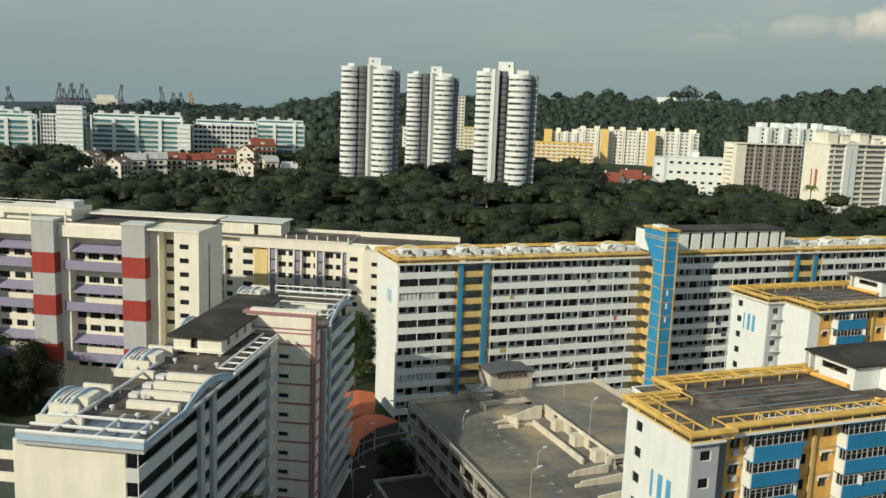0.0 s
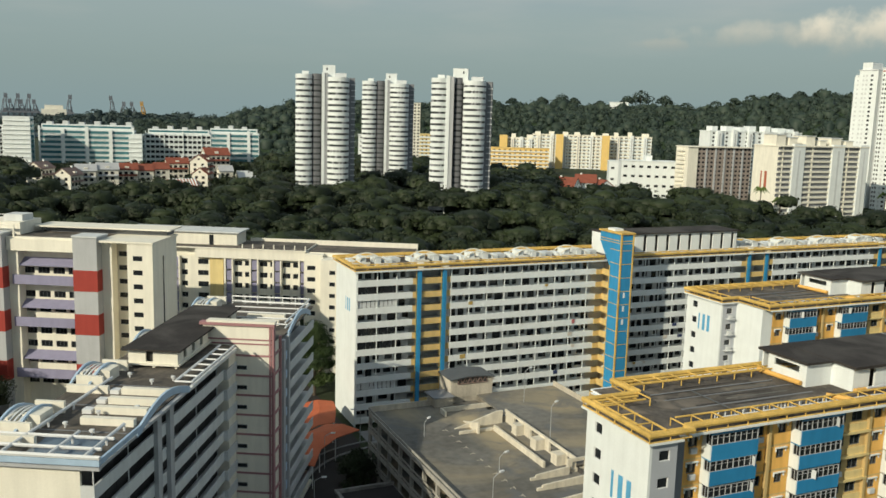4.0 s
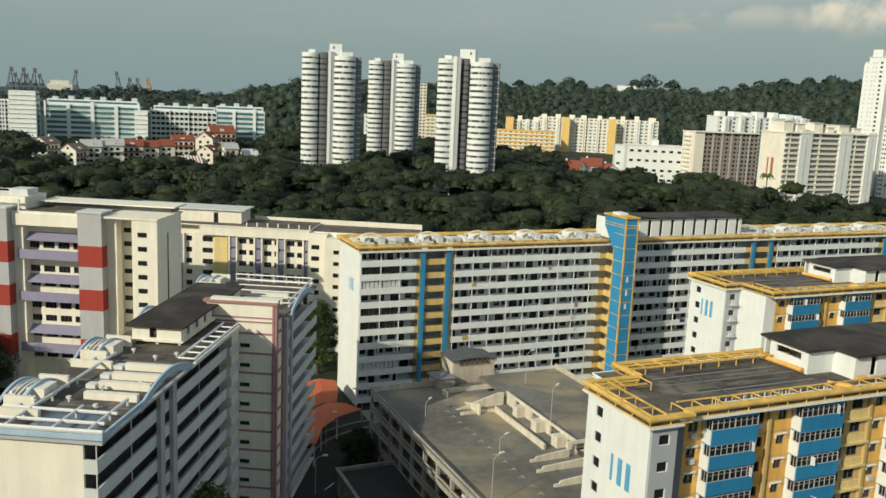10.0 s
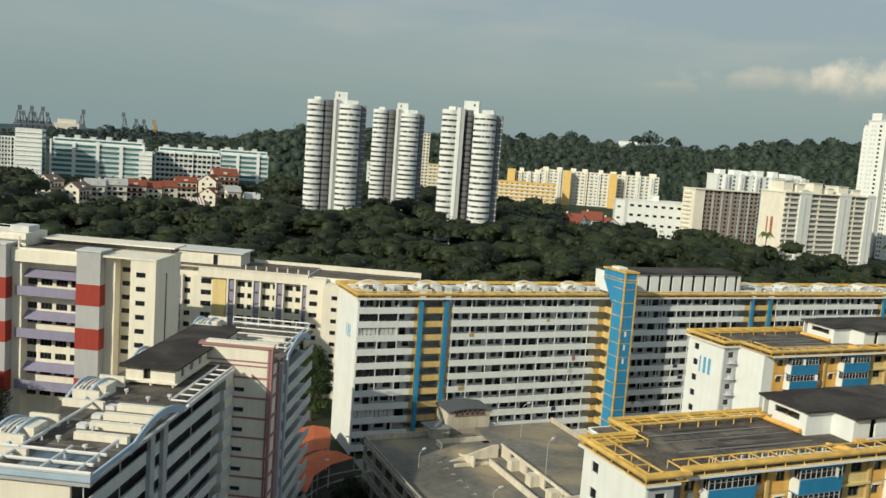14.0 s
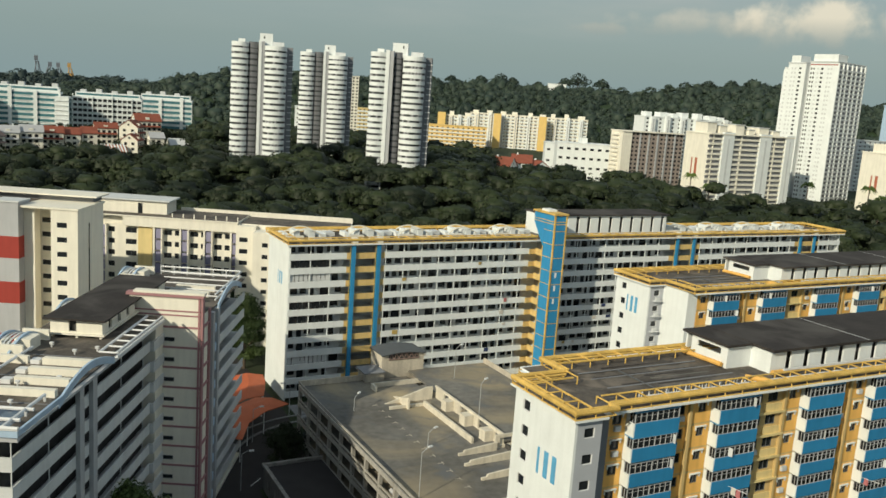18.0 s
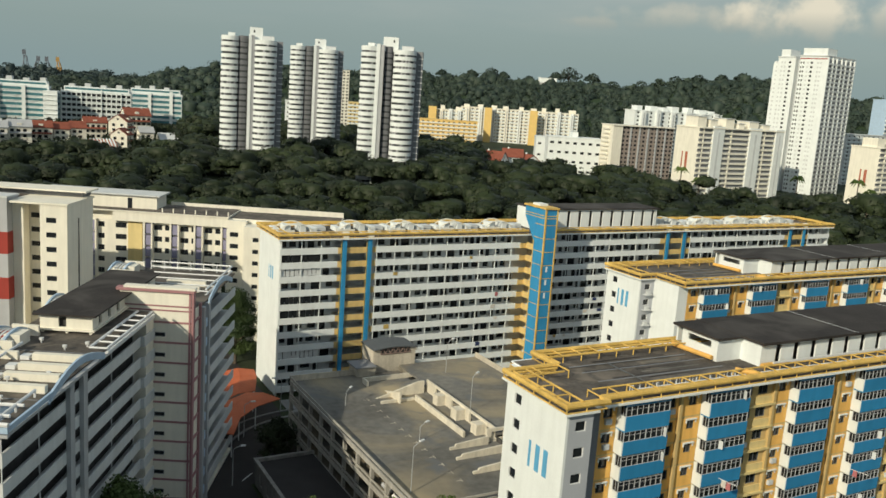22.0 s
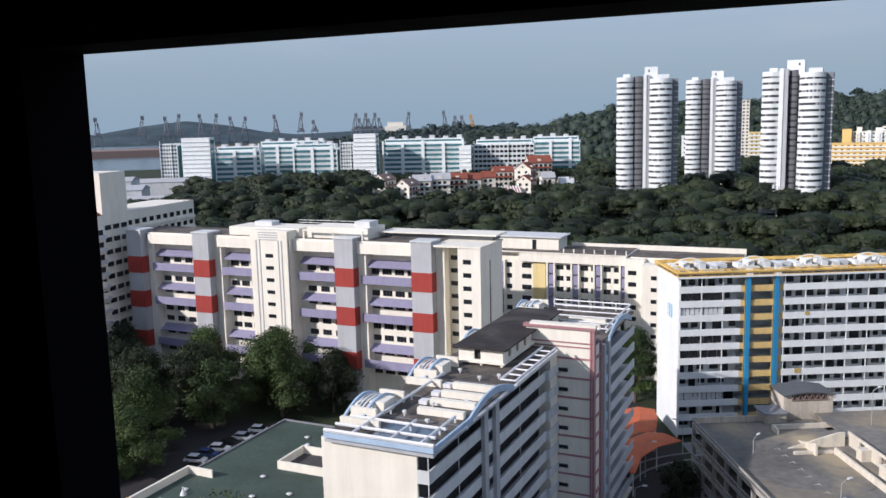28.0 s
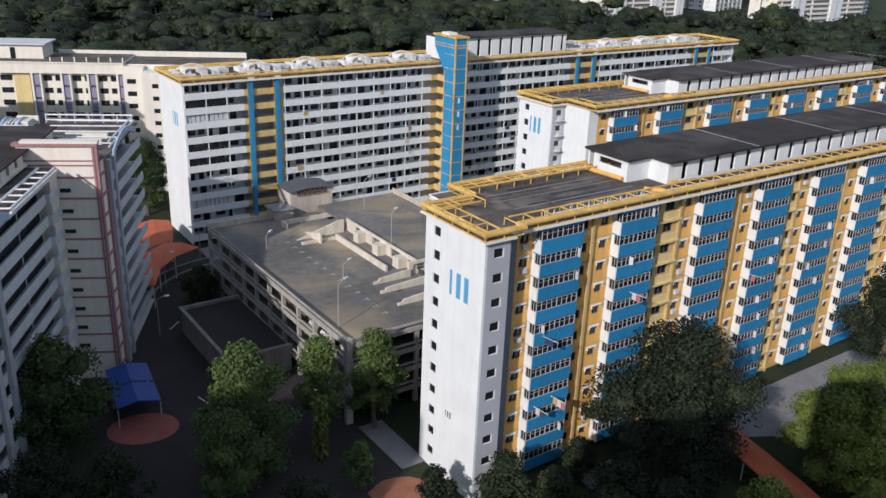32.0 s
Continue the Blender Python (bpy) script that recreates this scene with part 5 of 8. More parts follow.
def car_park():
    ex, ey = EST(46.2, 84.6)
    b = thing("car_park", ex, ey, 0, 21, "weathered concrete multi-storey car park with an open top deck", "car park")
    lx, ly, zt = 37.0, 49.5, 11.3
    levels = (2.6, 5.5, 8.4)
    half = 20.4
    part("top_deck", Geo().box(0.2, half, 0.2, ly, zt - 0.35, zt), DECK, b, "stained grey concrete deck")
    part("upper_deck", Geo().box(half + 0.3, lx, 16, ly, zt + 0.7, zt + 1.05).box(half, lx, 0.2, 16, zt - 0.35, zt - 0.004), DECK, b, "stained grey concrete deck")
    for z in levels:
        part("floor_slab", box(0.25, lx, 0.25, ly, z - 0.35, z), DECK, b)
    # near-black filling: the shade between the parking levels as colour
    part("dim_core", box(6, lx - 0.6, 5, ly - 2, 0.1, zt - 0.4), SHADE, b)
    # outer rails and columns, bay by bay
    bay = 4.95
    rail = shared(("deck_parapet",), lambda: Geo().box(0, 0.2, 0.02, bay - 0.02, -0.45, 0.25).box(0.02, 0.16, 0.02, bay - 0.02, 0.62, 0.92), RAILC)
    column = shared(("deck_column",), lambda: box(0.05, 0.55, -0.28, 0.28, 0, 2.55), RAILC)
    for z in (*levels, zt):
        for k in range(10):
            part("parapet", rail, None, b, at=(-0.02, k * bay, z))
            part("parapet", rail, None, b, at=(k * 3.7, 0.2, z), turn=-90) if k < 8 else None
    for k in range(11):
        for z in (0, 2.6, 5.5, 8.4):
            part("column", column, None, b, at=(0.0, min(k * bay, ly - 0.3), z))
    for k in range(8):
        for z in (0, 2.6, 5.5, 8.4):
            part("column", column, None, b, at=(0.4 + k * 5.1, 0.1, z), turn=90)
    part("stair_post", Geo().box(-0.3, 0.5, -0.3, 0.5, 0, zt + 1.0), RAILC, b)
    part("back_parapet", Geo().box(0, lx, ly - 0.2, ly, zt, zt + 1.0).box(lx - 0.2, lx, 0, ly, 0, zt + 2.0), DECK_L, b)
    # split between the two decks, with openings down to the lower level
    g = Geo().wall(15.9, 38, zt, zt + 2.1, half, half + 0.3, [(17.0, 18.2, zt + 0.35, zt + 1.5), (20.0, 23.2, zt + 0.2, zt + 1.7), (26.5, 29.0, zt + 0.2, zt + 1.7), (33, 34.6, zt + .2, zt + 1.7)], axis="x")
    g.wall(half - 1.4, half + 6, zt, zt + 2.1, 15.6, 15.9, [(half - 0.6, half + 1.6, zt + 0.5, zt + 1.6)]).box(half - 1.6, half, 18.3, 20.0, zt, zt + 1.7).box(half - 1.6, half, 24.5, 26.3, zt, zt + 1.7).box(half - 1.5, half, 31, 32.6, zt, zt + 1.7)
    part("split_wall", g, SUNWALL, b, "cream-stained concrete wall with dark openings")
    # dark strip painted as the shade behind the split wall
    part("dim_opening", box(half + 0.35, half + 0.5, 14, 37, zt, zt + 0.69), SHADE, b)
    part("ramp_wall", Geo().prism([(40.5, zt), (34.0, zt), (34.0, zt + 1.9)], 13.5, 13.8, "x"), SUNWALL, b)
    part("ramp_wall", Geo().prism([(10.8, zt), (19.6, zt), (19.6, zt + 2.2), (18.6, zt + 2.2)], 37.2, 37.5, "y"), SUNWALL, b, "pale triangular ramp wall")
    part("ramp", Geo().prism([(12.3, zt), (20.4, zt), (20.4, zt + 1.05)], 37.5, 41.5, "y"), DECK, b)
    for a in ((10.6, 16.6, 34.7, 35.1, 0.45), (16.6, 16.95, 18.4, 34.6, 0.95), (11.8, 24, 45.2, 45.5, 0.8), (11.6, 11.9, 43.0, 45.2, 0.9)):
        part("kerb_wall", box(a[0], a[1], a[2], a[3], zt, zt + a[4]), SUNWALL, b)
    for x0, x1, y0 in ((12.6, 19.0, 15.0), (11.8, 20.2, 11.7), (11.8, 18.4, 7.0), (19.0, 30.0, 3.4)):
        part("ramp_wall", Geo().prism([(x0, zt), (x1, zt), (x1, zt + 1.25), (x0 + 0.9, zt + 0.75), (x0 + 0.8, zt + 0.4), (x0, zt + 0.4)], y0, y0 + 0.3, "y"), SUNWALL, b, "sunlit cream concrete ramp wall")
    # parking bay lines
    for k in range(13):
        part("bay_line", shared(("bay_line",), lambda: Geo().box(0, 0.7, 0, 0.12, 0, 0.012).box(0.7, 0.82, -0.4, 0.5, 0, 0.012), DECK_L), None, b, at=(8.6, 6 + k * 2.6, zt + 0.004))
    # stair house with an arched truss roof
    hx0, hx1, hy = 15.4, 23.8, 49.3
    hz = zt + 4.2
    s = part("stair_house", Geo().box(hx0, hx1, hy, hy + 0.3, zt - 6, hz).box(hx0, hx0 + 0.3, hy + 0.3, hy + 5, zt - 6, hz).box(hx1 - 0.3, hx1, hy + 0.3, hy + 5, zt - 6, hz).box(hx0 + 0.3, hx1 - 0.3, hy + 4.7, hy + 5, zt - 6, hz), DECK_L, b, "cream stair house with an arched roof")
    n = 12
    arc = [(hx0 - 0.2 + (hx1 - hx0 + 0.4) * k / n, hz + 0.45 * math.sin(math.pi * k / n)) for k in range(n + 1)]
    part("arched_roof", Geo().prism(arc + [(p, q + 0.2) for p, q in reversed(arc)], hy - 0.5, hy + 5.4, "y"), DSTEEL, s, "dark arched sheet roof")
    tr = Geo()
    a = hx0 + 1.3
    tr.tube((a, hy - 0.12, hz - 0.8), (a + 6, hy - 0.12, hz - 0.8), 0.1, 5).tube((a, hy - 0.12, hz + 0.3), (a + 6, hy - 0.12, hz + 0.3), 0.1, 5)
    for k in range(6):
        tr.tube((a + k, hy - 0.12, hz - 0.8), (a + 0.5 + k, hy - 0.12, hz + 0.3), 0.08, 5).tube((a + 0.5 + k, hy - 0.12, hz + 0.3), (a + 1 + k, hy - 0.12, hz - 0.8), 0.08, 5)
    part("roof_truss", tr, BROWN, s)
    # dark panel on the wall, painted as a shaded opening
    part("truss_opening", box(a, a + 6, hy - 0.03, hy - 0.001, hz - 0.8, hz + 0.2), SHADE, s)
    part("stair_annex", Geo().box(11.8, hx0 - 0.02, 48.0, 51.5, zt - 3, zt + 1.6), DECK_L, b)
    part("annex_roof", box(11.4, hx0 - 0.02, 47.6, 51.9, zt + 1.6, zt + 1.85), DGREY, b)
    # annex with a dark roof beside the long side
    return b


car_park()


LAMPGREY = material("galvanised_steel", (0.46, 0.47, 0.48), 0.5, 0.08, 0.8, 9, 0.05, metal=0.2)


def street_lamp(x, y, z, h, turn):
    t = thing("street_lamp", x, y, z, turn, "slim pale steel lamp post with a short arm", "street lamp", "lamp posts")
    part("post", Geo().tube((0, 0, 0), (0, 0, h), 0.07, 6, 0.05), LAMPGREY, t)
    part("arm", Geo().tube((0, 0, h), (0.9, 0, h + 0.45), 0.05, 5).tube((0.9, 0, h + 0.45), (1.4, 0, h + 0.5), 0.04, 5), LAMPGREY, t)
    part("lamp_head", Geo().box(1.1, 1.85, -0.16, 0.16, h + 0.42, h + 0.6), STEEL, t)
    return t


for u, v, z, h, a in ((47.6, 89.8, 11.3, 6.2, 40), (67.8, 109.6, 12.35, 5.6, 50), (73.0, 127.4, 12.35, 5.6, 40), (51.0, 120.5, 11.3, 2.2, 60), (56, 104, 11.3, 2.2, 40)):
    street_lamp(*EST(u, v), z, h, a)
for x, y, a in ((-12.5, 125.5, 10), (-12.6, 144.0, 15), (-7.0, 157.0, 190), (3.0, 101.0, 150), (18.2, 97.0, 140)):
    street_lamp(x, y, 0, 6.0, a)


def annex():
    ex, ey = EST(36.6, 101.4)
    b = thing("low_annex", ex, ey, 0, 21, "low concrete annex with a dark flat roof beside the car park", "building")
    part("body", Geo().wall(0, 19.4, 0, 4.0, 0, 0.25, [(2 + 3.4 * k, 3.6 + 3.4 * k, 0.9, 2.7) for k in range(5)], axis="x").box(0.25, 9.5, 0, 19.4, 0, 3.6), SHADEWALL, b)
    part("roof_deck", box(0.25, 9.3, 0.25, 19.2, 3.6, 3.75), ASPHALT, b)
    part("parapet", Geo().box(-0.3, 0.25, -0.3, 19.7, 4.0, 4.35).box(0.25, 9.5, 19.2, 19.7, 3.75, 4.3).box(0.25, 9.5, -0.3, 0.2, 3.75, 4.3), SHADEWALL, b)


annex()


def slab_on_ground(name, pts, z0, z1, mat, label, category, kind="structure"):
    return solid(name, Geo().prism(pts, z0, z1), mat, label, category, kind)


slab_on_ground("road", [EST(18, 60), EST(47, 60), EST(46.0, 100), EST(36, 101), EST(36, 121), EST(45.5, 122), EST(49.5, 150), EST(49, 200), EST(36, 200), EST(30, 150), EST(18, 120)], -0.2, 0.03, ASPHALT, "dark asphalt service road in shade", "road")
slab_on_ground("pavement", [EST(84, 61.5), EST(165, 61.5), EST(165, 47), EST(98, 47), EST(92, 53), EST(84, 57)], -0.2, 0.10, PAVING, "grey paved forecourt below the block", "pavement")
slab_on_ground("pavement_2", [EST(46.8, 72.4), EST(50.2, 72.4), EST(50.2, 83), EST(46.8, 83)], -0.2, 0.12, PAVING, "grey paved path beside the gable", "pavement")
slab_on_ground("pavement_3", [EST(63.5, 56.5), EST(66, 55.6), EST(69, 56.2), EST(70, 60.5), EST(64, 60.5)], -0.2, 0.11, PAVING, "small paved corner among trees", "pavement")
slab_on_ground("parking_lot", [(-125, 90), (-84.5, 92), (-78, 150), (-120, 152)], -0.2, 0.03, ASPHALT, "asphalt parking lot beside the green roofed hall", "road")
slab_on_ground("court", [EST(51, 132), EST(200, 132), EST(200, 154), EST(51, 154)], -0.2, 0.04, PAVING, "paved court before the long white block", "pavement")


def curved_kerb(centre, r, a0, a1, w, name, label):
    g = Geo()
    n = 14
    for k in range(n):
        p = [radians(a0 + (a1 - a0) * (k + q) / n) for q in (0, 1)]
        g.prism([(centre[0] + rr * math.cos(a), centre[1] + rr * math.sin(a)) for rr, a in ((r, p[0]), (r + w, p[0]), (r + w, p[1]), (r, p[1]))], 0.0, 0.16)
    return solid(name, g, PAVING, label, "kerb", "structure")


curved_kerb((4.0, 137.0), 19.0, 115, 180, 0.5, "kerb_1", "pale curved concrete kerb")
curved_kerb((4.0, 137.0), 22.0, 110, 190, 0.4, "kerb_2", "pale curved concrete kerb")
for i in range(2):
    solid("lane_mark", box(-0.08, 0.08, -1.5, 1.5, 0.032, 0.04), WHITE, "short white lane line on asphalt", "lane marking", "", "lane markings", at=((-10.5, 128.5, 0), (-5.5, 104.5, 0))[i], yaw=(-25, 35)[i])


def canopy(pts, zs, label):
    """A covered way: a curved terracotta sheet roof on slim posts; pts are pairs of its two edges."""
    x, y = pts[0][0]
    t = thing("covered_walkway", x, y, 0, 0, label, "walkway roof", "terracotta canopies")
    for i, ((a, b), (c, d)) in enumerate(zip(pts, pts[1:])):
        g = Geo()
        z0, z1 = zs[i], zs[i + 1]
        mid0, mid1 = ((a[0] + b[0]) / 2, (a[1] + b[1]) / 2), ((c[0] + d[0]) / 2, (c[1] + d[1]) / 2)
        v = [(a[0] - x, a[1] - y, z0 - 0.35), (mid0[0] - x, mid0[1] - y, z0 + 0.2), (b[0] - x, b[1] - y, z0 - 0.35), (c[0] - x, c[1] - y, z1 - 0.35), (mid1[0] - x, mid1[1] - y, z1 + 0.2), (d[0] - x, d[1] - y, z1 - 0.35)]
        g.v = v + [(p[0], p[1], p[2] - 0.12) for p in v]
        g.f = [(0, 1, 4, 3), (1, 2, 5, 4), (6, 9, 10, 7), (7, 10, 11, 8), (0, 3, 9, 6), (2, 8, 11, 5), (0, 6, 7, 1), (1, 7, 8, 2), (3, 4, 10, 9), (4, 5, 11, 10)]
        part("roof_sheet", g, TERRA, t)
        for p in (a, b):
            part("post", Geo().tube((p[0] * .9 + mid0[0] * .1 - x, p[1] * .9 + mid0[1] * .1 - y, 0), (p[0] * .9 + mid0[0] * .1 - x, p[1] * .9 + mid0[1] * .1 - y, z0 - 0.4), 0.09, 5), STEEL, t)
    return t


canopy([(EST(37.6, 146.5), EST(45.0, 150.2)), (EST(38.8, 151), EST(46.2, 153.5)), (EST(40.4, 156), EST(47.2, 157.0)), (EST(41.6, 162), EST(48.0, 161.5))], (4.4, 5.0, 5.0, 4.6), "terracotta sheet canopy beside the white gable")
canopy([(EST(30.5, 133), EST(36.0, 131.5)), (EST(34.5, 140.5), EST(38.8, 137.5)), (EST(38.5, 145.5), EST(42.8, 141.3)), (EST(43, 148.6), EST(47.8, 143.6))], (4.4, 4.7, 4.9, 4.9), "curved terracotta sheet canopy along the road")
canopy([((57.4, 79.6), (60.4, 81.2)), ((57.3, 74.6), (61.2, 75.6)), ((57.8, 69.6), (61.9, 70.2)), ((58.2, 62.5), (62.4, 62.8))], (3.2, 3.2, 3.2, 3.2), "terracotta sheet canopy between trees")

tent = thing("tent", -14.6, 105.2, 0, 14, "blue tarpaulin tent on a steel frame", "tent")
part("tarpaulin", Geo().prism([(-2.6, 2.9), (0, 3.5), (0, 3.4), (-2.6, 2.8)], -5.2, -0.1, "y").prism([(0, 3.5), (2.8, 2.9), (2.8, 2.8), (0, 3.4)], -5.2, -0.1, "y"), TARP, tent)
part("tarpaulin", Geo().prism([(-2.6, 3.0), (0, 3.6), (0, 3.5), (-2.6, 2.9)], 0.1, 5.4, "y").prism([(0, 3.6), (2.8, 3.0), (2.8, 2.9), (0, 3.5)], 0.1, 5.4, "y"), TARP, tent)
for x in (-2.5, 2.7):
    for y in (-5, 0, 5.2):
        part("tent_pole", Geo().tube((x, y, 0), (x, y, 2.85), 0.06, 5), STEEL, tent)
solid("play_surface", Geo().prism([(-12.9 + 4.4 * math.cos(radians(a)), 99.0 + 3.6 * math.sin(radians(a))) for a in range(0, 360, 15)], 0.0, 0.09), material("red_rubber_ground", (0.30, 0.10, 0.085), 0.9, 0.15, 0.5, 5, 0.1), "round red rubber play surface in shade", "play surface", "structure")
solid("earth_patch", Geo().prism([(17.0 + (3.6 + (0.5 if a % 2 else 0)) * math.cos(radians(a * 24)), 80.0 + 3.0 * math.sin(radians(a * 24))) for a in range(15)], -0.1, 0.06), material("bare_earth", (0.30, 0.13, 0.08), 0.9, 0.2, 0.5, 4, 0.2), "patch of bare reddish earth among trees", "ground", "structure")


# ---------------------------------------------------------------- hall with a green roof and its parking lot
def green_hall():
    ex, ey = OLD(-94.0, 87.5)
    b = thing("green_roofed_hall", ex, ey, 0, -6.5, "low cream hall with a flat dark green roof", "building")
    part("body", box(0, 44, 0.02, 40, 0, 6.6), CREAM, b)
    part("roof_coating", box(0.3, 43.7, 0.3, 39.7, 6.6, 6.72), GREENROOF, b)
    part("front_wall", box(8.2, 44, -0.1, 0.3, 0, 6.9), CREAM, b, "sunlit cream front wall")
    part("corner_wall", box(0, 8.2, -0.1, 0.3, 0, 8.2), material("peach_paint", (0.58, 0.42, 0.29), 0.85, 0.12, 0.3, 4, 0.1, streak=0.15), b, "faded peach corner wall")
    part("corner_parapet", Geo().box(-0.1, 0.3, 0.3, 13.5, 0, 8.0).box(0.3, 5.0, 13.2, 13.5, 6.6, 8.0), CREAM, b)
    part("edge_kerb", Geo().box(0, 0.3, 13.5, 40, 6.6, 7.0).box(0.3, 44, 39.7, 40, 6.6, 7.0), DGREY, b)
    part("round_vent", Geo().tube((3.0, -0.12, 3.6), (3.0, -0.2, 3.6), 0.7, 14), TERRA, b)
    sk = part("skylight_curb", Geo().box(12.6, 12.95, 20.2, 27.6, 6.7, 8.1).box(22.5, 22.9, 20.2, 27.6, 6.7, 8.1).box(12.95, 22.5, 20.2, 20.55, 6.7, 8.1).box(12.95, 22.5, 27.25, 27.6, 6.7, 8.1), CREAM, b, "open cream skylight curb")
    # dark sheet on the roof, painted as the shade in the well
    part("skylight_well", box(12.95, 22.5, 20.55, 27.25, 6.72, 6.76), SHADE, sk)
    rng = random.Random(5)
    dome = shared(("roof_vent",), lambda: Geo().tube((0, 0, 0), (0, 0, 0.22), 0.18, 8).tube((0, 0, 0.22), (0, 0, 0.42), 0.5, 10, 0.15), PALE)
    cone = shared(("cone_vent",), lambda: Geo().tube((0, 0, 0), (0, 0, 0.9), 0.55, 9, 0.12).tube((0, 0, 0.9), (0, 0, 1.25), 0.14, 6), STEEL)
    for k, (x, y) in enumerate(((3.2, 3.6), (7.5, 2.6), (9.0, 6.0), (12.3, 4.5), (10.8, 2.0), (4.2, 8.0), (15.4, 9.8), (19.0, 5.0), (20.2, 12.6), (25.2, 10.0), (12.5, 24.5 - 8), (14.2, 33.0), (16.4, 33.4), (11.5, 30.5), (9.4, 33.5))):
        part("roof_vent", dome, None, b, at=(x, y, 6.72))
    for x, y in ((5.0, 6.6), (9.9, 3.2), (11.7, 3.3), (18.6, 36), (20.6, 35.4)):
        part("cone_vent", cone, None, b, at=(x, y, 6.72))
    return b


green_hall()


def car(x, y, yaw, mat, label, van=False):
    t = thing("car", x, y, 0.04, yaw, label, "car", "parked cars")
    h = 1.9 if van else 1.45
    body = [(-2.1, 0.35), (2.1, 0.35), (2.15, 0.75), (1.3, 0.9), (-1.95, 0.95), (-2.15, 0.7)]
    part("body", Geo().prism(body, -0.85, 0.85, "y"), mat, t)
    cab = [(-1.8, 0.93), (1.25, 0.9), (0.55, h), (-1.3, h)] if not van else [(-2.05, 0.93), (1.5, 0.9), (1.0, h), (-2.0, h)]
    part("cabin", Geo().prism(cab, -0.74, 0.74, "y"), GLASS, t)
    part("roof", Geo().box(-1.3 if not van else -2.0, 0.55 if not van else 1.0, -0.76, 0.76, h, h + 0.05), mat, t)
    for wx in (-1.3, 1.3):
        for wy in (-0.86, 0.86):
            w = part("wheel", Geo().tube((wx, wy - 0.1, 0.32), (wx, wy + 0.1, 0.32), 0.32, 12), DSTEEL, t)
    return t


CARP = [material("silver_car_paint", (0.55, 0.56, 0.58), 0.25, 0.03, spec=0.6), material("black_car_paint", (0.02, 0.02, 0.025), 0.2, 0.03, spec=0.6), material("white_car_paint", (0.8, 0.8, 0.8), 0.25, 0.03, spec=0.6), material("blue_car_paint", (0.05, 0.08, 0.2), 0.25, 0.03, spec=0.6)]
NAMES = ("silver", "black", "white", "dark blue")
for k, (x, y) in enumerate(((-93.5, 129.0), (-93.0, 132.0), (-92.4, 135.0), (-91.8, 138.0), (-91.0, 141.5), (-90.0, 146.0), (-98.4, 107.5), (-99, 103.0))):
    car(x, y, 5 + (k % 3) * 2, CARP[(k * 3) % 4 if k != 5 else 2], f"{NAMES[(k * 3) % 4 if k != 5 else 2]} car parked on the asphalt lot")
car(-88.4, 97.0, 100, CARP[0], "silver van parked beside the cream hall", True)
for k, (u, v, c) in enumerate(((47.6, 93.0, 2), (47.6, 96.5, 0), (48.0, 88.0, 2), (47.8, 90.6, 1))):
    o = car(*EST(u + 1.5, v), 21, CARP[c], f"{NAMES[c]} car inside the car park's middle floor")
    o.location.z = 8.42

fence = thing("boundary_wall", -112, 118, 0, 62, "low grey concrete wall with dark slots", "wall")
for k in range(10):
    part("wall_panel", Geo().wall(k * 4.0 - 22, k * 4.0 - 18.05, 0, 2.3, 0, 0.25, [(k * 4.0 - 21.4, k * 4.0 - 18.8, 1.2, 1.9)]), DECK_L, fence)


# ---------------------------------------------------------------- washing hung out from the bays
def laundry(u, v, z, tones):
    x, y = EST(u, v)
    t = thing("laundry_pole", x, y, z, 21, "washing hung on a pole out of a blue bay", "laundry", "washing on poles")
    part("pole", Geo().tube((0, 0, 0), (0, -2.6, 0.25), 0.04, 5), STEEL, t)
    for k, c in enumerate(tones):
        g = Geo()
        y0 = -0.5 - k * 0.7
        g.v = [(0, y0, 0.05 - y0 * 0.09), (0, y0 - 0.55, 0.10 - y0 * 0.09), (0.12, y0 - 0.5, -0.8), (-0.06, y0 + 0.02, -0.75), (0.03, y0, 0.05 - y0 * 0.09), (0.03, y0 - 0.55, 0.10 - y0 * 0.09), (0.15, y0 - 0.5, -0.8), (-0.03, y0 + 0.02, -0.75)]
        g.f = [(0, 1, 2, 3), (7, 6, 5, 4), (0, 4, 5, 1), (2, 6, 7, 3), (1, 5, 6, 2), (0, 3, 7, 4)]
        part("cloth", g, CLOTH[c], t)


CLOTH = [material("pale_cloth", (0.62, 0.58, 0.52), 0.9), material("dark_blue_cloth", (0.04, 0.06, 0.14), 0.9), material("ochre_cloth", (0.50, 0.36, 0.12), 0.9), material("rose_cloth", (0.45, 0.16, 0.17), 0.9)]
for u, v, z, tones in ((59.5, 63.5, 18.6, (1, 1)), (73.0, 63.5, 21.0, (0, 3)), (59.0, 63.5, 9.6, (0, 1)), (61.6, 63.5, 10.2, (2, 0, 3)), (84.0, 63.5, 15.6, (0, 1)), (96.5, 63.5, 18.4, (3,))):
    laundry(u, v, z, tones)


def corridor_cloth(u, row, tone, w, h):
    x, y = EST(51.0 + u, 156.5 - 0.1)
    g = Geo().prism([(0, 0), (0, -h), (0.05, -h - 0.04), (0.06, 0.03)], 0, w, "x")
    g.v = [(p[0], p[1] - 0.06, p[2]) for p in g.v]
    solid("hanging_cloth", g, CLOTH[tone], "cloth hung over the white corridor parapet", "laundry", "", "washing on the corridor", at=(x, y, FLOOR0 + STOREY * row + 1.14), yaw=21)


rc = random.Random(41)
for k in range(14):
    corridor_cloth(rc.uniform(22, 53) if k % 3 else rc.uniform(66, 96), rc.randint(2, 10), rc.choice((0, 1, 1, 2, 3)), rc.uniform(0.5, 1.3), rc.uniform(0.5, 0.9))


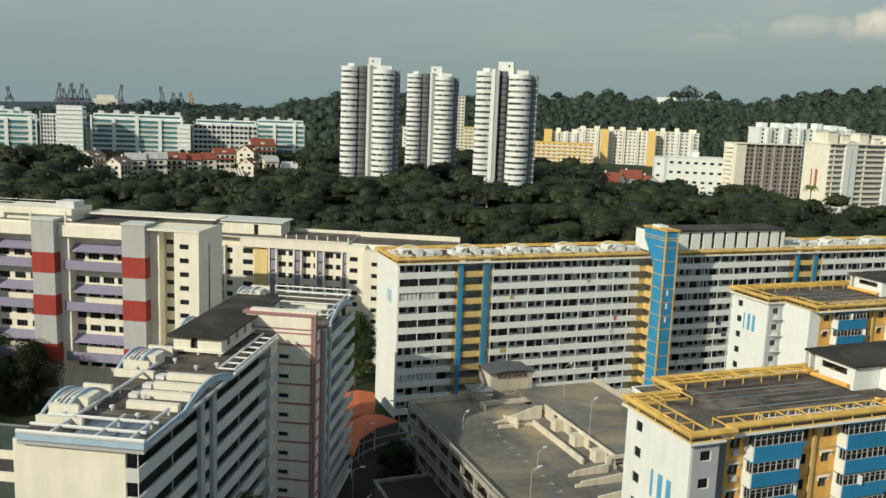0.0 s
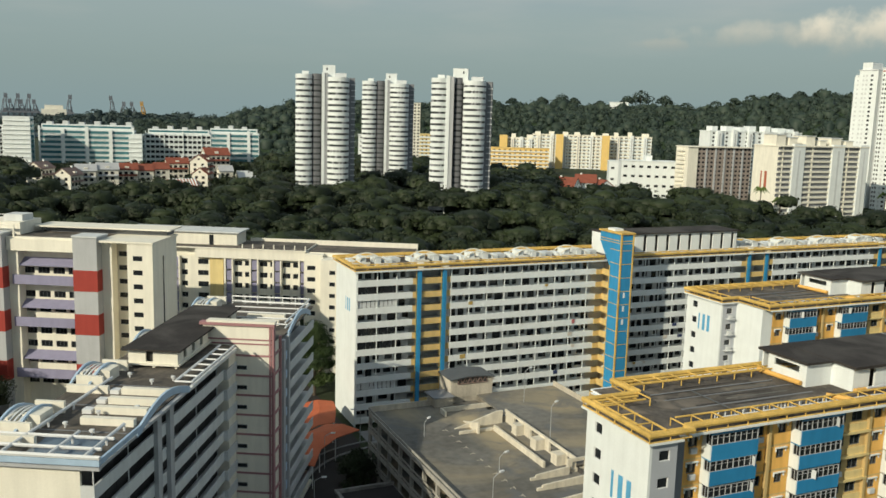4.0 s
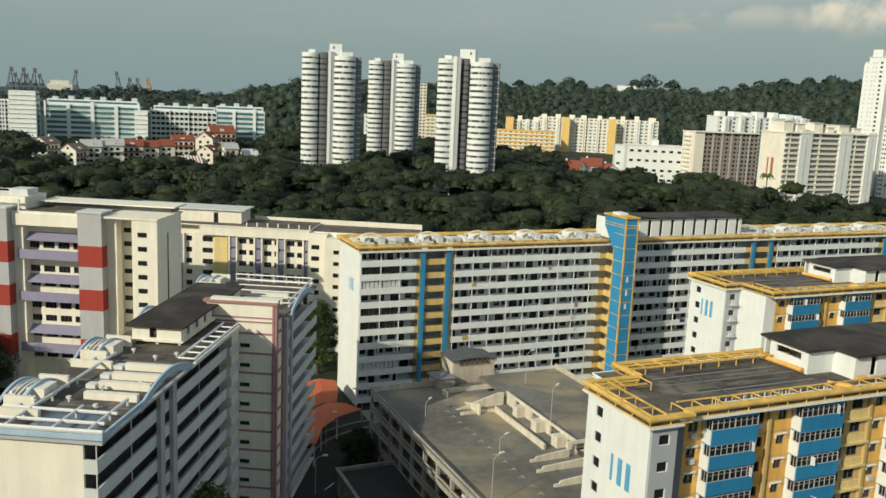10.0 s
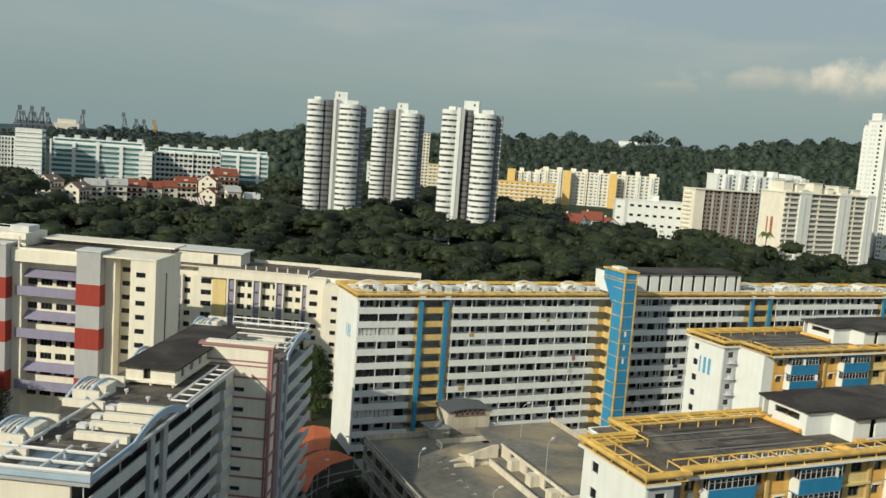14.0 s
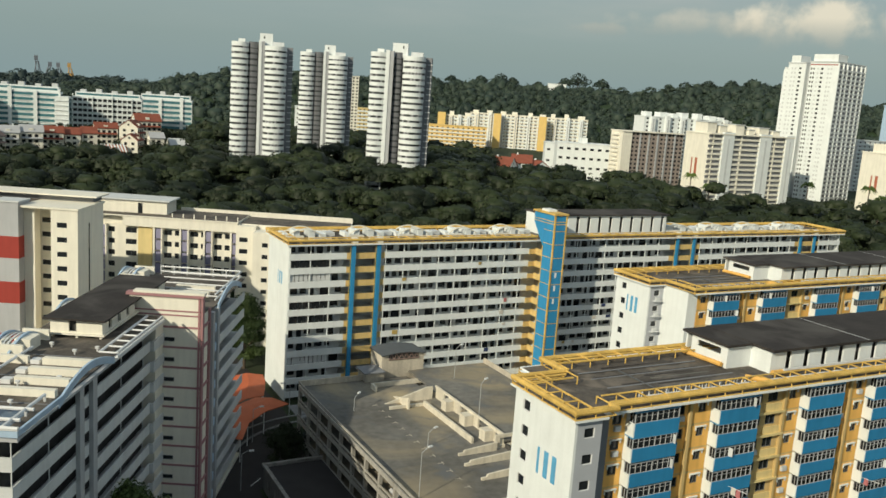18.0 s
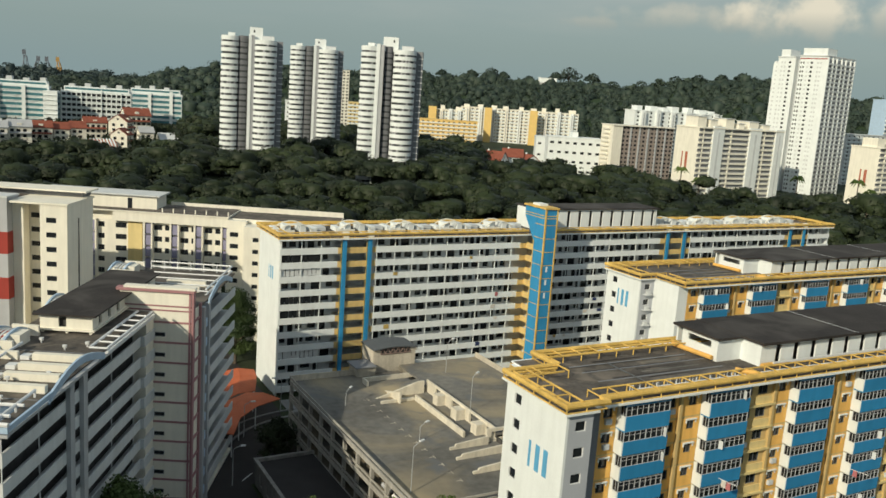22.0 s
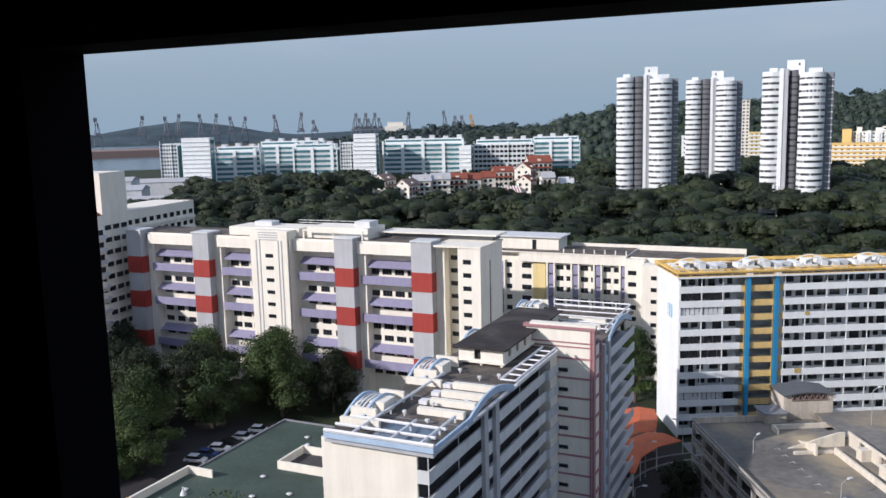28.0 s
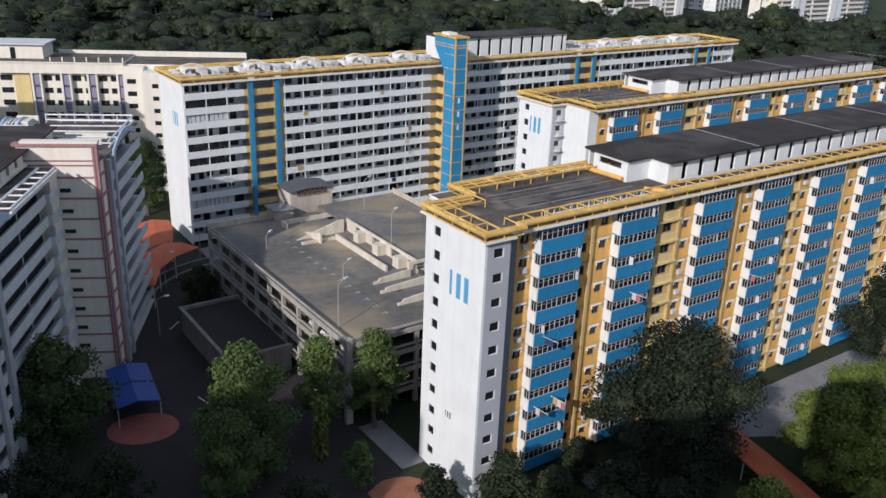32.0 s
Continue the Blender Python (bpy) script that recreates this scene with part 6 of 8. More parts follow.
# ---------------------------------------------------------------- trees of the estate
SPOTS = (
    (-0.2, 89.0, 15.8, 7.2, "n", 0.05, "tall leafy tree with a full green crown beside the annex"), (9.0, 92.8, 14.4, 4.0, "n", 0.2, "slim bright green tree at the car park's corner"),
    (16.0, 93.8, 14.2, 4.2, "n", 0.15, "slim green tree at the car park's corner"), (51.0, 79.0, 17.5, 12.2, "d", 0.08, "broad dark green tree before the blue bays"),
    (66.5, 72.0, 12.5, 6.4, "y", 0.1, "yellow-green rounded tree beside the terracotta canopy"), (72.0, 75.5, 13, 6.6, "y", 0.1, "yellow-green rounded tree at the forecourt"),
    (-21.8, 95.0, 15.5, 7.0, "n", 0.08, "dark leafy tree close to the pink-lined tower"), (26.8, 73.0, 8.0, 4.2, "d", 0.1, "low spreading tree below the white gable"),
    (32.0, 71.6, 7.0, 3.6, "d", 0.1, "low bushy tree below the bays"), (19.5, 75.0, 6.5, 2.4, "d", 0.25, "small tree with bare pale twigs"),
    (12.3, 81.6, 6.5, 2.2, "n", 0.1, "small dark tree beside bare earth"), (52.5, 63.0, 8.5, 5.0, "y", 0.1, "bushy yellow-green tree beside the canopy"),
    (-18.5, 184.0, 16.5, 6.5, "m", 0.12, "green tree between the cream and white blocks"), (83.0, 84.5, 25, 6.0, "d", 0.3, "tall dark tree in front of the bays"),
    (-14.3, 80.9, 8, 4.4, "d", 0.1, "dark tree in the shade of the cream block"), (-21.5, 80.0, 10, 4.8, "d", 0.1, "dark tree beside the cream gable"),
    (-90.2, 156.0, 19, 9.6, "m", 0.12, "full green tree before the red-banded piers"), (-107.0, 149.5, 17, 9.2, "d", 0.1, "broad green tree over the parking lot"),
    (-117.0, 144.0, 16, 8.6, "d", 0.1, "broad green tree over the parking lot"), (-110.0, 131.0, 12, 7.8, "d", 0.05, "leafy tree at the boundary wall"),
    (-82.5, 168.0, 12, 3.6, "d", 0.2, "small tree close to a red-banded pier"), (-61.3, 89.0, 12.0, 10.0, "m", 0.1, "low broad tree before the cream hall"),
    (-46.5, 64.0, 11, 6.0, "m", 0.1, "small tree at the cream gable's foot"), (-101.5, 121.0, 12, 6.6, "m", 0.05, "leafy tree beside the parking lot"), (-105.0, 129.5, 15.5, 7.6, "m", 0.05, "full leafy tree beside the parking lot"), (-113.0, 112.0, 15, 7.5, "d", 0.1, "dark tree at the lot's far corner"),
    (-125.0, 131.0, 13, 8.0, "d", 0.1, "leafy tree beside the parking lot"), (67.0, 63.0, 11, 6.2, "y", 0.1, "yellow-green bushy tree among others"),
    (70.5, 67.5, 12, 6.4, "y", 0.1, "yellow-green bushy tree among others"), (44.0, 66.5, 7, 4.6, "d", 0.1, "dark bushy tree over the path"), (36.5, 66.5, 7, 4.6, "d", 0.1, "dark bushy tree over the path"),
    (5.5, 73.5, 7, 4.4, "d", 0.1, "dark tree in deep shade"), (-2.2, 83.2, 11, 5.4, "n", 0.05, "leafy tree in the block's shade"), (-30.0, 62.0, 10, 5.4, "m", 0.1, "leafy tree at the cream gable's foot"),
    (-97.0, 162.0, 13, 7.0, "m", 0.1, "leafy tree before the red-banded piers"), (-80.5, 161.0, 13, 6.4, "d", 0.1, "dark tree before the red-banded piers"), (-111.0, 160.0, 17, 8.4, "m", 0.1, "broad green tree over the parking lot"),
    (-101.0, 146.0, 15, 7.4, "m", 0.1, "leafy tree over the parked cars"), (-122.0, 119.0, 15, 8.4, "d", 0.1, "dark tree at the boundary wall"), (-136.0, 140.0, 16, 8.6, "d", 0.1, "broad dark tree behind the parking lot"), (-119.0, 103.0, 13, 7.4, "d", 0.1, "dark tree at the lot's corner"),
    (-73.5, 86.0, 10.5, 6.5, "d", 0.1, "dark tree before the cream hall"), (-97.5, 166.0, 14, 6.4, "d", 0.1, "dark tree before the red-banded piers"), (-128.0, 150.0, 15, 8.4, "d", 0.1, "dark tree by the cream block's foot"),
    (-138.0, 165.0, 15, 8.0, "d", 0.1, "dark tree by the red-banded piers"), (-6.5, 136.5, 6.0, 4.4, "d", 0.1, "low dark tree beside the car park"), (78.5, 71.0, 13, 6.8, "y", 0.1, "yellow-green bushy tree among others"),
    (82.0, 79.0, 11.5, 5.8, "y", 0.1, "yellow-green bushy tree at the forecourt"), (-103.0, 172.0, 13, 6.0, "d", 0.1, "dark tree before the red-banded piers"), (60.0, 86.5, 6.0, 3.4, "d", 0.1, "dark shrub below the blue bays"), (40.5, 72.0, 6.5, 4.4, "d", 0.1, "dark shrub over the path"), (47.5, 70.0, 6.5, 4.4, "d", 0.1, "dark shrub over the path"), (38.0, 79.0, 5.0, 2.6, "d", 0.1, "dark shrub below the blue bays"),
)
for k, (x, y, h, r, c, low, label) in enumerate(SPOTS):
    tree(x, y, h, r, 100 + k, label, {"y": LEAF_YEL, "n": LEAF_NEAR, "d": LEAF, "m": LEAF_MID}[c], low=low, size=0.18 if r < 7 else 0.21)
creeper = thing("creeper_column", 8.5, 88.5, 0, 0, "dead trunk wrapped in bright green creeper", "tree")
part("trunk", Geo().tube((0, 0, -0.2), (0.2, 0.1, 8.6), 0.3, 7, 0.15), BARK, creeper)
rng_ = np.random.default_rng(3)
cz = rng_.uniform(0, 8.8, 700)
ca = rng_.uniform(0, 2 * math.pi, 700)
cr = 0.5 + 0.5 * rng_.random(700)
part("creeper", leaf_mesh("creeper", np.stack([cr * np.cos(ca), cr * np.sin(ca), cz], 1), 0.26, LEAF_YEL, rng_), None, creeper)


# ---------------------------------------------------------------- woods
def polar(az, d):
    return d * math.sin(radians(az)), d * math.cos(radians(az))


def woods(seed, n, near, far, leaves, size, mat, name, label):
    """The tree belt behind the estate: wide umbrella crowns, crown against crown."""
    rng = np.random.default_rng(seed)
    pts, ways, cores, sizes = [], [], [], []
    count = 0
    cells = {}
    c21, s21 = math.cos(radians(21)), math.sin(radians(21))
    while count < n:
        d = math.sqrt(rng.uniform(near ** 2, far ** 2))
        az = rng.uniform(-50, 48)
        x, y = polar(az, d)
        u, v = c21 * x + s21 * y, -s21 * x + c21 * y
        count += 1
        if (u > 20 and v < 182 and u < 225) or (u >= 225 and v < 120):
            continue
        if u <= 40 and y < 226 and az > -36:
            continue
        if az < -32 and d < 275:
            continue
        if az > 5 and d > 640 or az > 10 and d > 480 or az > 21.5 and d > 440:
            continue
        if any((x - bx) ** 2 + (y - by) ** 2 < br * br for bx, by, br in CLEAR):
            continue
        key = (int(x / 12.5), int(y / 12.5))
        if key in cells and rng.random() < 0.93:
            continue
        cells[key] = 1
        z = float(rise(x, y))
        r = rng.uniform(6.5, 13.5)
        h = rng.uniform(9, 20)
        if az < -9 and d > 440:
            h = rng.uniform(11, 28) if az < -23.5 else h
            h = min(h, 62 - d * (0.078 if az < -36 else (0.064 + 0.010 * math.sin(az * 2.1 + d * 0.02)) if az < -23.5 else 0.092 if d < 600 else 0.069) - z)
            if h < 1.5:
                continue
            r = min(r, max(3.5, h * 0.9))
        if -9 < az < 8 and 385 < d < 450:
            h = max(h, 62 - d * 0.082 - z - rng.uniform(0, 4))
        # a crown of several flattened clumps, with gaps between them
        m = int(rng.integers(5, 9)) if far < 500 else int(rng.integers(4, 6))
        k = max(6, int(leaves * (r / 8) ** 2 / m))
        for q in range(m):
            a = 2 * math.pi * q / m + rng.uniform(-.5, .5)
            off = 0.0 if q == 0 else r * rng.uniform(0.36, 0.74)
            rad = r * (0.74 if q == 0 else rng.uniform(0.30, 0.52)) * (1.0 if far < 500 else 1.15)
            c = np.array([x + off * math.cos(a), y + off * math.sin(a), z + h - r * 0.22 - (off / r) ** 2 * r * rng.uniform(0.25, 0.55)])
            cores.append(c)
            sizes.append((rad, rad, rad * 0.48))
            dirs = rng.normal(size=(k, 3))
            dirs /= np.linalg.norm(dirs, axis=1)[:, None]
            dirs[:, 2] = np.abs(dirs[:, 2]) - 0.22
            pts.append(dirs * (0.90 + 0.16 * rng.random(k))[:, None] * np.array([rad, rad, rad * 0.48]) + c)
            ways.append(dirs / np.array([1, 1, 0.7]) + np.array([0, 0, 0.15]))
    me = foliage(name, leaf_quads(np.concatenate(pts), size, rng, out=np.concatenate(ways), loose=0.42), domes(rng, cores, np.asarray(sizes) * np.array([0.70, 0.70, 0.62]), rough=0.18), mat)
    return tagged(new(name, me), label, "woods", kind="stuff")


CLEAR = [(*polar(-5.15, 464), 19), (*polar(-1.05, 552), 20), (*polar(3.8, 444), 19), (*polar(15.8, 620), 34), (*polar(24.5, 540), 36), (*polar(27, 560), 30), (*polar(20.3, 605), 34),
         (*polar(34.6, 570), 36), (*polar(-17, 570), 15), (*polar(-21.5, 560), 14), (*polar(-19.4, 565), 13), (*polar(-14.5, 592), 18), (*polar(12.6, 590), 26), (*polar(-12.6, 625), 18), (*polar(-11.4, 600), 10), (*polar(-13.2, 566), 9)]
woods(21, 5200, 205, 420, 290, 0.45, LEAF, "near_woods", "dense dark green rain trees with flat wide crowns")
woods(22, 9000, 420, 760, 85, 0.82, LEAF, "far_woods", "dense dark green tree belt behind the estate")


def ridge(name, profile, d0, depth, mat, leaf, n, size, seed, label):
    """A wooded hill: a ridge whose top follows (bearing, rise in degrees), and its tree cover."""
    rng = np.random.default_rng(seed)
    azs = np.linspace(profile[0][0], profile[-1][0], 90)
    tops = np.interp(azs, [p[0] for p in profile], [p[1] for p in profile])
    rows = []
    steps = np.linspace(0, 1, 12)
    for s in steps:
        d = d0 + depth * s
        shape = math.sin(min(s / 0.6, 1) * math.pi / 2) if s < 0.6 else 1 - 0.6 * (s - 0.6) / 0.4
        top = 62 + (d0 + depth * 0.6) * np.tan(np.radians(tops))
        zz = -2 + (np.maximum(top - size * 1.6, 0) + 2) * shape
        rows.append(np.stack([d * np.sin(np.radians(azs)), d * np.cos(np.radians(azs)), zz], 1))
    v = np.array(rows)
    m = len(azs)
    q = [(i * m + j, i * m + j + 1, (i + 1) * m + j + 1, (i + 1) * m + j) for i in range(len(steps) - 1) for j in range(m - 1)]
    me = quick_mesh(name, v.reshape(-1, 3), q)
    me.materials.append(mat)
    tagged(new(name, me), label, "hill", kind="structure")
    if n:
        # tree clumps on the slope that faces the estate
        i = rng.random(n) ** 0.8 * (len(steps) - 4.4)
        j = rng.random(n) * (m - 1.001)
        i0, j0 = i.astype(int), j.astype(int)
        fi, fj = (i - i0)[:, None], (j - j0)[:, None]
        p = v[i0, j0] * (1 - fi) * (1 - fj) + v[i0 + 1, j0] * fi * (1 - fj) + v[i0, j0 + 1] * (1 - fi) * fj + v[i0 + 1, j0 + 1] * fi * fj
        # each tree a low dome of leaf clumps
        clump = 22
        grow = rng.uniform(4.2, 8.0, (n, 1, 1)) * np.where(rng.random((n, 1, 1)) < 0.16, 1.8, 1.0)
        dirs = rng.normal(size=(n, clump, 3))
        dirs /= np.linalg.norm(dirs, axis=2)[:, :, None]
        dirs[:, :, 2] = np.abs(dirs[:, :, 2]) - 0.15
        lift = grow * rng.uniform(0.0, 0.55, (n, 1, 1)) * np.array([0, 0, 1.0])
        pp = (p[:, None, :] + dirs * rng.uniform(0.84, 1.06, (n, clump, 1)) * grow * np.array([1, 1, 0.72]) + lift).reshape(-1, 3)
        me = foliage(name + "_trees", leaf_quads(pp, size, rng, out=dirs.reshape(-1, 3), loose=0.45), domes(rng, (p[:, None, :] + lift).reshape(-1, 3), (grow * np.array([0.62, 0.62, 0.42])).reshape(-1, 3), rough=0.2), leaf)
        tagged(new(name + "_trees", me), "dense green trees covering the hill", "woods", kind="stuff")


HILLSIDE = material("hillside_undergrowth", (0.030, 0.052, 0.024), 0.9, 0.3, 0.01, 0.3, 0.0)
# island and harbour colours carry the haze of distance as a blue tint
ISLAND = material("haze_tinted_island_woods", (0.048, 0.076, 0.092), 0.95, 0.35, 0.012, 0.06, 0.0)
ISLAND_LEAF = leaf_material("haze_tinted_far_leaves", (0.045, 0.070, 0.085), (0.075, 0.112, 0.128))
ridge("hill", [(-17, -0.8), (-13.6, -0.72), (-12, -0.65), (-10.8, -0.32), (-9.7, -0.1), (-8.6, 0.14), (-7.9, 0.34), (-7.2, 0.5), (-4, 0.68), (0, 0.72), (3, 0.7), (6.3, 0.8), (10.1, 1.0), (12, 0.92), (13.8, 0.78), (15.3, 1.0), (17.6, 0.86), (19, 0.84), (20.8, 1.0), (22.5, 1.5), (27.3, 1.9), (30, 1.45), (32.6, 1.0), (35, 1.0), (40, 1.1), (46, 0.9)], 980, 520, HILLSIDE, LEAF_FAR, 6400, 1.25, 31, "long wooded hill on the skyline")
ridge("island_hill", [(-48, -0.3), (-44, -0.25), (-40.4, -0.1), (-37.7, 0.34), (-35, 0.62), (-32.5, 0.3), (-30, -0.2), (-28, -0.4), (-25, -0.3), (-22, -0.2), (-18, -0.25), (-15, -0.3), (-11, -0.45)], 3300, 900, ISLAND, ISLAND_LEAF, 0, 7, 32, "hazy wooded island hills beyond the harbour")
HARBOUR_LEAF = leaf_material("haze_tinted_harbour_leaves", (0.030, 0.048, 0.050), (0.052, 0.076, 0.072))
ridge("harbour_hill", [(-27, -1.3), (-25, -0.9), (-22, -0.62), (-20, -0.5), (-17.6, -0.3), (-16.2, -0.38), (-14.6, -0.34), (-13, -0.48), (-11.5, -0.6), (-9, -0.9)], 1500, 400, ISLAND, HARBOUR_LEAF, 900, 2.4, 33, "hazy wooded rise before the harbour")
slab_on_ground("water", [polar(-60, 1500), polar(-60, 4700), polar(-12, 4700), polar(-14, 1500)], -0.5, 0.6, WATER, "grey harbour water in haze", "water")
# lone tall trees on the ridge
RID = np.random.default_rng(77)
for k, (az, el, r) in enumerate(((9.1, 1.5, 11), (10.4, 1.72, 15), (11.2, 1.5, 10), (12.9, 1.35, 10), (15.45, 2.06, 19), (14.6, 1.7, 12), (17.0, 1.78, 13), (18.3, 1.35, 14), (20.1, 1.5, 15), (21.2, 1.72, 11), (22.2, 1.92, 14), (23.6, 2.1, 14), (26.2, 2.35, 11), (25.0, 2.2, 11), (7.2, 1.4, 10), (5.5, 1.3, 10))):
    x, y = polar(az, 1290)
    zt = 62 + 1290 * math.tan(radians(el))
    t = thing("tree", x, y, zt - 32, 0, "tall dark tree standing out on the ridge", "tree", "ridge trees")
    part("trunk", Geo().tube((0, 0, -4), (0, 0, 24), 1.2, 6, 0.8), BARK, t)
    lobes = [((0, 0, 32 - r * 0.5), (r * 0.6, r * 0.6, r * 0.48))]
    for q in range(6):
        a = q * 1.05 + RID.uniform(-.3, .3)
        o = r * RID.uniform(0.45, 0.7)
        lobes.append(((o * math.cos(a), o * math.sin(a), 32 - r * RID.uniform(0.6, 1.0)), (r * 0.42, r * 0.42, r * 0.32)))
    pts, ways = crown_points(RID, lobes, 620, 0.85)
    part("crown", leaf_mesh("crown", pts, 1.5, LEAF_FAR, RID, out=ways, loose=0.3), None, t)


# ---------------------------------------------------------------- round towers
# drum grey is dark because the drum's shade is put into it
DRUM = material("shade_grey_drum_paint", (0.15, 0.155, 0.17), 0.8, 0.08, 0.3, 3, 0.05)


def round_tower(az, d, turn, top, fin, label):
    """Two round-fronted stacks of flats either side of a grey lift core."""
    x, y = polar(az, d)
    t = thing("round_tower", x, y, 0, turn - az, label, "tower block", "three round towers")
    nf = 27
    pitch = (top - 2.0) / nf
    n = 18

    def lobe(cx, cy, r, a0=150, a1=390):
        return [(cx + r * math.cos(radians(a0 + (a1 - a0) * k / n)), cy + r * math.sin(radians(a0 + (a1 - a0) * k / n))) for k in range(n + 1)]

    rng = random.Random(int(d))
    for cx, cy, r, dz in ((-11.0, 0.0, 4.4, 0.0), (6.9, -2.4, 5.7, -1.2)):
        part("glazing", Geo().prism(lobe(cx, cy, r - 0.4), 0, top - 1.0 + dz), TOWERGLASS, t)
        ring = shared(("ring", r), lambda: Geo().prism(lobe(cx, cy, r), 0, pitch * 0.62), WHITE)
        for k in range(4, nf):
            part("floor_band", ring, None, t, at=(0, 0, k * pitch + dz))
            g = Geo()
            for a in range(165, 380, 18):
                if rng.random() < 0.36:
                    g.prism([(cx + (r - q) * math.cos(radians(a + p)), cy + (r - q) * math.sin(radians(a + p))) for p, q in ((0, 0.08), (9, 0.08), (9, 0.6), (0, 0.6))], 0, pitch * 0.38)
            if g.v:
                part("window_pier", g, GREY, t, at=(0, 0, (k + 0.62) * pitch + dz))["kind"] = "stuff"
        part("roof_drum", Geo().prism(lobe(cx, cy, r), top - 2.2 + dz, top + dz), WHITE, t)
    drum_x, drum_r, f0, f1 = (-4.3, 2.4, -1.75, 1.3) if fin > -3 else (-1.2, 2.25, -7.4, -3.5)
    part("core_fin", box(f0, (f0 + f1) / 2, -4.4, 8, 0, top + 1.2), WHITE, t, "white fin beside the lift core")
    part("core_fin", box((f0 + f1) / 2, f1, -3.9, 8, 0, top + 0.8), GREY, t, "grey fin beside the lift core")
    part("core_body", box(-13, 12, 3.5, 14, 0, top - 1.5), GREY, t)
    # core behind the lobes: gap shade painted as a dark wall
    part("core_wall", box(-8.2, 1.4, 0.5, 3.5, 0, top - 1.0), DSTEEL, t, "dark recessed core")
    part("core_glazing", Geo().prism(lobe(drum_x, 0.3, drum_r - 0.3, 180, 360), 0, top - 1.6), TOWERGLASS, t)
    step = shared(("core_drum", drum_r), lambda: Geo().prism(lobe(0, 0.3, drum_r, 180, 360), 0, pitch * 0.66), DRUM)
    for k in range(3, nf):
        part("core_balcony", step, None, t, at=(drum_x, 0, k * pitch))
    part("core_head", Geo().prism(lobe(drum_x, 0.3, drum_r, 180, 360), top - 2.6, top + 0.4), DRUM, t)
    # flank on the side away from the sun, its shade in the grey
    part("flank", box(12.2, 15.6, -0.5, 12, 0, top - 1.2), DGREY, t, "dark grey flank")
    for k in range(4, nf):
        part("flank_slab", shared(("flank_slab",), lambda: box(13.6, 15.9, -0.8, -0.5, 0, 0.5), PALE), None, t, at=(0, 0, k * pitch))
    part("lift_house", Geo().box(*((-1.3, 5.2) if fin > -3 else (-4.4, 3.2)), -1.0, 8, top - 2, top + 5.0), WHITE, t)
    part("lift_window", box(0.6, 1.3, -1.06, -1.0, top + 2.4, top + 3.6), GLASS, t)
    part("roof_room", Geo().box(-12, -8.6, -2, 4, top, top + 1.6), WHITE, t)
    part("roof_room", Geo().box(5, 11, -2, 4, top - 1.2, top + 1.0), PALE, t)
    return t


round_tower(-5.15, 460, 0, 82.3, -0.4, "white and grey round-fronted tower with dark window bands")
round_tower(-1.05, 548, 0, 83.2, -0.6, "white and grey round-fronted tower with dark window bands").scale = (1.054, 1.054, 1.0)
round_tower(3.8, 440, -4, 81.6, -7.05, "white and grey round-fronted tower with dark window bands")


# ---------------------------------------------------------------- distant slab blocks
def far_block(label, az, d, yaw, w, depth, z0, top, wall, rows, cols, win=(1.6, 1.3), band=None, side_cols=0, heads=0, name="apartment_block", group="distant blocks", strips=None, pane=None, fins=0):
    """A block with its near corner at that bearing and distance; front along its local x, gable along y."""
    x, y = polar(az, d)
    b = thing(name, x, y, 0, yaw, label, "building", group)
    part("body", box(0, w, 0, depth, 0, top), wall, b)
    pitch = (top - z0) / rows
    for r in range(rows):
        z = z0 + r * pitch + pitch * 0.35
        if band:
            part("floor_band", box(-0.1, w + 0.1, -0.9, 0, z0 + r * pitch, z0 + r * pitch + pitch * 0.42), band, b)
        g = Geo()
        for c in range(cols):
            g.box((c + 0.5) * w / cols - win[0] / 2, (c + 0.5) * w / cols + win[0] / 2, -0.08, 0.1, z, z + win[1])
        if cols:
            part("glazing_row", g, pane or GLASS, b)["kind"] = "stuff"
        g = Geo()
        for c in range(side_cols):
            g.box(-0.08, 0.1, (c + 0.5) * depth / side_cols - 0.6, (c + 0.5) * depth / side_cols + 0.6, z, z + win[1])
        if side_cols:
            part("side_window_row", g, GLASS, b)["kind"] = "stuff"
    for k in range(strips or 0):
        xx = (k + 0.5) * w / strips
        part("wall_strip", box(xx - 0.9, xx + 0.9, -0.5, 0, 0, top), BROWN if wall is not CREAM else WHITE, b)
    for k in range(fins):
        xx = (k + 0.5) * w / fins
        part("white_bay", box(xx - 1.8, xx + 1.8, -2.6, 0, 0, top + (1.5 if k % 2 else 0.3)), WHITE if k % 3 else wall, b)
        part("stair_slot", box(xx - 0.5, xx + 0.5, -2.66, -2.6, z0, top - 1.5), GREY, b)
    part("roof_edge", box(-0.4, w + 0.4, -0.4, depth + 0.4, top, top + 0.6), wall, b)
    rng = random.Random(int(az * 100))
    for k in range(heads):
        xx = (k + 0.5) * w / heads + rng.uniform(-2, 2)
        hw = rng.uniform(2, 3.6)
        part("roof_house", box(xx - hw, xx + hw, depth * 0.25, depth * 0.8, top + 0.6, top + rng.uniform(3.0, 5.2)), wall, b)
    return b


def along(az0, d, yaw, az):
    """Length along the local x of a front whose near corner lies at az0, up to the bearing az."""
    x, y = polar(az0, d)
    c, s_ = math.cos(radians(yaw)), math.sin(radians(yaw))
    ta = math.tan(radians(az))
    return (x - y * ta) / (s_ * ta - c)


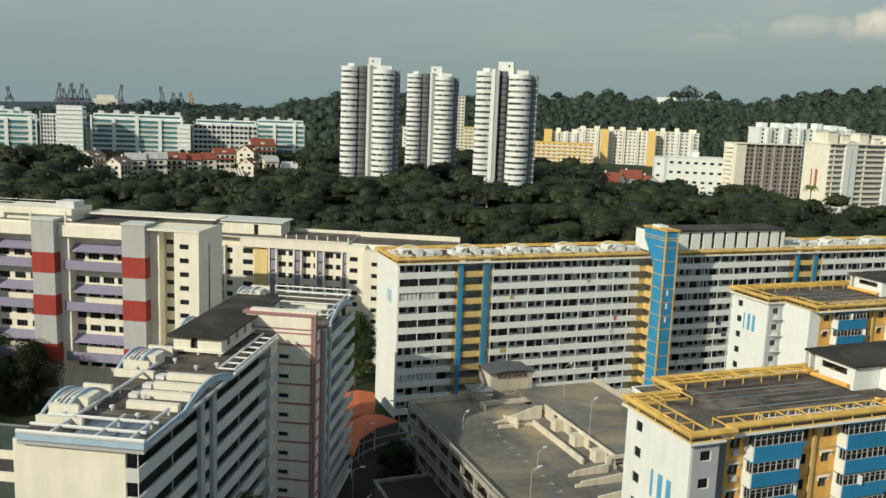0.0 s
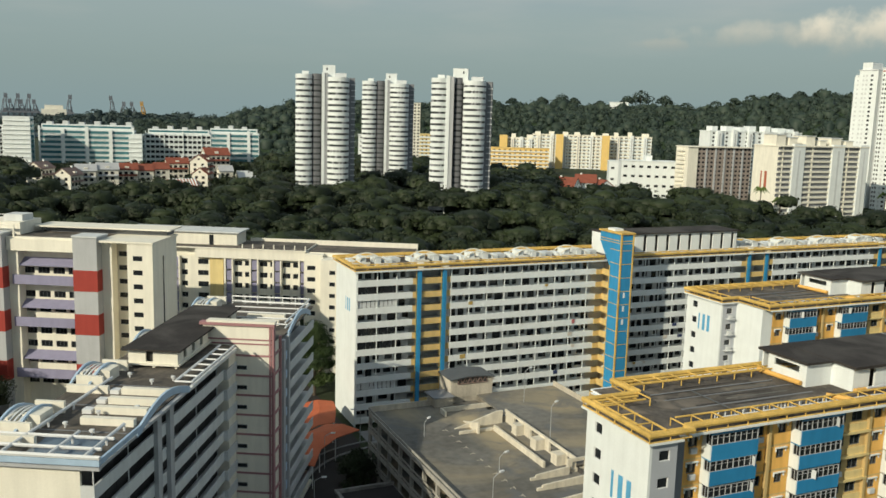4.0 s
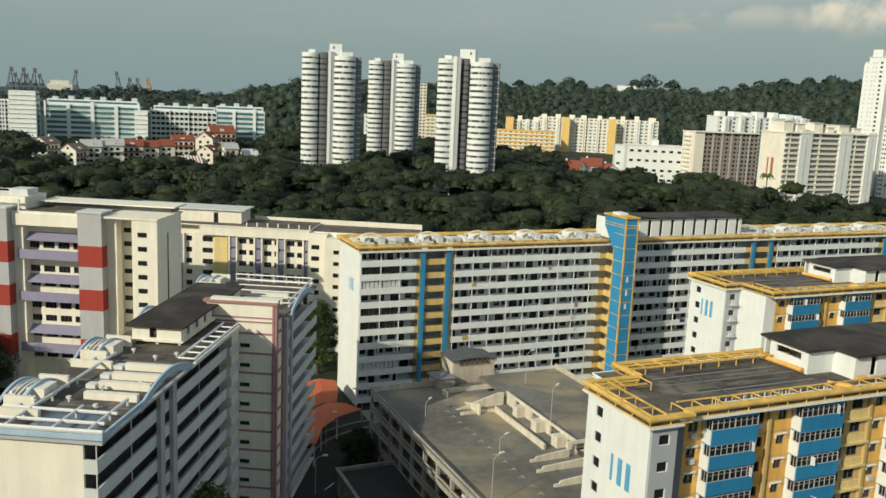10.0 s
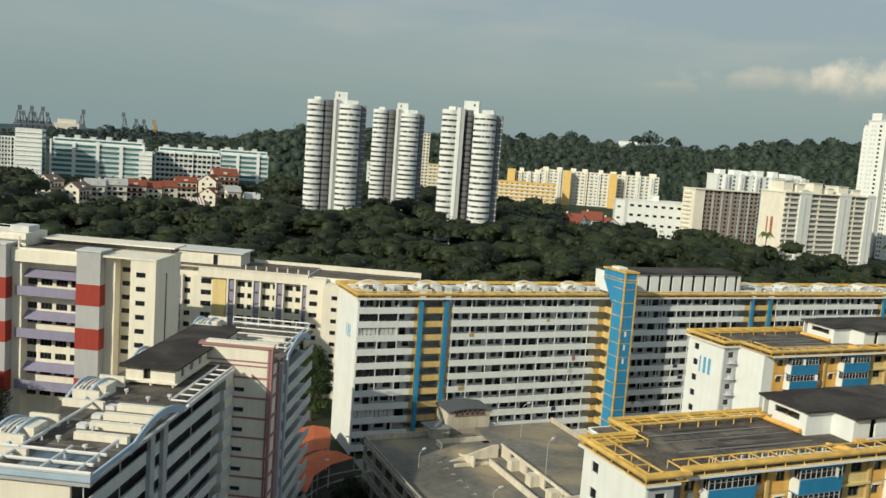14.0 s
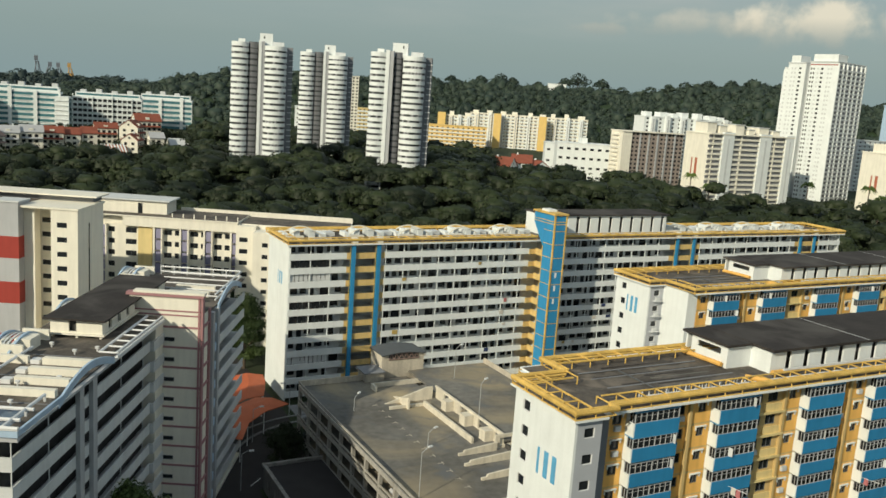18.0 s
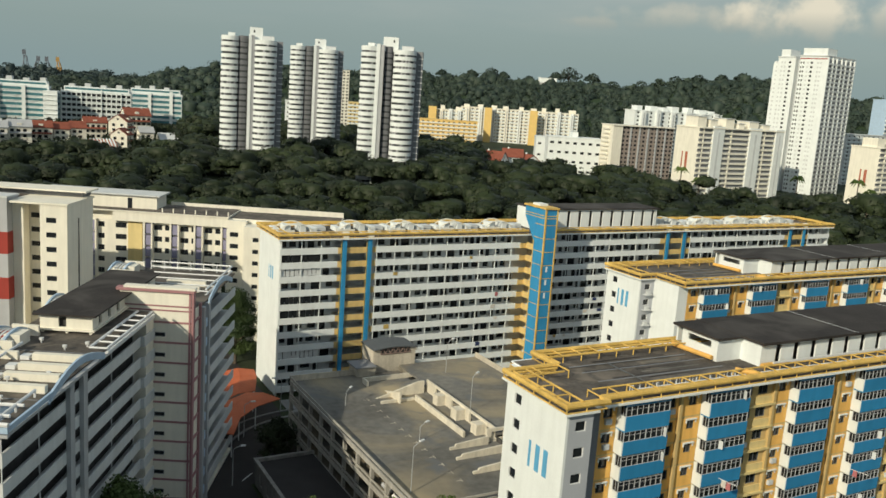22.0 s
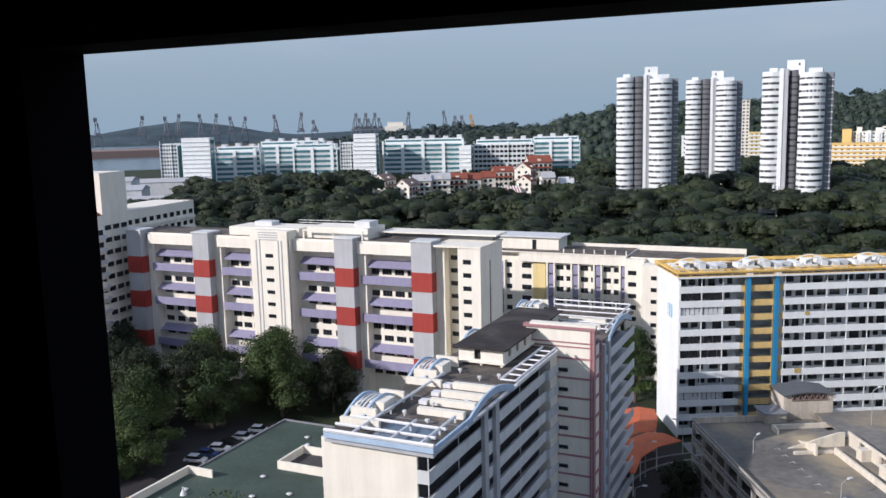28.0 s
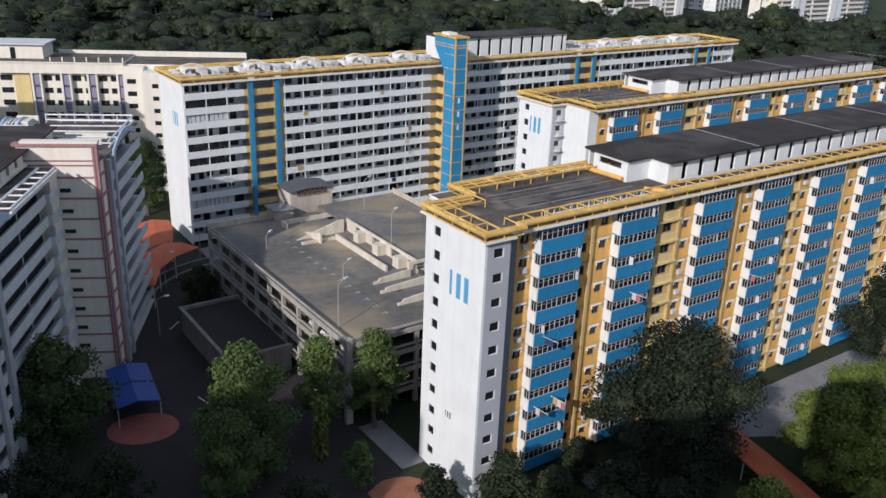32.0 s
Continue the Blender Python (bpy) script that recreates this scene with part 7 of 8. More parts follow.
def bay_front(b, az0, d, yaw, z0, top, rows, bays, depth):
    """A front of bays: ('w' white bay, 'r' dark recess with floor bands, 'b' brown wall with window pairs, 'c' cream wall), each up to a bearing."""
    x0 = 0.0
    pitch = (top - z0) / rows
    for kind_, az in bays:
        x1 = along(az0, d, yaw, az)
        if kind_ == "w":
            part("white_bay", box(x0, x1, -1.6, 0, 0, top + 1.6), WHITE, b, "projecting white bay")
            part("slot_row", Geo().box(x0 + (x1 - x0) * 0.42, x0 + (x1 - x0) * 0.58, -1.66, -1.6, z0, top - 2), PALE, b)
        elif kind_ == "c":
            part("cream_bay", box(x0, x1, -1.0, 0, 0, top + 0.6), CREAM, b)
        else:
            # for r the shade of a recess is painted on a flush sheet
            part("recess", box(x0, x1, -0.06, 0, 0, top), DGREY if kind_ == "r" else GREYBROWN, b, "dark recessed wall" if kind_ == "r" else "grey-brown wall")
            for r in range(rows):
                z = z0 + r * pitch
                if kind_ == "r":
                    part("floor_band", Geo().box(x0, x1, -0.9, -0.06, z, z + pitch * 0.40).box(x0 + (x1 - x0) * 0.3, x0 + (x1 - x0) * 0.34, -0.8, -0.06, z + pitch * 0.4, z + pitch), CREAM, b)
                else:
                    g = Geo()
                    k = max(2, round((x1 - x0) / 3.4))
                    for q in range(k):
                        c = x0 + (q + 0.5) * (x1 - x0) / k
                        g.box(c - 0.8, c + 0.8, -0.16, -0.07, z + 1.0, z + 2.4)
                    part("glazing_row", g, GLASS, b)["kind"] = "stuff"
            if kind_ == "b":
                k = max(2, round((x1 - x0) / 6.8))
                for q in range(1, k):
                    c = x0 + q * (x1 - x0) / k
                    part("wall_strip", box(c - 0.6, c + 0.6, -0.7, -0.06, 0, top), GREY, b)
        x0 = x1
    part("body", box(0, x0, 0, depth, 0, top), CREAM, b)
    part("roof_edge", box(-0.4, x0 + 0.4, -1.8, depth + 0.4, top, top + 0.7), CREAM, b)
    return x0


b18 = thing("apartment_block", *polar(24.02, 528), 0, 21, "cream slab block with a red-brown gable marking", "building", "distant blocks")
ln = bay_front(b18, 24.02, 528, 21, 9, 51.0, 14, (("r", 24.8), ("w", 25.45), ("r", 27.0), ("w", 27.65), ("r", 28.5), ("w", 28.95)), 19)
marking(b18, material("rust_marking", (0.42, 0.13, 0.08), 0.8), -0.02, 10.0, 26.0, 7.0, 10.5, n=2)
for k, (p, q, h) in enumerate(((1, 8, 6.0), (11, 17, 4.5), (24, 31, 5.5), (35, 40, 3.0), (44, 52, 4.5), (56, 62, 3.0))):
    part("roof_house", box(p, q, 3, 13, 51.7, 51.7 + h), CREAM, b18)
    part("house_roof", box(p - 0.5, q + 0.5, 2.5, 13.5, 51.7 + h, 52.1 + h), PALE, b18)
bb = thing("apartment_block", *polar(18.6, 600), 0, 14, "grey-brown slab block with cream end bay and dark windows", "building", "distant blocks")
bay_front(bb, 18.6, 600, 14, 9, 47.0, 13, (("c", 19.2), ("b", 22.45)), 14)
for k in range(13):
    part("end_balcony", box(-1.2, 0.0, 3, 12, 9 + k * 2.92, 10.2 + k * 2.92), CREAM, bb)
far_block("white slab block with stair heads on its roof", 19.9, 680, 14, 82, 14, 9, 57.5, WHITE, 16, 14, heads=7, fins=6)
b16 = thing("apartment_block", *polar(34.5, 560), 0, 21, "cream slab block with a red-brown gable marking", "building", "distant blocks")
bay_front(b16, 34.5, 560, 21, 9, 46.5, 13, (("r", 35.3), ("w", 36.0), ("r", 37.4), ("w", 38.0), ("r", 39.2)), 19)
marking(b16, bpy.data.materials["rust_marking"], -0.02, 9.0, 24.0, 6.5, 9.5, n=2)
for p, q, h in ((1, 8, 5.0), (14, 20, 4.0), (28, 36, 4.5)):
    part("roof_house", box(p, q, 3, 13, 47.2, 47.2 + h), CREAM, b16)


def white_tower():
    tw = thing("tower_block", *polar(30.9, 625), 0, 33, "tall white tower block with shaded balcony side", "building", "distant blocks")
    part("front_section", box(0, 39, 0, 18.8, 0, 101.5), WHITE, tw)
    part("slot_section", box(5, 36, 18.8, 22, 0, 100), GREY, tw, "grey recessed slot")
    part("middle_section", box(0.6, 34, 22, 34.5, 0, 100.5), WHITE, tw)
    part("end_section", box(3.0, 30, 34.5, 39, 0, 96.5), WHITE, tw)
    for y0, y1, z0, z1 in ((1.0, 17.5, 102.2, 106.8), (26.5, 33.0, 101.2, 105.8), (35, 38.6, 96.5, 98.0)):
        part("roof_house", box(1.0 if y0 < 30 else 3.2, 14, y0, y1, z0, z1), WHITE, tw)
    part("roof_band", box(-0.5, 39.5, -0.5, 19.2, 101.5, 102.2), PALE, tw)
    part("roof_band", box(0.2, 34.5, 22, 35, 100.5, 101.2), PALE, tw)
    part("red_band", box(-0.1, 0.0, 0, 18.8, 99.6, 100.2), RED, tw)
    for r in range(31):
        z = 9 + r * 2.92
        g = Geo()
        for y, w_ in ((10.4, 1.5), (16.0, 0.9), (17.7, 0.8)):
            g.box(-0.08, 0.05, y - w_ / 2, y + w_ / 2, z, z + 1.3)
        g.box(0.52, 0.65, 25.2, 26.7, z, z + 1.3)
        part("glazing_row", g, GLASS, tw)["kind"] = "stuff"
        g = Geo()
        for y, x in ((4.2, 0), (6.0, 0), (13.2, 0), (29.4, 0.6), (31.6, 0.6), (36.6, 3.0)):
            g.box(x - 0.08, x + 0.05, y - 0.6, y + 0.6, z, z + 1.2)
        part("ledge_row", g, PALE, tw)["kind"] = "stuff"
        part("balcony_band", box(1.0, 38.5, -1.0, 0, z - 0.3, z + 0.9), PALE, tw)
    # dark grey sheet paints the shade behind the balcony bands
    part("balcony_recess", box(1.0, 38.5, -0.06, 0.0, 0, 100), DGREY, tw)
    for x in (0.0, 6.5, 12, 19, 25, 32, 38):
        part("balcony_pier", box(x, x + 1.0, -1.1, 0, 0, 101), WHITE, tw)


white_tower()


def palm(az, d, h, seed):
    rng = random.Random(seed)
    x, y = polar(az, d)
    z = float(rise(x, y))
    t = thing("palm", x, y, z, 0, "tall palm with drooping fronds before the cream gable", "palm", "palms by the gable")
    part("trunk", Geo().tube((0, 0, -0.5), (0.2, 0, h), 0.35, 6, 0.25), BARK, t)
    g = Geo()
    for k in range(16):
        a = k * 2.4 + rng.uniform(-.2, .2)
        rise_ = rng.uniform(0.2, 2.0)
        p0, p1, p2 = Vector((0.2, 0, h)), Vector((math.cos(a) * 2.2, math.sin(a) * 2.2, h + rise_)), Vector((math.cos(a) * 4.4, math.sin(a) * 4.4, h + rise_ - 2.4))
        g.tube(p0, p1, 0.30, 4, 0.45).tube(p1, p2, 0.45, 4, 0.06)
    part("fronds", g, LEAF_NEAR, t)["kind"] = "stuff"


for k, (az, d, h) in enumerate(((23.2, 505, 17), (24.4, 500, 13), (30.2, 520, 17), (33.6, 520, 18), (34.3, 510, 14))):
    palm(az, d, h, k)
far_block("pale blue and white tower block far off", 34.5, 820, 21, 26, 14, 9, 80, PALEBLUE, 20, 6, band=WHITE, name="tower_block")
far_block("grey slab block beside the white tower", 32.6, 760, 21, 60, 14, 9, 50, PALE, 13, 10, band=WHITE)
far_block("grey slab block beside the white tower", 36.8, 640, 21, 60, 14, 9, 44, CREAM, 12, 10, band=WHITE, heads=3)
far_block("white low building with few openings", 14.5, 612, -8, 38, 20, 9, 35.5, WHITE, 4, 7, win=(2.6, 1.6), name="white_building", heads=1)
far_block("white low building with few openings", 13.7, 640, -8, 16, 14, 9, 33.5, WHITE, 3, 3, win=(2.4, 1.5), name="white_building")
WARM = material("warm_yellow_paint", (0.78, 0.54, 0.20), 0.75, 0.06, 0.2, 3, 0.0)
far_block("yellow slab block with white floor bands", 5.6, 830, -6, 60, 14, 10, 34.5, WARM, 7, 12, band=CREAM, win=(2.0, 1.1))
far_block("yellow and cream slab block with stair heads", 7.0, 900, -8, 28, 14, 10, 43.0, CREAM, 9, 7, band=WHITE, heads=2, fins=3)
far_block("cream slab block with yellow end walls", 8.6, 960, -9, 130, 14, 10, 46.5, CREAM, 10, 26, band=WHITE, heads=9, win=(2.6, 1.3), fins=9)
for k, az in enumerate((10.4, 13.4, 6.7)):
    x, y = polar(az, 948 if k < 2 else 895)
    solid("stair_tower", box(-4, 4, -2, 6, 10, 47.5 if k < 2 else 46), WARM, "yellow stair tower of a distant block", "stair tower", at=(x, y, 0), yaw=-10)
far_block("slim cream tower far behind the round towers", 0.66, 800, 5, 6.5, 10, 10, 74, CREAM, 22, 2, name="tower_block")
far_block("yellow slab block behind the round towers", 0.9, 850, 0, 20, 14, 10, 45, LEMON, 10, 5, band=WHITE)
far_block("white block behind the round towers", -2.95, 700, 0, 10, 12, 10, 46, WHITE, 10, 2)
far_block("white hall with a red roof behind the round towers", 0.6, 640, 0, 16, 14, 10, 27, WHITE, 2, 4, name="white_building")

# office row with blue-green glass
for az, d, w, top, rows, cols, label in (
        (-36.7, 860, 16, 47.5, 12, 6, "white office tower with window rows"), (-35.4, 850, 27, 52.5, 12, 0, "tall white office tower"),
        (-33.4, 880, 46, 38.5, 7, 9, "white office block with blue-green glass bands"), (-30.6, 905, 70, 42, 8, 14, "white office block with blue-green glass bands"),
        (-28.4, 875, 45, 39, 7, 9, "white office block with blue-green glass bands"), (-25.3, 860, 16, 44, 11, 6, "white office tower with window rows"),
        (-24.4, 850, 22, 52.2, 12, 0, "tall white office tower"), (-22.5, 880, 84, 41.5, 8, 16, "white office block with blue-green glass bands"),
        (-17.4, 860, 12, 38, 8, 0, "white office stair tower"), (-16.4, 890, 62, 38.5, 7, 14, "white office block with window rows"), (-12.6, 930, 52, 39.5, 7, 10, "white office block with blue-green glass bands")):
    b = thing("office_block", *polar(az, d), 0, -az * 0.45, label, "office building", "harbour offices")
    part("body", box(0, w, 0, 16, 0, top), WHITE, b)
    pitch = (top - 4) / rows
    for r in range(rows):
        if cols:
            part("glass_band", box(0.6, w - 0.6, -0.1, 0.05, 4 + r * pitch + 0.6, 4 + r * pitch + 0.6 + pitch * 0.52), TEAL if "glass" in label else GLASS, b)
        part("floor_ledge", box(-0.2, w + 0.2, -0.8, 0, 4 + r * pitch + 0.1, 4 + r * pitch + 0.5), WHITE, b)
    for c in range(0, cols + 1 if cols else 0, 4 if "glass" in label else 1):
        wd = 1.6 if "glass" in label else 0.45
        part("pier", box(max(0, c * w / cols - wd), min(w, c * w / cols + wd), -1.6 if c % 4 == 0 else -0.3, 0, 0, top + (2.5 if c % 8 == 0 else 0)), WHITE, b)
    part("side_glass", box(w, w + 0.1, 2, 14, 4, top - 2), TEAL, b)
    if w > 40:
        part("setback_storey", box(2, w - 2, 3, 15, top, top + 4.2), WHITE, b)
        part("setback_glass", box(3, w - 3, 2.9, 3.0, top + 1.2, top + 3.0), TEAL, b)
        for q in range(int(w / 14)):
            part("plant_room", box(6 + q * 14, 11 + q * 14, 5, 12, top + 4.2, top + 6.4 + (q % 2)), PALE, b)

# low sheds at the harbour's edge
for k, (az, d, w, dp, h, m) in enumerate(((-41.5, 640, 40, 26, 20, PALE), (-39.6, 610, 30, 18, 14, WHITE), (-43, 760, 60, 30, 20, PALE), (-39, 820, 70, 30, 14, PALE), (-38.2, 560, 22, 16, 11, WHITE), (-44, 560, 40, 20, 18, CREAM))):
    x, y = polar(az, d)
    s = thing("shed", x, y, 0, 25, "pale low shed with a pitched roof at the harbour's edge", "shed", "harbour sheds")
    part("body", box(0, w, 0, dp, 0, h), m, s)
    part("roof", Geo().prism([(-0.5, h), (dp + 0.5, h), (dp / 2, h + 3)], -0.5, w + 0.5, "x"), GREY, s)

far_block("small white hall on top of the wooded hill", 13.5, 1250, -14, 26, 12, 78, 90.0, WHITE, 1, 5, name="white_building")

# ---------------------------------------------------------------- terraced houses
def house(az, d, w, dp, top, yaw, roof_mat, label, wall=None, battens=0):
    """A gabled house: ridge along its depth, windows in the gable and the long side, a hood over the ground floor."""
    x, y = polar(az, d)
    z = float(rise(x, y))
    h = max(2.2, top - z - w * 0.36)
    t = thing("house", x, y, z, yaw, label, "house", "terraced houses")
    part("body", Geo().box(-w / 2, w / 2, 0, dp, -6, h).prism([(-w / 2, h), (w / 2, h), (0, h + w * 0.36)], 0, dp, "y"), wall or CREAM, t)
    g = Geo().prism([(-w / 2 - 0.5, h - 0.3), (0, h + w * 0.36 + 0.1), (0, h + w * 0.36 + 0.5), (-w / 2 - 0.6, h + 0.1)], -0.4, dp + 0.6, "y")
    g.prism([(w / 2 + 0.5, h - 0.3), (w / 2 + 0.6, h + 0.1), (0, h + w * 0.36 + 0.5), (0, h + w * 0.36 + 0.1)], -0.4, dp + 0.6, "y")
    part("roof", g, roof_mat, t)
    pane = shared(("house_window",), lambda: box(-0.9, 0.9, -0.08, 0.1, 0, 1.7), GLASS)
    side = shared(("house_side_window",), lambda: box(-0.1, 0.08, -1.0, 1.0, 0, 1.7), GLASS)
    for pz in (h - 3.0, h - 6.2, h - 9.4):
        if pz < 0.3:
            continue
        for px in (-w * 0.22, w * 0.22):
            part("window", pane, None, t, at=(px, 0, pz))
        for k in range(int(dp / 3.4)):
            part("window", side, None, t, at=(w / 2, 2.0 + k * 3.4, pz))
    part("attic_window", shared(("attic_window",), lambda: box(-0.6, 0.6, -0.08, 0.1, 0, 1.2), GLASS), None, t, at=(0, 0, h + w * 0.08))
    if dp > 9 and h > 5:
        part("porch_hood", Geo().prism([(w / 2, h - 3.2), (w / 2 + 1.6, h - 3.9), (w / 2 + 1.6, h - 3.7), (w / 2, h - 2.9)], 0.5, dp - 0.5, "y"), roof_mat, t)
        part("dormer", Geo().box(w * 0.16, w * 0.44, dp * 0.4, dp * 0.4 + 2.4, h, h + w * 0.2), wall or CREAM, t)
        part("chimney", Geo().box(-0.5, 0.5, dp * 0.7, dp * 0.7 + 1.0, h + w * 0.3, h + w * 0.36 + 1.4), WHITE, t)
    for k in range(battens):
        part("batten", Geo().prism([(0.1, h + w * 0.36 + 0.5), (w / 2 + 0.6, h + 0.15), (w / 2 + 0.6, h + 0.6), (0.1, h + w * 0.36 + 0.95)], 0.8 + k * dp / battens, 1.7 + k * dp / battens, "y"), WHITE, t)
    return t


HOUSES = (
    (-22.85, 560, 10, 13, 28.8, -12, BROWN, "cream gabled house with a brown roof"), (-21.28, 545, 10.5, 13, 26.0, -12, BROWN, "cream gabled house with a brown roof"),
    (-20.55, 562, 10, 11.5, 27.6, -66, GREY, "terraced house with a grey sheet roof"), (-19.35, 566, 10, 12.5, 28.2, -66, GREY, "terraced house with a grey sheet roof"),
    (-18.2, 575, 10, 12.5, 27.6, -66, TILE, "cream terraced house with red tiled roof"), (-16.9, 580, 10, 9, 26.8, -66, TILE, "cream terraced house with red tiled roof"), (-15.95, 583, 10, 9, 27.6, -66, TILE, "cream terraced house with red tiled roof"),
    (-15.2, 606, 9, 14, 29.6, -66, TILE, "pale house with a low red roof"), (-13.2, 600, 12, 13, 32.2, -6, TILE, "large cream gabled house with red tiled roof"),
    (-12.9, 632, 13, 17, 35.6, -62, TILE, "large cream house with high red tiled roof"), (-13.15, 574, 10.5, 10, 25.0, -8, TILE, "cream gabled house with red tiled roof"), (-12.0, 592, 9, 9, 25.6, -66, GREY, "pale house with a grey roof"),
    (-10.8, 600, 11, 15, 21.6, -66, PALE, "low house with a pale sheet roof"),
    (11.7, 585, 16, 16, 24, 60, TILE, "white hall with a red hipped roof"), (12.9, 600, 14, 14, 25.6, 80, TILE, "white hall with a red hipped roof"), (13.6, 592, 12, 12, 22.6, 20, TILE, "white hall with a red hipped roof"))
for row in HOUSES:
    house(*row, wall=WHITE if row[0] > 0 else None)
house(-15.1, 556, 11, 17, 17.6, -58, TERRA, "low shelter with a red roof and white battens", battens=9)


def garden_trees():
    """Low trees and shrubs between the terraced houses."""
    rng = np.random.default_rng(91)
    pts, ways = [], []
    homes = []
    for az, d, w, dp, top, yaw, *_ in HOUSES:
        x, y = polar(az, d)
        homes.append((x - dp / 2 * math.sin(radians(yaw)), y + dp / 2 * math.cos(radians(yaw))))
    for _ in range(420):
        az, d = rng.uniform(-24.5, -8.5), rng.uniform(505, 700)
        x, y = polar(az, d)
        if any((x - hx) ** 2 + (y - hy) ** 2 < 90 for hx, hy in homes):
            continue
        z = float(rise(x, y))
        r = rng.uniform(2.4, 4.6)
        h = rng.uniform(3.0, 7.0) + (3.5 if d > 640 else 0)
        p, w = crown_points(rng, [((x, y, z + h - r * 0.6), (r, r, r * 0.75)), ((x + r * 0.5, y, z + h * 0.45), (r * 0.8, r * 0.8, h * 0.4))], 80, 0.6)
        pts.append(p)
        ways.append(w)
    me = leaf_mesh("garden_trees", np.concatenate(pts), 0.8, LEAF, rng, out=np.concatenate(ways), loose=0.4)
    tagged(new("garden_trees", me), "low dark garden trees between the houses", "trees", kind="stuff")


garden_trees()


# ---------------------------------------------------------------- harbour cranes
def crane(az, d, top, lean, mat, label):
    x, y = polar(az, d)
    t = thing("harbour_crane", x, y, 0, -az, label, "crane", "harbour cranes")
    for lx in (-9, 9):
        for ly in (-9, 9):
            part("leg", Geo().tube((lx, ly, 0), (lx * 0.8, ly * 0.8, 46), 0.9, 5), mat, t)
    part("girder", Geo().box(-10, 10, -2, 2, 22, 25).box(-10, 10, -26, 22, 45, 49), mat, t)
    part("machine_room", box(-4, 6, 6, 16, 49, 55), mat, t)
    part("apex_frame", Geo().tube((-7, 0, 48), (-2, 0, top - 14), 1.1, 5).tube((7, 0, 48), (2, 0, top - 14), 1.1, 5), mat, t)
    part("boom", Geo().tube((-2.4, -4, 48), (-2.4 + lean, -2, top), 0.9, 5).tube((2.4, -4, 48), (2.4 + lean, -2, top), 0.9, 5).box(-4 + lean, 4 + lean, -3, 0, top - 12, top - 2), mat, t)
    return t


CRANE = material("grey_crane_steel", (0.15, 0.17, 0.20), 0.6, 0.05, 0.1, 1, 0.0)
CRANE_Y = material("yellow_crane_steel", (0.45, 0.28, 0.10), 0.6, 0.05, 0.1, 1, 0.0)
for k, (az, el) in enumerate(((-40.3, 0.8), (-37.7, 0.85), (-36.2, 0.78), (-35.5, 0.92), (-34.1, 0.9), (-33.2, 0.9), (-32.2, 0.7), (-31.4, 0.68), (-29.4, 0.75), (-27.8, 0.86), (-26.9, 0.35), (-24.25, 0.72), (-23.9, 0.4), (-23.6, 0.72), (-23.3, 0.38), (-23.0, 0.72), (-22.6, 0.4), (-20.75, 0.74), (-18.3, 0.75), (-17.7, 0.42), (-17.1, 0.42), (-16.5, 0.45))):
    crane(az, 2250, 62 + 2250 * math.tan(radians(el)), (3 if k % 2 else -3) + (-6 if k == 21 else 0), CRANE_Y if k in (21,) else CRANE, "tall dark ship-to-shore crane with raised boom" if k != 21 else "yellow ship-to-shore crane with raised boom")
solid("harbour_shed", Geo().box(0, 46, 0, 30, 0, 56).box(6, 40, 4, 26, 56, 64), CREAM, "large cream harbour building behind the offices", "building", at=(*polar(-22.3, 1900), 0), yaw=20)
solid("harbour_yard", Geo().box(0, 900, 0, 200, 0, 16), BROWN, "stacked containers along the quay", "containers", "stuff", at=(*polar(-41, 2000), 0), yaw=38)


# ---------------------------------------------------------------- slab blocks at the far side of the lot
def side_block():
    b = thing("apartment_block", -149.0, 182.0, 0, 92.5, "cream slab block with long window rows, partly in shade", "apartment building", "cream blocks")
    rows = [37.2 - 3.1 * k for k in range(12)]
    holes = [(1.5 + 3.2 * k, 3.6 + 3.2 * k, z, z + 1.3) for k in range(10) for z in rows]
    part("front_wall", Geo().wall(0, 33, 0, 41, -0.3, 0, holes), CREAM, b)
    part("body", box(0, 33, 0.4, 13, 0, 41), CREAM, b)
    for h in holes:
        if h[2] > 14:
            window(b, (h[0] + h[1]) / 2, -0.22, h[2], 2.1, 1.3, "S", DSTEEL, bars=1, plain=True)
    for z in rows:
        part("floor_band", box(0, 33, -0.7, -0.3, z - 1.2, z - 0.5), CREAM, b)
    part("tall_core", Geo().box(-9, 1.0, -1.0, 13, 0, 51.5), CREAM, b, "taller cream stair core")
    for z in rows:
        for wx in (-7.4, -4.2, -1.0):
            window(b, wx, -1.16, z, 2.3, 1.2, "S", DSTEEL, bars=1)
    part("tiled_roof", Geo().prism([(-16, 41), (-9, 41), (-12.5, 43)], -1, 13, "y"), TILE, b)
    part("left_part", Geo().box(-16, -9, -1, 13, 0, 41), CREAM, b)
    for z in rows:
        for wx in (-14.6, -12.4, -10.3):
            window(b, wx, -1.16, z - 1.0, 1.5, 1.3, "S", DSTEEL, bars=1)
        part("balcony", box(-15.9, -9.1, -1.9, -1.0, z - 2.0, z - 1.1), PALE, b)
    return b


side_block()


def side_block_near():
    b = thing("apartment_block", -145.5, 167.0, 0, 97, "cream slab block with white balcony bands in shade", "apartment building", "cream blocks")
    part("body", box(-30, 3, 0.6, 12, 0, 26.5), CREAM, b)
    for k in range(8):
        z = 25.0 - 2.8 * k
        part("balcony_band", box(-30, 3, -0.6, 0.6, z - 1.4, z - 0.1), CREAM, b)
        for q in range(9):
            part("window", shared(("near_window",), lambda: box(0, 2.2, 0.5, 0.56, 0, 1.1), GLASS), None, b, at=(-29.5 + q * 3.6, 0, z + 0.1))
    return b


side_block_near()


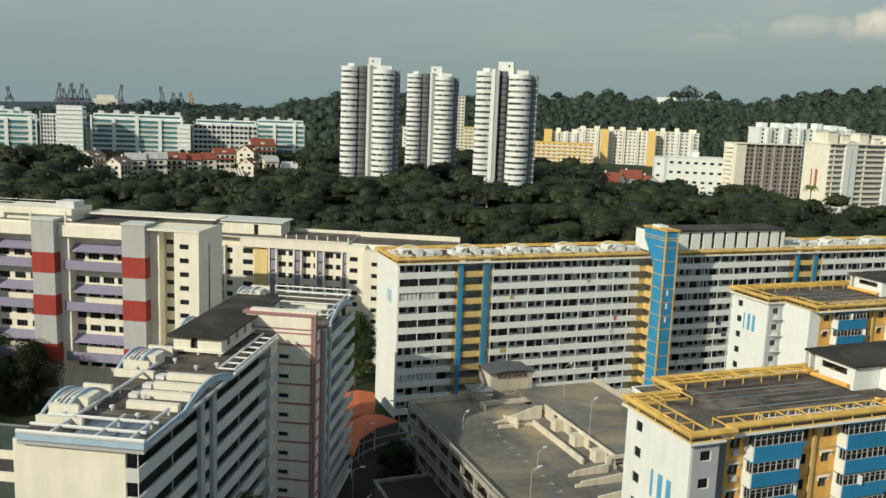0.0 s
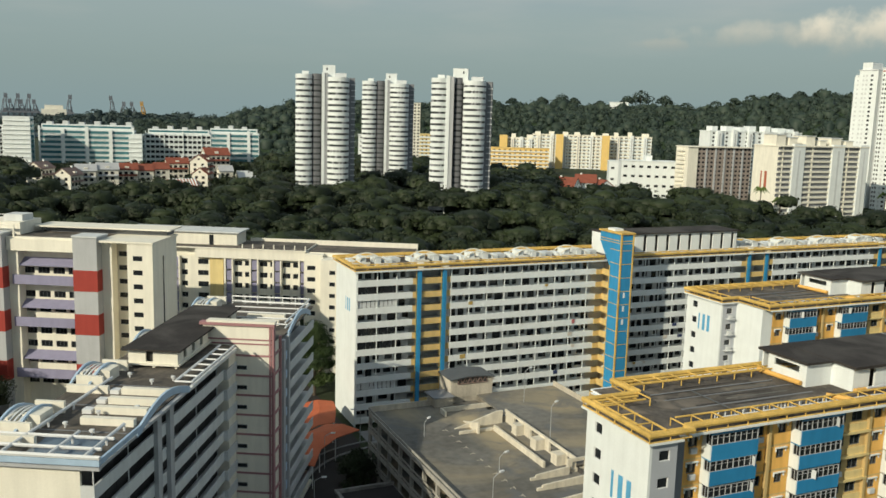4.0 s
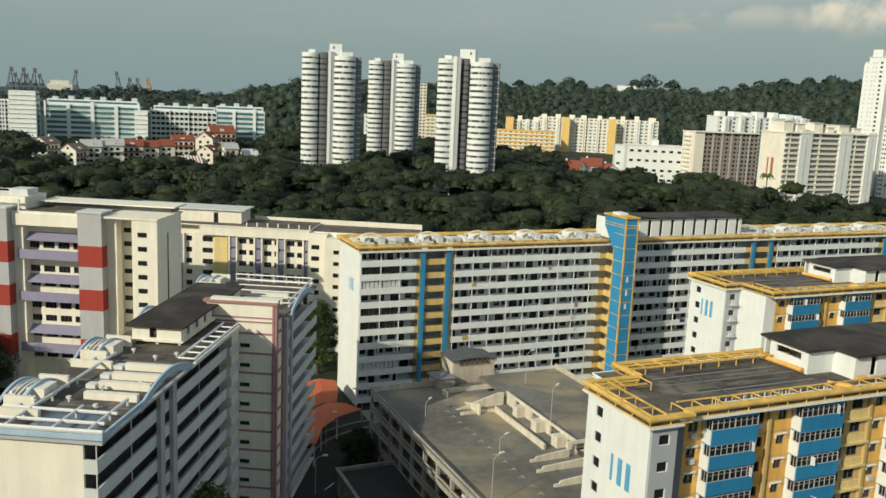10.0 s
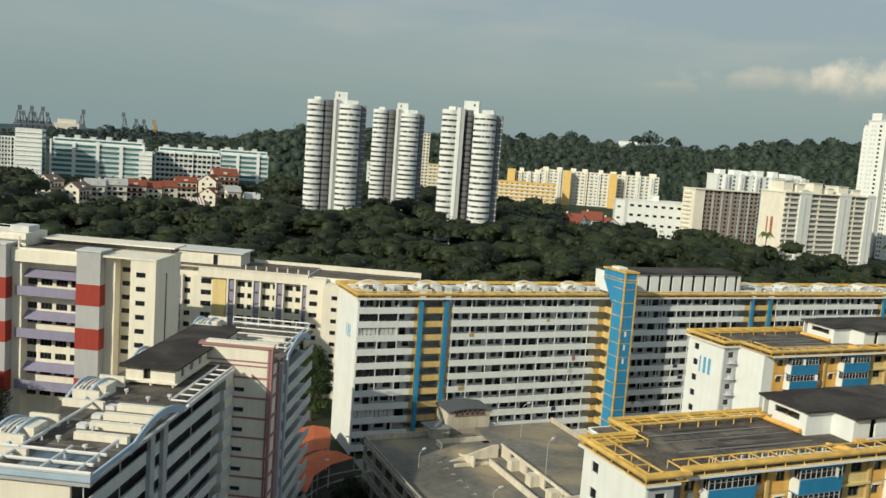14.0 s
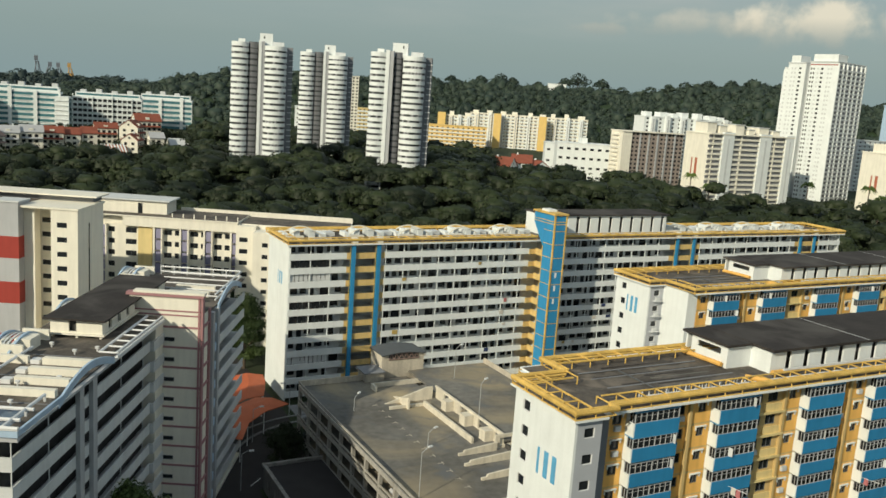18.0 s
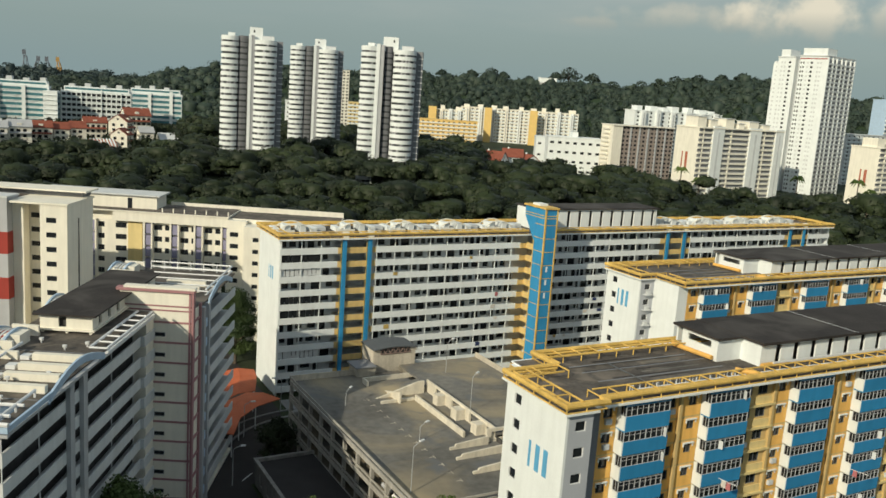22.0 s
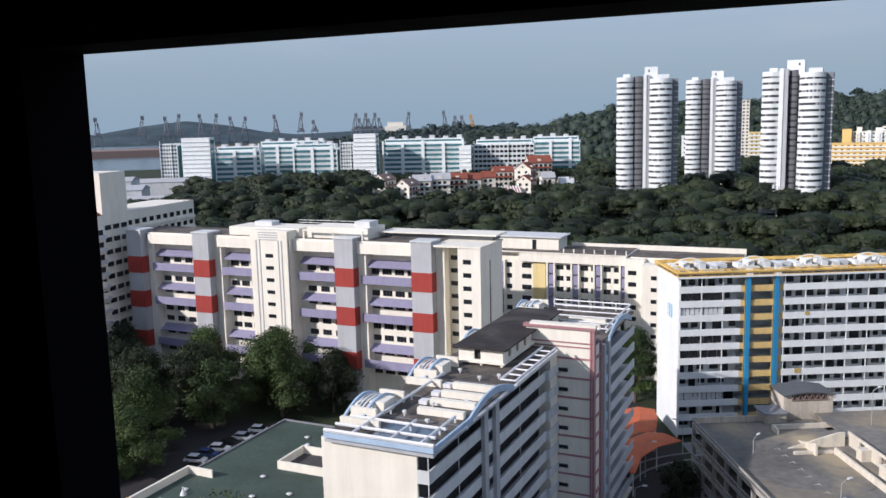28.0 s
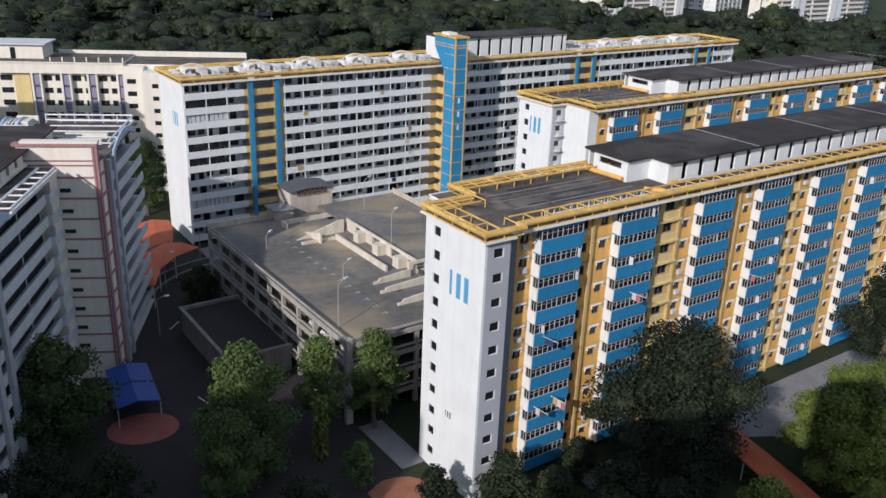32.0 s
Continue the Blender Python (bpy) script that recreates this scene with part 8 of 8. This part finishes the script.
# ---------------------------------------------------------------- the room behind the window
WIN = (-0.507, 0.216)                 # inner corner of the window frame, plan
WZ = 62.0595                          # underside of the window head
win = thing("window_1", WIN[0], WIN[1], 0, -5.0, "black window frame with dark brown jamb lining", "window", kind="structure")
part("jamb", Geo().box(-0.12, 0.0, -0.06, 0.0, 60.6, WZ + 0.1), BLACK, win)
part("jamb_lining", Geo().box(-0.20, -0.12, -0.08, -0.02, 60.6, WZ - 0.006), material("dark_brown_lining", (0.045, 0.028, 0.030), 0.95, spec=0.02), win)
part("inner_jamb", box(-0.9, -0.20, -0.06, 0.0, 60.6, WZ + 0.1), BLACK, win)
part("head", Geo().box(-0.9, 3.4, -0.06, 0.0, WZ, WZ + 0.12).box(-0.9, 3.4, -0.08, -0.02, WZ + 0.12, WZ + 0.9), BLACK, win)
part("sill", box(-0.9, 3.4, -0.05, 0.1, 60.5, 60.6), BLACK, win)
part("jamb", box(2.6, 3.4, -0.06, 0.0, 60.6, WZ + 0.1), BLACK, win)
room = thing("wall_south", WIN[0], WIN[1], 0, -5.0, "plain dim room and outer wall behind the window", "wall", kind="structure")
OUTER = material("outer_render", (0.35, 0.34, 0.32), 0.9, 0.1)
# room surfaces are near-black, the darkness of the room put into their colour
INNER = material("shade_dark_inner_wall", (0.05, 0.048, 0.046), 0.9, 0.1)
part("outer_wall", Geo().wall(-3.4, 4.2, 0, 64.6, 0.06, 0.26, [(-0.9, 3.4, 60.5, 62.95)]), OUTER, room)
part("inner_wall", Geo().wall(-2, 3.65, 60, 63.5, -0.25, -0.06, [(-0.9, 3.4, 60.5, 62.95)]), INNER, room)
part("tower_body", Geo().box(-3.4, 4.2, -7.4, -6.2, 0, 64.6).box(-3.4, -2.1, -6.2, 0.06, 0, 64.6).box(3.75, 4.2, -6.2, 0.06, 0, 64.6).box(-2.1, 3.75, -6.2, 0.06, 0, 59.9), OUTER, room)
part("room_floor", box(-2, 3.65, -6.1, -0.25, 59.95, 60.05), INNER, room)
part("room_back", Geo().box(-2.05, 3.7, -6.15, -6.05, 60, 63.4).box(-2.1, -2.0, -6.1, -0.25, 60, 63.4).box(3.65, 3.75, -6.1, -0.25, 60, 63.4), INNER, room)
tagged(solid("ceiling", box(-2.1, 3.75, -6.2, 0.05, 63.4, 63.6), INNER, "plain dim ceiling of the room", "ceiling", "structure", at=(WIN[0], WIN[1], 0), yaw=-5.0), "", "")

# unseen parts, added and sized to shade the gable, lot and road
behind = thing("apartment_block", -116, -10, 0, 0, "plain grey neighbouring slab block behind the viewpoint", "apartment building")
part("body", box(0, 38, 0, 12, 0, 70.5), OUTER, behind)
part("far_part", box(-18, 0, 0, 12, 0, 70), OUTER, behind)
part("far_part", box(-110, -72, 0, 12, 0, 74), OUTER, behind)
part("link_part", box(-72, -18, 2, 10, 0, 30), OUTER, behind)
part("tall_part", box(38, 46, 0, 12, 0, 73), OUTER, behind)

# another unseen slab, added to shade the trees below the bays
own = thing("apartment_block", -48, -25, 0, 0, "plain grey slab block next to the viewpoint", "apartment building")
part("body", box(0, 23, 0, 12, 0, 71.5), OUTER, own)
